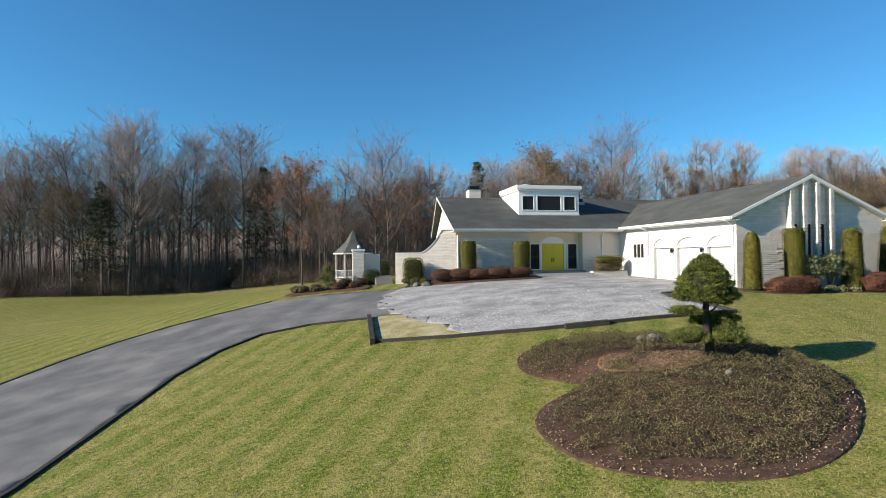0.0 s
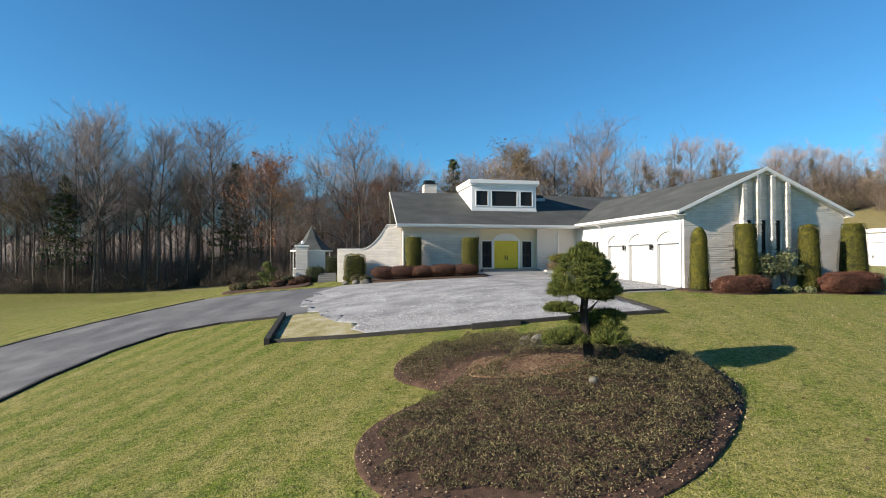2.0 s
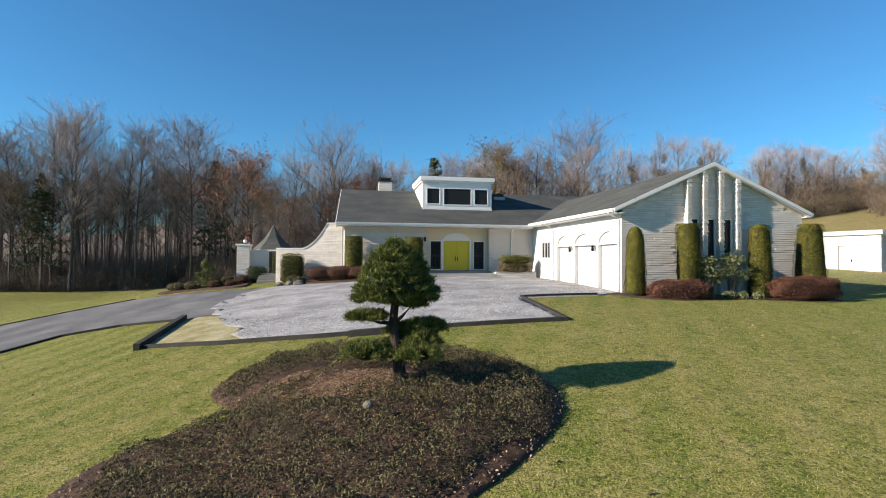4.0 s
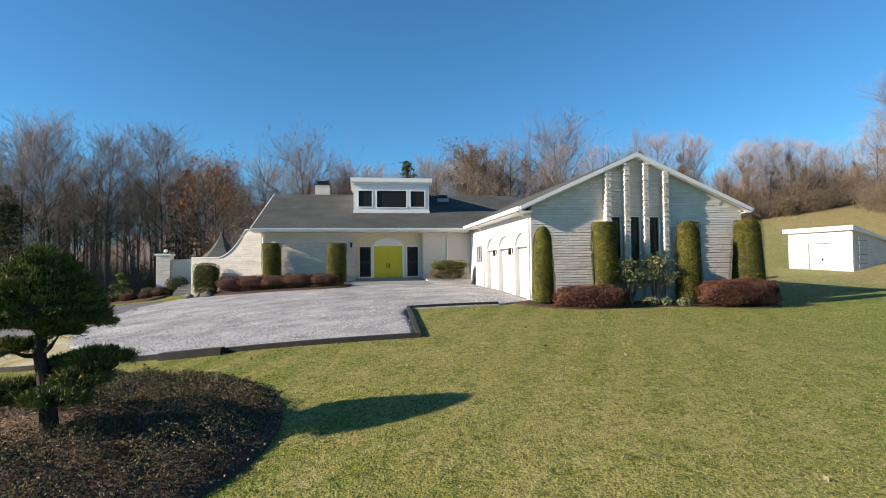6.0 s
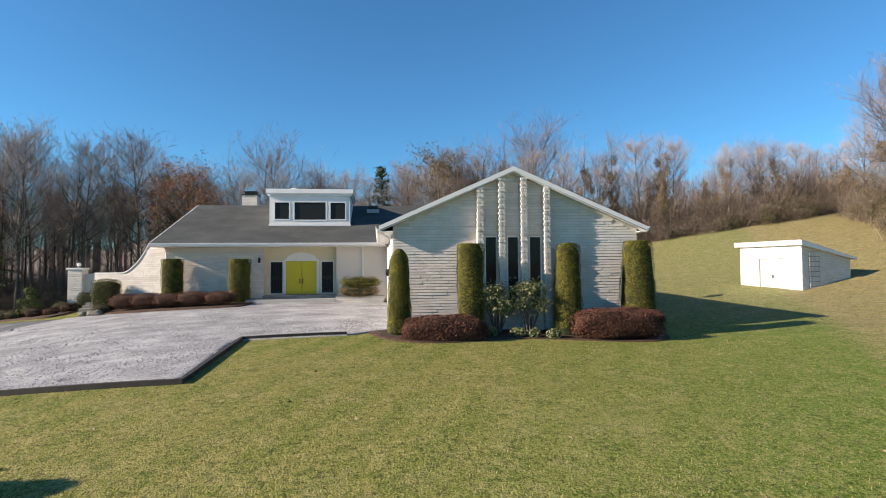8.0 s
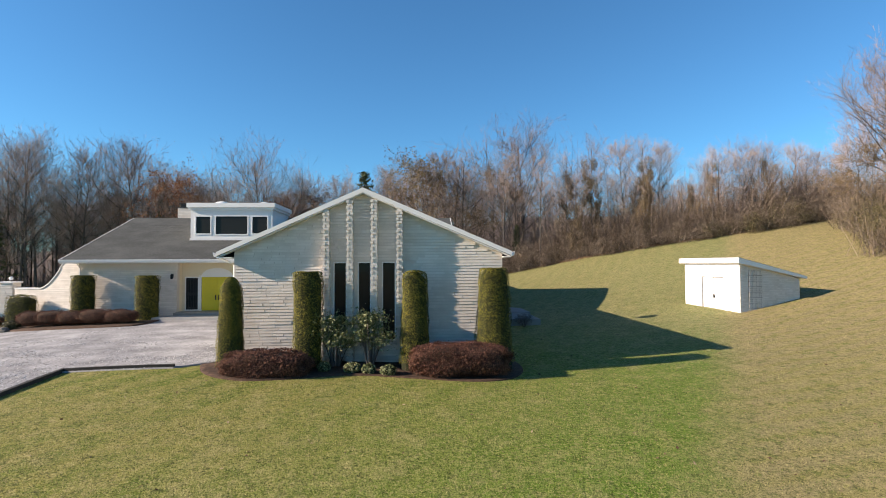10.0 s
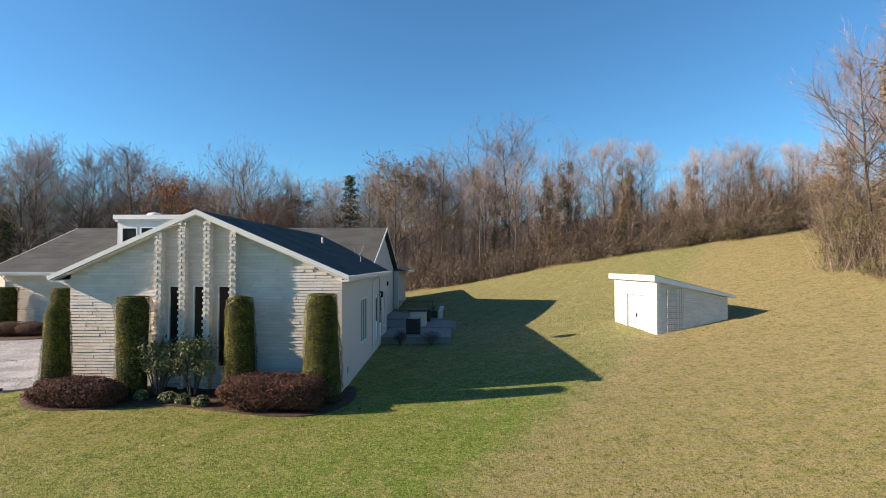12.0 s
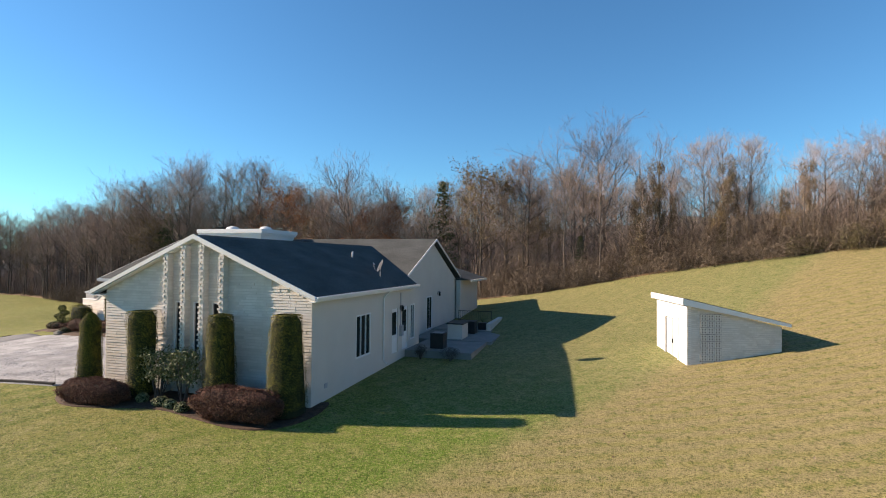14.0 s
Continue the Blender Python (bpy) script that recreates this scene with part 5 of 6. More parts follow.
for i, (x, y, r, h) in enumerate(((37.75, 35.5, 0.4, 0.85), (39.5, 35.5, 0.6, 0.75))):
    pot = thing("terrace_shrub", x, y, gz(x, y), "small dark leafless shrub beside the terrace", "bush", "terrace shrubs")
    rr = random.Random(i)
    rng = np.random.default_rng(300 + i)
    for k in range(14):
        bm = bmesh.new()
        t = rr.random() * 6.28
        tip = Vector((x + r * math.cos(t) * rr.uniform(0.3, 1), y + r * math.sin(t) * rr.uniform(0.3, 1), gz(x, y) + h * rr.uniform(0.6, 1)))
        tube(bm, [Vector((x, y, gz(x, y) - 0.05)), Vector((x, y, gz(x, y))).lerp(tip, 0.6) + Vector((0, 0, 0.05)), tip], [0.014, 0.01, 0.004], 4)
        part("stem", mended(bm), M_BARK, pot)
    d = rng.normal(size=(1500, 3))
    d = d / np.linalg.norm(d, axis=1)[:, None] * rng.random((1500, 1)) ** 0.4
    mesh_part("twigs", *leaves(d * np.array([r, r, h * 0.45]) + np.array([x, y, gz(x, y) + h * 0.6]), d, 0.07, rng, 1.0, 0.07), M_BARK, pot)
topiary(26.4, 24.62, -0.5, 2.68, 0.47, 0.33, 0.14, "narrow clipped yew with a rounded top by the garage corner", 1)
topiary(29.2, 24.6, -0.5, 2.88, 0.47, 0.51, 0.018, "flat-topped column of clipped yew before the gable wall", 2)
topiary(33.15, 24.55, -0.5, 2.9, 0.55, 0.42, 0.04, "tapering clipped yew column before the gable wall", 3)
topiary(36.1, 24.55, -0.5, 2.98, 0.72, 0.5, 0.018, "broad flat-topped clipped yew at the house corner", 4)
topiary(13.35, 37.45, -0.3, 2.58, 0.55, 0.57, 0.015, "square-cut flat-topped yew by the house front", 5)
topiary(17.35, 36.9, -0.3, 2.55, 0.56, 0.6, 0.018, "flat-topped clipped yew beside the porch", 6)
shrub("boxwood", (9.3, 38.2, 0.4), (0.74, 0.5, 0.95), M_YEW, "dark green square-clipped box bush by the garden wall", "bush", 4000, 0.04, 5.0, seed=8, lumps=0.07)
for i, (x, y, rx, rz) in enumerate(((11.2, 36.5, 0.75, 0.46), (12.5, 36.2, 0.8, 0.44), (13.8, 35.85, 0.75, 0.4), (15.2, 35.6, 0.85, 0.42), (16.6, 35.5, 0.8, 0.38))):
    shrub("red_shrub", (x, y, gz(x, y) + 0.15 + rz), (rx * 1.12, 0.55, rz * 0.9), M_RED, "low rounded dark red barberry bush along the house", "bush", 2600, 0.042, 2.6, "red bushes", 20 + i, M_MULCH)
shrub("red_hedge", (28.0, 23.5, -0.36), (1.42, 0.62, 0.5), M_RED, "low clipped mound of dark red barberry", "bush", 10000, 0.052, 3.0, "red hedges", 30, M_MULCH, 0.14)
shrub("red_hedge", (34.75, 23.5, -0.24), (1.62, 0.62, 0.52), M_RED, "long clipped mound of dark red barberry", "bush", 11500, 0.052, 3.6, "red hedges", 31, M_MULCH, 0.14)
shrub("planter_shrub", (24.5, 36.8, 1.05), (1.05, 0.5, 0.3), M_YEW, "green clipped shrub in the brick planter", "bush", 2500, 0.05, 3.0, seed=33, lumps=0.3)
shrub("planter_shrub", (24.4, 36.75, 0.5), (1.1, 0.42, 0.34), M_TANLEAF, "olive-brown low shrub in the brick planter", "bush", 1800, 0.05, 2.5, seed=34, lumps=0.25)

M_RHODO = material("pale_leaves", ((0.06, 0.08, 0.022), (0.14, 0.155, 0.06), (0.26, 0.26, 0.14)), 4, 0.6, 0, 20, island=0.6)


def leggy_bush(x, y, z, w, h, n, seed, label):
    """Several bare stems that carry loose tiers of broad leaves."""
    rng = np.random.default_rng(seed)
    ob = thing("leggy_shrub", x, y, z, label, "bush", "leggy shrubs")
    heads = []
    for k in range(15):
        a = 2.4 * k + rng.random()
        r = w * rng.uniform(0.25, 1)
        tip = Vector((x + r * math.cos(a), y + 0.5 * r * math.sin(a), z + h * rng.uniform(0.42, 1)))
        base = Vector((x + 0.12 * math.cos(a), y + 0.12 * math.sin(a), z - 0.05))
        bm = tube(bmesh.new(), [base, base.lerp(tip, 0.5) + Vector((0, 0, 0.12)), tip], [0.025, 0.018, 0.01], 5)
        part("stem", mended(bm), M_BARK, ob)
        heads.append(tip)
    p = np.concatenate([np.array(t) + rng.normal(size=(n // 15, 3)) * np.array([0.2, 0.17, 0.14]) for t in heads])
    nrm = np.tile([0.0, 0.0, 1.0], (len(p), 1))
    mesh_part("foliage", *leaves(p, nrm, 0.062, rng, 0.8, 0.36), M_RHODO, ob)


leggy_bush(30.25, 24.45, -0.55, 0.66, 1.75, 2100, 41, "sparse rhododendron with pale drooping leaves")
leggy_bush(31.5, 24.45, -0.55, 0.66, 1.8, 2100, 42, "sparse rhododendron with pale drooping leaves")
for i, (x, y, r) in enumerate(((30.9, 23.9, 0.3), (32.2, 23.6, 0.28), (31.5, 23.75, 0.24), (29.9, 24.0, 0.22))):
    shrub("ground_plant", (x, y, gz(x, y) + 0.16), (r, r, 0.2), M_RHODO, "small pale yellow-green plant at the bed's edge", "plant", 260, 0.06, 2, "small plants", 50 + i)
for i, (x, y, r, mat) in enumerate(((1.2, 42.2, 0.5, M_JUNIPER), (2.2, 41.5, 0.55, M_TANLEAF), (3.9, 40.6, 0.5, M_RED), (5.0, 40.3, 0.4, M_RED), (5.6, 41.2, 0.55, M_RED), (4.4, 42.6, 0.6, M_JUNIPER), (0.6, 42.8, 0.5, M_TANLEAF), (9.4, 37.4, 0.45, M_JUNIPER), (9.9, 36.5, 0.4, M_JUNIPER), (8.9, 38.6, 0.4, M_RED))):
    shrub("low_shrub", (x, y, gz(x, y) + 0.1 + r * 0.4), (r, r * 0.9, r * 0.6), mat, "low spreading shrub in the mulch by the steps", "bush", 700, 0.055, 2.1, "low shrubs", 60 + i)
shrub("dark_hedge", (6.5, 41.7, -0.15), (0.72, 0.35, 0.62), M_FIR, "dark green low hedge before the gate wall", "bush", 2200, 0.04, 3, "dark hedges", seed=75)
shrub("dark_hedge", (7.65, 44.6, 0.45), (0.6, 0.45, 0.75), M_FIR, "dark green clipped hedge beyond the garden gate", "bush", 1800, 0.045, 3, "dark hedges", seed=76)
for i, (x, y, r) in enumerate(((9.9, 36.0, 0.3), (9.3, 36.6, 0.25), (8.6, 37.0, 0.22))):
    bm = bmesh.new()
    bmesh.ops.create_icosphere(bm, subdivisions=2, radius=r)
    for v in bm.verts:
        v.co = Vector((x, y, gz(x, y) + 0.12)) + Vector((v.co.x * 1.2, v.co.y, v.co.z * 0.7)) * (1 + 0.3 * noise.noise(v.co * 5 + Vector((i, 0, 0))))
    solid("garden_stone", bm, M_STONE, "rounded grey fieldstone in the bed", "stone", "garden stones")

# little conifer on the island bed
rng = np.random.default_rng(80)
cx, cy = 3.0, 41.6
cz = gz(cx, cy) + 0.1
ob = thing("dwarf_conifer", cx, cy, cz, "small dark green layered dwarf conifer", "conifer")
bm = bmesh.new()
tube(bm, [Vector((cx, cy, cz - 0.1)), Vector((cx + 0.1, cy, cz + 0.8)), Vector((cx - 0.05, cy, cz + 1.6))], [0.07, 0.05, 0.02], 6)
part("trunk", mended(bm), M_BARK, ob)
ps, gs = [], []
for k, (dx, dz, r, h) in enumerate(((0.0, 1.65, 0.28, 0.25), (0.25, 1.25, 0.35, 0.2), (-0.25, 0.95, 0.4, 0.22), (0.2, 0.6, 0.5, 0.25), (-0.2, 0.3, 0.6, 0.28))):
    p, g = blob(rng, 500, (cx + dx, cy, cz + dz), (r, r, h))
    ps.append(p), gs.append(g)
mesh_part("foliage", *leaves(np.concatenate(ps), np.concatenate(gs), 0.055, rng), M_PINE, ob)

# creeping juniper over the mounded bed
rng = np.random.default_rng(90)


def bed_inset(x, y):
    return min(math.hypot(x - q[0], y - q[1]) for q in BED)


def bare(x, y):
    """The open straw patch at the pine's foot."""
    return ((x - 13.0) / 1.3) ** 2 + ((y - 12.7) / 0.75) ** 2 < 1 or ((x - 11.2) / 1.2) ** 2 + ((y - 13.9) / 0.45) ** 2 < 1


jx, jy = rng.uniform(8.3, 18.2, 155000), rng.uniform(7.4, 18.1, 155000)
ok = within(BED, jx, jy) & ~(((jx - 13.0) / 1.3) ** 2 + ((jy - 12.7) / 0.75) ** 2 < 1) & ~(((jx - 11.2) / 1.2) ** 2 + ((jy - 13.9) / 0.45) ** 2 < 1)
jx, jy = jx[ok], jy[ok]
jd = np.full(len(jx), 9.0)
for q in BED:
    jd = np.minimum(jd, np.hypot(jx - q[0], jy - q[1]))
pts, nms = [], []
for x, y, d in zip(jx.tolist(), jy.tolist(), jd.tolist()):
    lim = 0.22 + 0.2 * noise.noise(Vector((x * 0.8, y * 0.8, 3)))
    if y < 12.6 and x < 10.8:
        lim += 0.3 + 0.25 * noise.noise(Vector((x * 1.7, y * 1.7, 8)))
    if y < 9.6:
        lim += 0.15
    if d < lim:
        continue
    edge = min((d - lim) / 0.4, 1)
    h = (0.10 + 0.24 * edge) * (0.75 + 0.7 * noise.noise(Vector((x * 1.6, y * 1.6, 0)))) + 0.13 * noise.noise(Vector((x * 4.5, y * 4.5, 5)))
    pts.append((x, y, gz(x, y) + bed_rise(x, y) + 0.03 + h * rng.random() ** 0.35))
    nms.append((0.3 * rng.normal(), 0.3 * rng.normal(), 0.8))
tagged(mesh_part("juniper_cover", *leaves(np.array(pts), np.array(nms), 0.027, rng, 0.9, 0.34), M_JUNIPER), "brownish creeping juniper covering the mounded bed", "ground cover", kind="stuff")
# a straw patch round the pine, and loose leaves along the rim
STRAW = rounded([(11.0, 13.6), (11.6, 14.4), (12.6, 13.6), (14.0, 13.3), (14.3, 12.4), (13.2, 11.9), (11.9, 12.4)])
solid("pine_straw_patch", patch(STRAW, 0.06, 0.3, bed_rise), M_STRAWBED, "reddish pine straw under the little pine", "mulch", kind="structure")
pts = []
while len(pts) < 3200:
    x, y = rng.uniform(8.2, 18.3), rng.uniform(7.2, 18.2)
    d = bed_inset(x, y)
    if d < 0.55 and inside(BED, x, y) or (d < 0.3 and rng.random() < 0.12) or (bare(x, y) and rng.random() < 0.3):
        pts.append((x, y, gz(x, y) + (bed_rise(x, y) if inside(BED, x, y) else 0) + 0.055))
M_FALLEN = material("fallen_leaves", ((0.07, 0.038, 0.022), (0.15, 0.085, 0.05), (0.34, 0.25, 0.16)), 3, 0.85, 0, 20, island=0.8)
tagged(mesh_part("fallen_leaves", *leaves(np.array(pts), np.tile([0.0, 0, 1], (len(pts), 1)), 0.026, rng, 0.6, 0.55), M_FALLEN), "dry brown leaves fallen along the bed", "fallen leaves", kind="stuff")
pts = [(rng.uniform(-2, 62), rng.uniform(6, 32)) for _ in range(1100)]
pts = [(x, y, gz(x, y) + 0.02) for x, y in pts if not inside(COURT, x, y) and not inside(BED, x, y)]
tagged(mesh_part("lawn_leaves", *leaves(np.array(pts), np.tile([0.0, 0, 1], (len(pts), 1)), 0.045, rng, 0.4, 0.6), M_FALLEN), "scattered dry leaves on the lawn", "fallen leaves", kind="stuff")
for i, (x, y, r) in enumerate(((13.3, 14.2, 0.2), (13.0, 14.35, 0.15), (13.15, 10.75, 0.08))):
    bm = bmesh.new()
    bmesh.ops.create_icosphere(bm, subdivisions=2, radius=r)
    for v in bm.verts:
        v.co = Vector((x, y, gz(x, y) + bed_rise(x, y) + (0.24 if y > 14 else 0.3))) + Vector((v.co.x * 1.25, v.co.y, v.co.z)) * (1 + 0.35 * noise.noise(v.co * 6 + Vector((i, 2, 0))))
    solid("garden_stone", bm, M_STONE, "grey rough fieldstone among the juniper", "stone", "garden stones")

# loose needles on the straw patch
rng = np.random.default_rng(92)
sx, sy = rng.uniform(10.8, 14.4, 14000), rng.uniform(11.8, 14.5, 14000)
ok = within(STRAW, sx, sy)
p = np.stack([sx, sy, 0 * sx], 1)[ok]
p[:, 2] = [gz(x, y) + bed_rise(x, y) + 0.075 for x, y in p[:, :2]]
tagged(mesh_part("loose_needles", *leaves(p, np.tile([0.0, 0, 1], (len(p), 1)), 0.05, rng, 0.35, 0.12), M_FALLEN), "dry reddish needles fallen under the pine", "pine needles", kind="stuff")

# the cloud-pruned pine: a broad cap over a bare stem, and separate lower pads
PX, PY = 13.85, 12.3
PZ = gz(PX, PY) + bed_rise(PX, PY) + 0.02
pine = thing("cloud_pine", PX, PY, PZ, "cloud-pruned pine with a broad conical top and lower pads", "pine tree")
trunk = [Vector((PX + dx, PY + dy, z)) for dx, dy, z in ((0.06, 0, PZ - 0.3), (0.04, 0, PZ - 0.02), (0.0, 0.01, PZ + 0.12), (-0.04, 0.02, -0.9), (-0.1, 0.03, -0.55), (-0.15, 0.02, -0.25), (-0.12, 0.0, 0.1), (-0.13, 0.0, 0.45), (-0.1, 0, 1.2))]
bm = tube(bmesh.new(), trunk, [0.24, 0.19, 0.135, 0.115, 0.1, 0.09, 0.085, 0.07, 0.02], 10)
part("trunk", mended(bm), M_PINEBARK, pine)
rng = np.random.default_rng(95)
CX, CY, CAP_LOW, CAP_TOP, CAP_R = PX - 0.12, PY + 0.02, 0.26, 1.36, 0.79
tufts = []


def cap_radius(f, a):
    """The cap's half-width at the share f of its height, lobed round about."""
    return CAP_R * (1 - f ** 1.25) ** 0.66 * (1 + 0.09 * np.sin(2 * a + 0.6) + 0.07 * np.sin(3 * a + 1) + 0.06 * np.sin(7 * a + 9 * f))


# shelves of tufts, each a short branch end, over the cap
for k in range(520):
    f = rng.random() ** 1.35
    f = round(f * 7) / 7 * 0.75 + f * 0.25
    a = rng.random() * 6.28
    r = float(cap_radius(min(f, 0.98), a)) * (rng.uniform(0.9, 1.02) if k % 4 else rng.uniform(0.5, 0.95))
    tufts.append((CX + r * math.cos(a), CY + r * math.sin(a), CAP_LOW + 0.1 + (CAP_TOP - CAP_LOW - 0.1) * f - 0.1 * (r / CAP_R) ** 3 * (1 - f) + 0.03 * rng.normal(), math.cos(a), math.sin(a), 0.35 + 0.7 * f))
for k in range(90):
    r, a = CAP_R * 0.95 * math.sqrt(rng.random()), rng.random() * 6.28
    tufts.append((CX + r * math.cos(a), CY + r * math.sin(a), CAP_LOW + 0.08 - 0.06 * (r / CAP_R) ** 2 + 0.04 * rng.normal(), 0.6 * math.cos(a), 0.6 * math.sin(a), -0.25))
# pads: place from the foot, half-widths, half-height
PADS = ((-0.66, 0.18, -0.16, 0.36, 0.32, 0.1), (0.2, -0.12, 0.12, 0.24, 0.22, 0.08), (0.56, 0.3, -0.46, 0.42, 0.42, 0.22), (0.44, 0.0, -0.68, 0.34, 0.38, 0.2), (0.1, 0.42, -0.5, 0.3, 0.28, 0.14),
        (-0.66, 0.02, -0.88, 0.46, 0.42, 0.2), (-0.3, 0.34, -0.84, 0.34, 0.32, 0.16), (0.3, -0.4, -0.86, 0.36, 0.3, 0.16))
for dx, dy, z, rx, ry, rz in PADS:
    c = Vector((PX + dx, PY + dy, z))
    k = min(range(1, len(trunk)), key=lambda j: abs(trunk[j].z - z + 0.2))
    bm = tube(bmesh.new(), [trunk[k], trunk[k].lerp(c, 0.5) - Vector((0, 0, 0.05)), c - Vector((0, 0, rz * 0.3))], [0.05, 0.034, 0.012], 7)
    branch = part("branch", mended(bm), M_PINEBARK, pine)
    d = rng.normal(size=(int(120 * rx + 16), 3))
    d /= np.linalg.norm(d, axis=1)[:, None]
    d[:, 2] = np.where((d[:, 2] < -0.2), -d[:, 2], d[:, 2])
    w = 1 + 0.12 * np.sin(4 * np.arctan2(d[:, 1], d[:, 0]) + dx * 9)
    tufts += [(c.x + v[0] * rx * q, c.y + v[1] * ry * q, z + v[2] * rz, v[0], v[1], v[2] + 0.4) for v, q in zip(d, w)]
for k in range(11):
    a = 0.57 * k + 0.2
    r = CAP_R * (0.62 + 0.2 * (k % 3) / 2)
    tip = Vector((CX + r * math.cos(a), CY + r * math.sin(a), CAP_LOW + 0.1))
    bm = tube(bmesh.new(), [trunk[6], trunk[6].lerp(tip, 0.5) + Vector((0, 0, 0.06)), tip], [0.036, 0.024, 0.008], 5)
    part("branch", mended(bm), M_PINEBARK, pine)
tuft_rows = np.array(tufts)
per = 105
c = tuft_rows[:, :3].repeat(per, 0)
way = tuft_rows[:, 3:] / (np.linalg.norm(tuft_rows[:, 3:], axis=1)[:, None] + 1e-6)
way = way.repeat(per, 0) * 0.7 + np.array([0, 0, 0.3]) + rng.normal(size=(len(c), 3)) * 0.5
way /= np.linalg.norm(way, axis=1)[:, None]
base = c + rng.normal(size=c.shape) * np.array([0.05, 0.05, 0.025])
side = np.cross(way, rng.normal(size=c.shape))
side *= 0.006 / (np.linalg.norm(side, axis=1)[:, None] + 1e-9)
long = rng.uniform(0.06, 0.125, len(c))[:, None]
v = np.stack([base, base + way * long * 0.5 + side, base + way * long, base + way * long * 0.5 - side], 1).reshape(-1, 3)
mesh_part("foliage", v, np.arange(len(v)).reshape(-1, 4), M_PINE, pine)
# cores of cap and pads, their inner shade given by dark colour
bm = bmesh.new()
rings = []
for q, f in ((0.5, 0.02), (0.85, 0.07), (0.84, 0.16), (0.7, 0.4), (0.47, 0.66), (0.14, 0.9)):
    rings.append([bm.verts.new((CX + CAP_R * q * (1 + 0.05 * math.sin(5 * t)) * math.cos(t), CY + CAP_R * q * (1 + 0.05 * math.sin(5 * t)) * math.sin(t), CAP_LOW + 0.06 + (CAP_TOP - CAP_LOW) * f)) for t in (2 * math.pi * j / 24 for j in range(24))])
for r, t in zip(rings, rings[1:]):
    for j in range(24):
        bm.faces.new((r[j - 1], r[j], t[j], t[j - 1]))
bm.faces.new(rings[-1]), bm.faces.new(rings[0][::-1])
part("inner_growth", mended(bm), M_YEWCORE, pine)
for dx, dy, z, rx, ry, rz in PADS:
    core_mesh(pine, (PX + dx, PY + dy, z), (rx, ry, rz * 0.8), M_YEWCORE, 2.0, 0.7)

# blades of grass on the lawn nearest to the walk
rng = np.random.default_rng(150)
M_GRASS = material("grass_blades", ((0.06, 0.095, 0.009), (0.15, 0.185, 0.025), (0.36, 0.30, 0.12)), 0.35, 0.85, 0, 3.0, island=0.6, spec=0.15)
n = 230000
gx, gy = rng.uniform(-4, 62, n), 6.5 + 17 * rng.random(n) ** 1.35
ok = ~within(BED, gx, gy) & ~within(COURT, gx, gy) & ~within(FRONT_BED, gx, gy) & (gx > -3 + 0.05 * gy)
gx, gy = gx[ok], gy[ok]
n = len(gx)
base = np.stack([gx, gy, ground_z(gx, gy)], 1)
a = rng.random(n) * 6.28
side = np.stack([np.cos(a), np.sin(a), 0 * a], 1) * rng.uniform(0.003, 0.007, n)[:, None]
tip = base + np.stack([rng.normal(size=n) * 0.025, rng.normal(size=n) * 0.025, rng.uniform(0.02, 0.05, n)], 1)
v = np.stack([base - side, base + side, tip], 1).reshape(-1, 3)
tagged(mesh_part("lawn_grass", v, np.arange(3 * n).reshape(-1, 3), M_GRASS), "short mown grass blades, green and straw", "grass", kind="stuff")

# loose stones raked over the court
rng = np.random.default_rng(140)
pts = []
while len(pts) < 12000:
    x, y = rng.uniform(6, 26), rng.uniform(19, 37)
    if inside(COURT, x, y) and noise.noise(Vector((x * 0.5, y * 0.9, 1))) + 0.06 * (26 - y) > rng.uniform(-0.3, 0.6):
        pts.append((x, y, gz(x, y) + 0.05))
p = np.array(pts)
n = len(p)
a = rng.random(n) * 6.28
s = rng.uniform(0.014, 0.042, n)
ring = [p + np.stack([s * rng.uniform(0.7, 1.3, n) * np.cos(a + k * 1.57), s * rng.uniform(0.7, 1.3, n) * np.sin(a + k * 1.57), np.full(n, -0.01)], 1) for k in range(4)]
v = np.stack(ring + [p + np.stack([0 * s, 0 * s, s * rng.uniform(0.5, 0.9, n)], 1)], 1).reshape(-1, 3)
i = 5 * np.arange(n)[:, None]
f = np.concatenate([i + np.array([[k, (k + 1) % 4, 4]]) for k in range(4)])
M_PEBBLE = material("pale_stone", ((0.17, 0.163, 0.16), (0.29, 0.283, 0.278), (0.46, 0.45, 0.435)), 3, 0.9, 0, 20, island=0.7)
tagged(mesh_part("gravel_stones", v, f, M_PEBBLE), "loose pale gravel stones raked over the court", "gravel", kind="stuff")

# ---- woods ----


def limb(verts, faces, pts, radii, sides):
    at = len(verts)
    for i, p in enumerate(pts):
        way = (pts[min(i + 1, len(pts) - 1)] - pts[max(i - 1, 0)]).normalized()
        a = way.orthogonal().normalized()
        b = way.cross(a)
        for k in range(sides):
            t = 2 * math.pi * k / sides
            verts.append(p + radii[i] * (math.cos(t) * a + math.sin(t) * b))
    for i in range(len(pts) - 1):
        for k in range(sides):
            j = (k + 1) % sides
            faces.append((at + i * sides + k, at + i * sides + j, at + (i + 1) * sides + j, at + (i + 1) * sides + k))


def grown(r, start, way, length, bend, lift, steps):
    """A wandering line from start, turning upward as it goes."""
    pts, d = [start], way.normalized()
    for _ in range(steps):
        d = (d + Vector((r.gauss(0, bend), r.gauss(0, bend), r.gauss(0, bend * 0.6) + lift))).normalized()
        pts.append(pts[-1] + d * length / steps)
    return pts


def at_share(pts, f):
    q = f * (len(pts) - 1)
    i = min(int(q), len(pts) - 2)
    return pts[i].lerp(pts[i + 1], q - i), (pts[i + 1] - pts[i]).normalized()


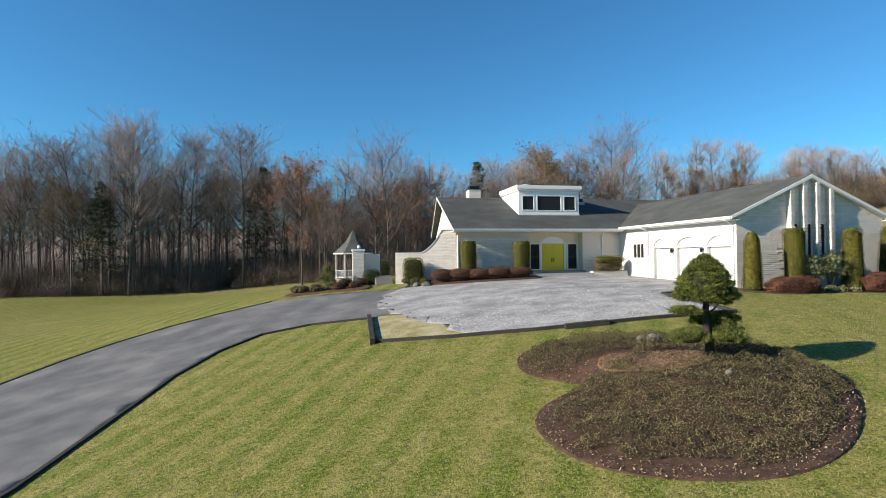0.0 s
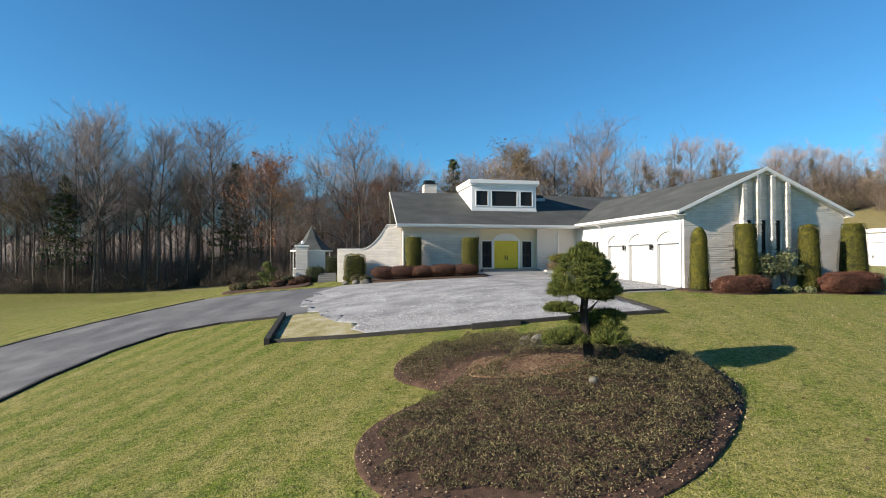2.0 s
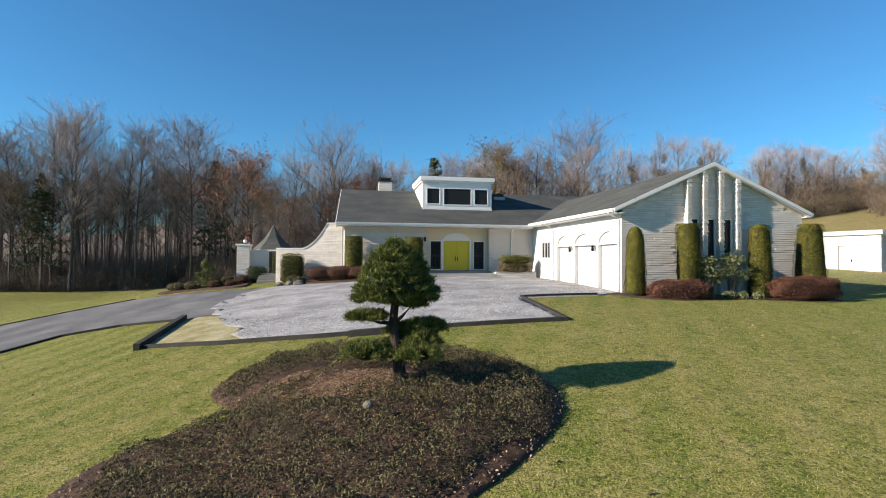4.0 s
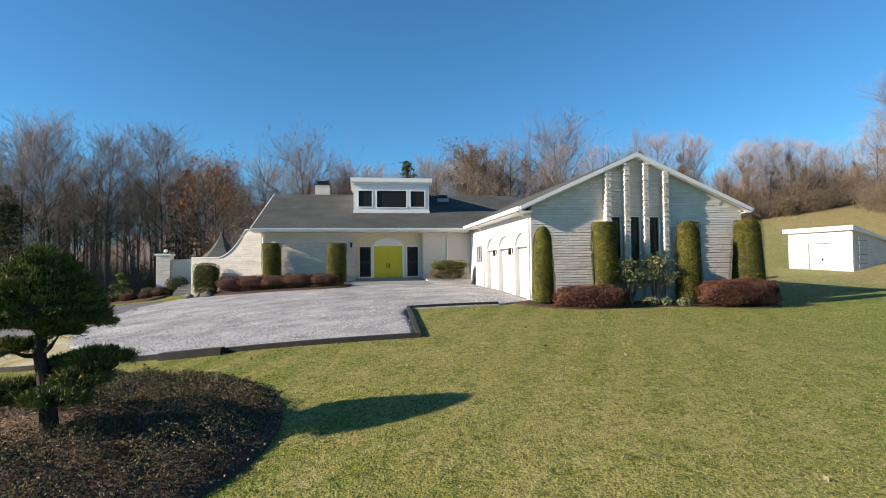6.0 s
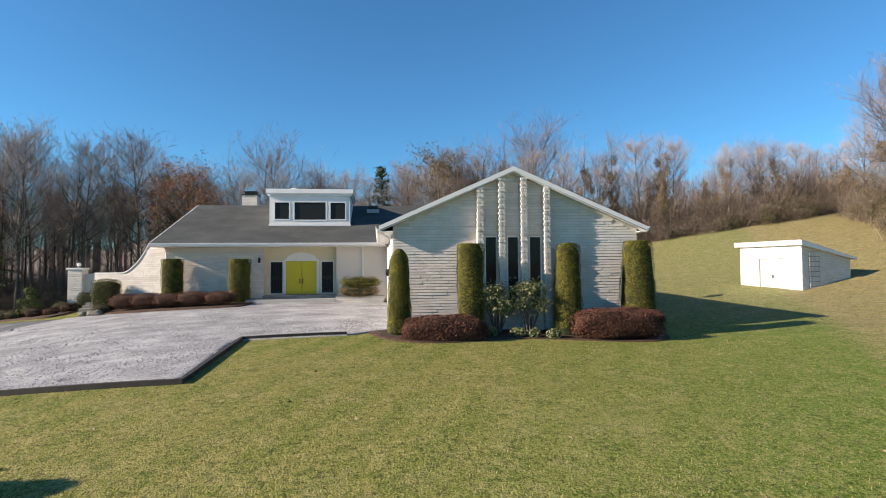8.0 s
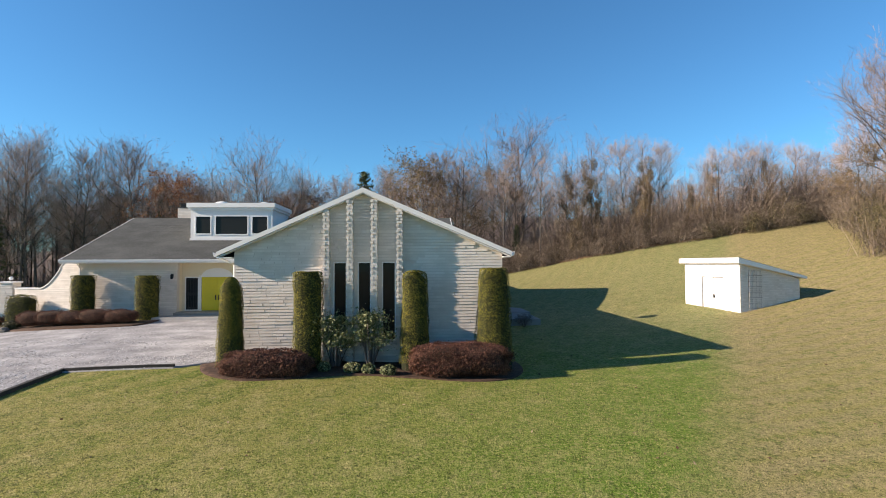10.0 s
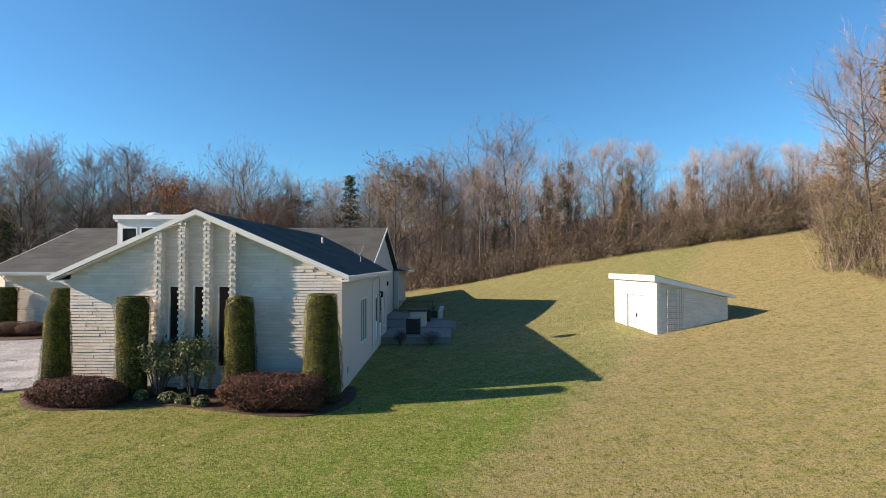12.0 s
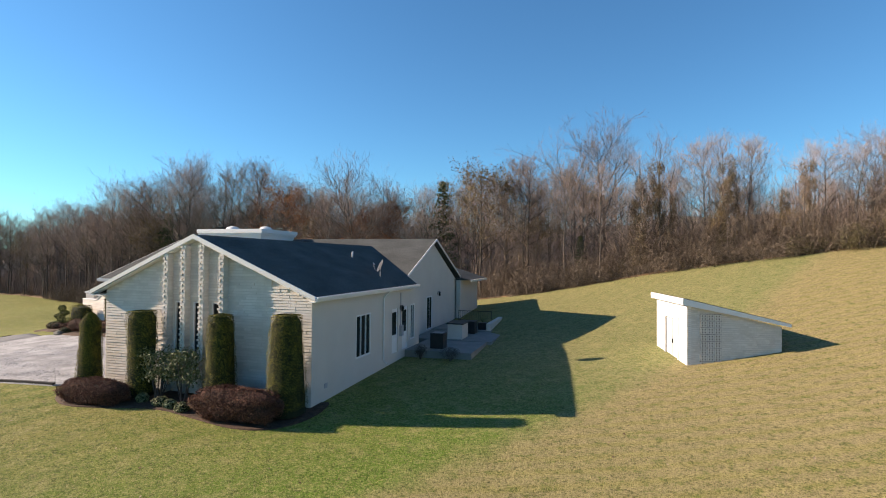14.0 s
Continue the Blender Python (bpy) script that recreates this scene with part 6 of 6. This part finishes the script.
def forked(r, way, wide):
    """A side shoot's way off its parent's."""
    out = way.cross(Vector((r.gauss(0, 1), r.gauss(0, 1), r.gauss(0, 1)))).normalized()
    return (way + out * wide + Vector((0, 0, 0.1))).normalized()


def sliver(r, verts, faces, a, b, width):
    side = (b - a).cross(Vector((r.gauss(0, 1), r.gauss(0, 1), r.gauss(0, 1)))).normalized() * width
    n = len(verts)
    verts.extend((a - side, a + side, b))
    faces.append((n, n + 1, n + 2))


def boughs(r, wood, wf, tv, tf, ends, line, thick, counts, reach):
    """Branches, twigs and twiglets along one limb, each turning upward."""
    for j in range(counts[0]):
        p, d = at_share(line, 0.18 + 0.82 * (j + r.random()) / counts[0])
        s = reach * r.uniform(0.3, 0.62)
        branch = grown(r, p, forked(r, d, r.uniform(0.5, 1.05)), s, 0.14, 0.05, 3)
        if counts[0] > 7:
            limb(wood, wf, branch, [thick * 0.5, thick * 0.36, thick * 0.22, 0.0003], 3)
        else:
            sliver(r, wood, wf, branch[0], branch[2], thick * 0.5)
            sliver(r, wood, wf, branch[1], branch[3], thick * 0.3)
        for k in range(counts[1]):
            q, e = at_share(branch, 0.15 + 0.85 * (k + r.random()) / counts[1])
            w = s * r.uniform(0.32, 0.62) + 0.012
            twig = grown(r, q, forked(r, e, r.uniform(0.35, 0.8)), w, 0.18, 0.06, 2)
            sliver(r, tv, tf, twig[0], twig[1], 0.0006)
            sliver(r, tv, tf, twig[1] - (twig[1] - twig[0]) * 0.1, twig[2], 0.0006)
            ends.append(twig[2])
            for _ in range(counts[2]):
                u, g = at_share(twig, r.uniform(0.2, 1))
                tip = u + forked(r, g, r.uniform(0.3, 0.8)) * (w * r.uniform(0.35, 0.7) + 0.006)
                sliver(r, tv, tf, u, tip, 0.00045)
                ends.append(tip)


def tree_meshes(seed, counts=(8, 5, 3), spread_=0.3, bole=0.3, leafy=0, vine=0):
    """A bare tree one metre high, to be scaled: its wood, its fine twigs, and leaves or hanging vine."""
    r = random.Random(seed)
    wood, wf, tv, tf, ends = [], [], [], [], []
    trunk = grown(r, Vector((0, 0, -0.03)), Vector((r.uniform(-0.06, 0.06), r.uniform(-0.06, 0.06), 1)), 0.93, 0.03, 0.02, 9)
    limb(wood, wf, trunk, [0.0085 * (1 - 0.9 * (i / 9) ** 0.8) + 0.0007 for i in range(10)], 7)
    limbs = r.randint(16, 20)
    for k in range(limbs):
        f = bole + (0.97 - bole) * ((k + r.random()) / limbs) ** 0.85
        root, up = at_share(trunk, f)
        g = (f - bole) / (1 - bole)
        reach = 1.12 * spread_ * (0.25 + 0.95 * (1 - g) ** 0.7 * min(1, 0.55 + 1.6 * g)) * r.uniform(0.6, 1.0)
        a = 2.4 * k + r.uniform(-0.5, 0.5)
        steep = r.uniform(0.3, 0.9) + 0.7 * g
        line = grown(r, root, Vector((math.cos(a), math.sin(a), steep)), reach, 0.1, 0.07, 4)
        top = max(p.z for p in line)
        if top > 0.97:
            line = [root + (p - root) * max(0.2, (0.97 - root.z) / (top - root.z)) for p in line]
        thick = 0.0046 * (1.12 - 0.8 * f)
        limb(wood, wf, line, [thick, thick * 0.8, thick * 0.6, thick * 0.4, 0.0004], 4 if counts[0] > 7 else 3)
        boughs(r, wood, wf, tv, tf, ends, line, thick, counts, reach)
    boughs(r, wood, wf, tv, tf, ends, trunk[7:], 0.002, counts, 0.16)
    out = []
    for name, v, f, mat in (("trunk", wood, wf, M_BARK), ("crown", tv, tf, M_TWIG)):
        me = bpy.data.meshes.new(name)
        me.from_pydata([tuple(p) for p in v], [], f)
        me.materials.append(mat)
        out.append(me)
    rng = np.random.default_rng(seed)
    for mat in (M_RUST, M_TANLEAF) if leafy else ():
        p = np.array([tuple(r.choice(ends)) for _ in range(leafy)]) + rng.normal(size=(leafy, 3)) * 0.01
        v, f = leaves(p, np.tile([0, 0, 1.0], (leafy, 1)), 0.0058, rng, 1.5, 0.6)
        me = bpy.data.meshes.new("dry_leaves")
        me.from_pydata(v.tolist(), [], f.tolist())
        me.materials.append(mat)
        out.append(me)
    if vine:
        # vine that has climbed the stem and hangs from the limbs in curtains
        q = rng.random(vine)
        lump = rng.integers(0, 14, vine)
        centre = np.array([tuple(at_share(trunk, 0.22 + 0.62 * (k % 7) / 6)[0]) for k in range(14)]) + rng.normal(size=(14, 3)) * np.array([0.035, 0.035, 0.02])
        size = rng.uniform(0.035, 0.075, 14)
        d = rng.normal(size=(vine, 3))
        d /= np.linalg.norm(d, axis=1)[:, None]
        p = centre[lump] + d * size[lump][:, None] * np.array([0.85, 0.85, 1.35]) * (q[:, None] ** 0.4)
        v, f = leaves(p, d, 0.007, rng, 1.2, 0.35)
        me = bpy.data.meshes.new("hanging_vine")
        me.from_pydata(v.tolist(), [], f.tolist())
        me.materials.append(M_VINE)
        out.append(me)
    return out


def bush_arrays(seed):
    """A leafless thicket bush one metre high: many stems from one root, each with shoots."""
    r = random.Random(seed)
    tv, tf, ends = [], [], []
    for k in range(13):
        a = 2.4 * k + r.uniform(-0.4, 0.4)
        stem = grown(r, Vector((0.12 * math.cos(a), 0.12 * math.sin(a), -0.05)), Vector((math.cos(a) * r.uniform(0.1, 0.8), math.sin(a) * r.uniform(0.1, 0.8), 1)), r.uniform(0.7, 1.05), 0.2, -0.03, 4)
        for p, q, w in zip(stem, stem[1:], (0.011, 0.009, 0.007, 0.005)):
            sliver(r, tv, tf, p, q, w)
        for j in range(9):
            p, d = at_share(stem, 0.15 + 0.85 * (j + r.random()) / 9)
            shoot = grown(r, p, forked(r, d, r.uniform(0.5, 1.1)), r.uniform(0.2, 0.45), 0.3, -0.08, 2)
            sliver(r, tv, tf, shoot[0], shoot[1], 0.005)
            sliver(r, tv, tf, shoot[1], shoot[2], 0.004)
            for _ in range(5):
                u, g = at_share(shoot, r.random())
                sliver(r, tv, tf, u, u + forked(r, g, r.uniform(0.4, 1.1)) * r.uniform(0.08, 0.22), 0.0034)
    return np.array([tuple(p) for p in tv]), np.array(tf)


def fir_meshes(seed):
    r = random.Random(seed)
    rng = np.random.default_rng(seed)
    wood, wf, pts = [], [], []
    limb(wood, wf, [Vector((0, 0, -0.03)), Vector((0, 0, 0.5)), Vector((0, 0, 1))], [0.014, 0.008, 0.001], 6)
    for k in range(70):
        f = 0.22 + 0.77 * k / 70
        a = 2.4 * k
        reach = (1 - f) * 0.26 * r.uniform(0.5, 1.2) + 0.015
        tip = Vector((math.cos(a) * reach, math.sin(a) * reach, f + reach * r.uniform(-0.25, 0.25)))
        limb(wood, wf, [Vector((0, 0, f)), tip], [0.003, 0.0006], 3)
        for _ in range(34):
            g = r.random() ** 0.6
            pts.append(Vector((0, 0, f)).lerp(tip, g) + Vector((r.gauss(0, 0.014), r.gauss(0, 0.014), r.gauss(0, 0.008))))
    out = []
    v, f = leaves(np.array([tuple(p) for p in pts]), np.tile([0, 0, 1.0], (len(pts), 1)), 0.014, rng, 0.7, 0.4)
    for name, vv, ff, mat in (("trunk", [tuple(p) for p in wood], wf, M_BARK), ("crown", v.tolist(), f.tolist(), M_FIR)):
        me = bpy.data.meshes.new(name)
        me.from_pydata(vv, [], ff)
        me.materials.append(mat)
        out.append(me)
    return out


TALL = [tree_meshes(s, (10, 7, 5), w, b) for s, w, b in ((31, 0.34, 0.3), (32, 0.30, 0.36), (33, 0.40, 0.27), (34, 0.28, 0.36), (35, 0.36, 0.3), (36, 0.46, 0.22))]
KINDS = [tree_meshes(s, (7, 6, 4), w, b) for s, w, b in ((1, 0.30, 0.32), (2, 0.26, 0.38), (3, 0.36, 0.27), (4, 0.25, 0.4), (5, 0.33, 0.32), (6, 0.42, 0.24))]
LEAFY = [tree_meshes(s, (6, 4, 3), w, b, 5200) for s, w, b in ((11, 0.36, 0.3), (12, 0.42, 0.22))]
VINY = [tree_meshes(s, (7, 5, 3), w, b, 0, 5200) for s, w, b in ((41, 0.32, 0.3), (42, 0.38, 0.26))]
BUSHES = [bush_arrays(s) for s in range(51, 56)]
FIRS = [fir_meshes(21), fir_meshes(22)]
BARE_LABEL = "bare grey-brown deciduous tree at the wood's edge"


def plant(meshes, x, y, h, wide, turn, label, name="bare_tree", category="tree"):
    ob = new(name)
    ob.location, ob.rotation_euler, ob.scale = (x, y, gz(x, y)), (0, 0, turn), (h * wide, h * wide, h)
    tagged(ob, label, category, "woodland trees")
    for me in meshes:
        p = new(me.name.split(".")[0], me)
        p.parent = ob
    return ob


EDGE = [(-170, 108), (-95, 106), (-62, 96), (-44, 89), (-30, 89), (-14, 91), (-4, 88), (6, 82), (16, 79), (25, 76), (33, 71), (41, 67), (47, 65.5), (53, 63), (58, 60.5), (63, 58), (68, 56), (74, 57), (84, 60), (100, 62)]


def edge_y(x):
    return float(np.interp(x, [p[0] for p in EDGE], [p[1] for p in EDGE]))


def crown_top(x):
    """How high the wood stands, by its place along the edge."""
    return float(np.interp(x, (-150, -40, -27, -10, 0, 12, 25, 37, 48, 58, 68, 76, 100), (18, 21.5, 24.5, 22.5, 18, 17.5, 17.5, 19.5, 21, 18, 16.5, 17.5, 18)))


rnd = random.Random(77)
# the tallest ones, which make the skyline
for i, (x, y, top, w, k) in enumerate(((-27.3, 88.5, 24.4, 0.9, 1), (-11, 90, 22.8, 1.0, 0), (-19, 90, 22.6, 0.9, 3), (-35, 93, 21.0, 1.0, 4), (-44, 93, 18.5, 1.1, 2), (11.9, 80.8, 18.2, 1.2, 5), (4, 84, 16.6, 1.0, 0),
                                       (23.3, 88.6, 17.8, 1.0, 4), (30.5, 84, 17.6, 1.0, 1), (37.6, 80.4, 20.0, 0.95, 3), (48.2, 78, 20.9, 1.3, 5), (58.1, 66, 18.3, 0.9, 0), (61.5, 65, 17.6, 0.9, 3), (67.1, 61.8, 15.6, 1.2, 2), (72.4, 63, 16.6, 1.2, 5), (79, 66, 17.4, 1.1, 4), (16, 83, 16.6, 0.9, 1))):
    plant(TALL[k], x, y, top - gz(x, y), w, rnd.random() * 6.28, "tall " + BARE_LABEL)
for i, (x, y, top, w, k) in enumerate(((-1.2, 82.6, 16.4, 1.0, 0), (13.5, 83.0, 12.6, 1.35, 1), (18.0, 82.5, 13.2, 1.3, 1), (9, 86, 12, 1.2, 0), (40.5, 69, 9.5, 1.3, 1), (58.5, 62, 9.8, 1.2, 0), (63.5, 59.5, 9.6, 1.2, 1))):
    plant([LEAFY[k][0], LEAFY[k][1], LEAFY[k][2 if i < 4 else 3]], x, y, top - gz(x, y), w, rnd.random() * 6.28, "oak that still holds its rust-brown leaves" if i < 4 else "tree that still holds dull tan leaves", "oak_tree")
for i, (x, y, top, k) in enumerate(((-31, 88.5, 13.5, 0), (26.0, 80, 16.5, 1), (-8, 93, 17.0, 1), (45.5, 68.5, 8, 0))):
    plant(FIRS[k], x, y, top - gz(x, y), 1.1, rnd.random() * 6.28, "dark evergreen standing among the bare trees", "evergreen_tree")
# the body of the wood, row behind row
for row, (back, gap, n) in enumerate(((1.5, 0, 66), (5, 0, 62), (10, 0, 54), (16, 0, 46), (24, 0, 34))):
    for k in range(n):
        x = -125 + 220 * (k + rnd.random()) / n
        y = edge_y(x) + back + rnd.uniform(-1.8, 2.2)
        h = (crown_top(x) - gz(x, y)) * rnd.uniform(0.6, 0.97)
        kind = rnd.choice(KINDS) if rnd.random() < 0.95 else [LEAFY[0][0], LEAFY[0][1], LEAFY[0][3]]
        if 50 < x < 84 and row < 2 and rnd.random() < 0.6:
            kind = rnd.choice(VINY)
        plant(kind, x, y, h, rnd.uniform(0.8, 1.15), rnd.random() * 6.28, BARE_LABEL)
# trees on the boundary of the high field
for x, y, top, w, k in ((70.5, 44, 19.5, 1.0, 2), (69.5, 39.5, 20.5, 1.1, 0), (76, 48, 19.0, 1.0, 5), (78, 44, 22.0, 1.0, 4), (74.5, 52, 16.0, 1.0, 2), (78, 38, 22.5, 1.1, 3), (78, 34, 22.0, 1.1, 1), (77, 50, 20, 1.0, 0)):
    plant(VINY[k % 2] if k % 3 == 0 else TALL[k], x, y, top - gz(x, y), w, rnd.random() * 6.28, "bare vine-hung tree on the field boundary")
    if k in (2, 4):
        plant([LEAFY[1][0], LEAFY[1][1], LEAFY[1][3]], x - 0.8, y + 1, (top - gz(x, y)) * 0.5, 1.3, rnd.random() * 6.28, "young tree that still holds dull tan leaves", "oak_tree")


def merged(name, parts, mat, label, category):
    vs, fs, at = [], [], 0
    for v, f in parts:
        vs.append(v), fs.append(f + at)
        at += len(v)
    v, f = np.concatenate(vs), np.concatenate(fs)
    me = bpy.data.meshes.new(name)
    me.from_pydata(v.tolist(), [], f.tolist())
    me.materials.append(mat)
    return tagged(new(name, me), label, category, kind="stuff")


# thicket along the edge: sprays of thin stems, and dull leaves low down
rng = np.random.default_rng(123)


def sprays(xs, ys, heights, per, width=0.02):
    n = len(xs)
    base = np.stack([xs, ys, ground_z(xs, ys) - 0.1], 1).repeat(per, 0) + np.concatenate([rng.normal(size=(n * per, 2)) * 0.45, np.zeros((n * per, 1))], 1)
    up = rng.normal(size=(n * per, 3)) * np.array([0.3, 0.3, 0.0]) + np.array([0, 0, 1.0])
    tip = base + up * (heights.repeat(per) * rng.uniform(0.5, 1.1, n * per))[:, None]
    side = rng.normal(size=(n * per, 3)) * width
    v = np.stack([base - side, base + side, tip], 1).reshape(-1, 3)
    return v, np.arange(3 * n * per).reshape(-1, 3)


xs = np.concatenate([rng.uniform(-130, 95, 900), rng.uniform(20, 80, 300), rng.uniform(-70, 20, 700)])
ys = np.array([edge_y(x) for x in xs]) + rng.uniform(-0.5, 13, len(xs)) 
hs = rng.uniform(1.0, 3.2, len(xs)) * (1 + 0.13 * np.maximum(ys - np.interp(xs, [p[0] for p in EDGE], [p[1] for p in EDGE]), 0))
bx, by = rng.uniform(63, 80, 260), rng.uniform(33, 54, 260)
keep = bx > 64.6 + 0.62 * np.maximum(by - 39.6, 0)
xs, ys, hs = np.concatenate([xs, bx[keep]]), np.concatenate([ys, by[keep]]), np.concatenate([hs, rng.uniform(1.5, 4.5, keep.sum())])
clumps = []
for k in range(440):
    x = rng.uniform(-80, 20) if k < 200 else rng.uniform(18, 88)
    y = edge_y(x) + rng.uniform(-0.8, 5.5)
    if k >= 400:
        y = rng.uniform(34, 52)
        x = 65.2 + 0.62 * max(y - 39.6, 0) + rng.uniform(0, 7)
    h = rng.uniform(1.6, 5.2) * (0.8 if y < edge_y(x) + 1 else 1.1)
    v, f = BUSHES[k % 5]
    t = rng.random() * 6.28
    turn = np.array([[math.cos(t), -math.sin(t), 0], [math.sin(t), math.cos(t), 0], [0, 0, 1]])
    clumps.append((v @ turn.T * np.array([h * 0.8, h * 0.8, h]) + np.array([x, y, gz(x, y)]), f))
merged("thicket", clumps + [sprays(xs, ys, hs * 0.8, 42, 0.01)], M_BRUSH, "tangled brown thicket along the wood's edge", "undergrowth")
pick = rng.random(len(xs)) < 0.8
lx, ly, lh = xs[pick].repeat(70), ys[pick].repeat(70), hs[pick].repeat(70)
p = np.stack([lx + rng.normal(size=len(lx)) * 0.8, ly + rng.normal(size=len(lx)) * 0.8, ground_z(lx, ly) + lh * rng.random(len(lx)) * 0.8], 1)
v, f = leaves(p, np.tile([0, 0, 1.0], (len(p), 1)), 0.06, rng, 1.5, 0.6)
merged("thicket_leaves", [(v, f)], M_TANLEAF, "dull tan leaves hanging in the thicket", "undergrowth")
# mounds of fine brush and bramble that hide the foot of the wood
mounds = {0: [], 1: []}
for k in range(260):
    x = rng.uniform(-75, 18) if k < 100 else rng.uniform(18, 84)
    y = edge_y(x) + rng.uniform(-1.2, 3.5)
    if k >= 225:
        y = rng.uniform(35, 50)
        x = 65.4 + 0.62 * max(y - 39.6, 0) + rng.uniform(0, 3.5)
    rx, rz = rng.uniform(1.0, 2.6), rng.uniform(0.7, 2.1)
    n = int(650 * rx)
    d = rng.normal(size=(n, 3))
    d = d / np.linalg.norm(d, axis=1)[:, None] * (rng.random((n, 1)) ** 0.4)
    q = d * np.array([rx, rx * 0.7, rz]) * (1 + 0.25 * np.sin(3 * d[:, :1] + k)) + np.array([x, y, gz(x, y) + rz * 0.55])
    mounds[1 if k >= 100 and (k >= 225 or k % 5 == 0) else 0].append(leaves(q, d, 0.15, rng, 1.2, 0.09))
merged("bramble", mounds[0], M_BRUSH, "low mounds of brown brush at the foot of the wood", "undergrowth")
merged("green_bramble", mounds[1], M_JUNIPER, "mounds of olive-green bramble at the foot of the wood", "undergrowth")
# the depth of the wood behind, all stems and twigs
deep = []
for k in range(420):
    x = rng.uniform(-130, 115)
    y = edge_y(x) + rng.uniform(18, 60)
    h = (crown_top(x) - gz(x, y)) * rng.uniform(0.7, 1.0)
    z0 = gz(x, y)
    n = 380
    f = rng.random(n) ** 0.7
    base = np.stack([np.full(n, x), np.full(n, y), z0 + h * (0.06 + 0.84 * f)], 1) + rng.normal(size=(n, 3)) * np.array([0.1, 0.1, 0.05]) * h * 0.5
    way = rng.normal(size=(n, 3)) * np.array([0.5, 0.5, 0.3]) + np.array([0, 0, 0.9])
    side = rng.normal(size=(n, 3)) * 0.013
    tips = base + way * h * 0.1
    deep.append((np.stack([base - side, base + side, tips], 1).reshape(-1, 3), np.arange(3 * n).reshape(-1, 3)))
    deep.append((np.array([(x - 0.2, y, z0), (x + 0.2, y, z0), (x + rng.normal() * 0.5, y, z0 + h), (x, y - 0.2, z0), (x, y + 0.2, z0), (x + 0.1, y, z0 + h * 0.95)]), np.array([(0, 1, 2), (3, 4, 5)])))
merged("far_woods", deep, M_TWIG, "bare woodland receding behind the first trees", "woods")
sx = rng.uniform(-150, 130, 2600)
sy = np.array([edge_y(x) for x in sx]) + rng.uniform(2, 40, 2600)
merged("saplings", [sprays(sx, sy, rng.uniform(3, 10, 2600), 42, 0.014)], M_TWIG, "dense brown saplings deep in the wood", "undergrowth")
LITTER = EDGE + [(260, 90), (260, 320), (-260, 320), (-260, 130)]
solid("woodland_floor", patch(LITTER, 0.1, 7.0), M_LITTER, "brown leaf litter under the wood", "leaf litter", kind="structure")

# the far rise of the land, wooded, seen between the stems
bm = bmesh.new()
last = None
for k in range(121):
    x = -420 + 8 * k
    y = 175 + 20 * math.sin(k * 0.21)
    top = gz(x, y) + 13 + 2.5 * noise.noise(Vector((k * 0.35, 0, 0))) + 1.6 * noise.noise(Vector((k * 1.7, 3, 0)))
    ring = [bm.verts.new((x, y, gz(x, y) - 2)), bm.verts.new((x, y + 3, top)), bm.verts.new((x, y + 60, top - 1)), bm.verts.new((x, y + 60, gz(x, y) - 2))]
    if last:
        for j in range(3):
            bm.faces.new((last[j], ring[j], ring[j + 1], last[j + 1]))
    last = ring
M_FAR = material("far_woods_haze", ((0.16, 0.138, 0.128), (0.23, 0.2, 0.186), (0.31, 0.278, 0.26)), 0.5, 0.95, 0, 3, stretch=(1, 1, 0.15))
solid("backdrop", mended(bm), M_FAR, "distant grey-brown wooded rise behind the trees", "distant woods", kind="structure")
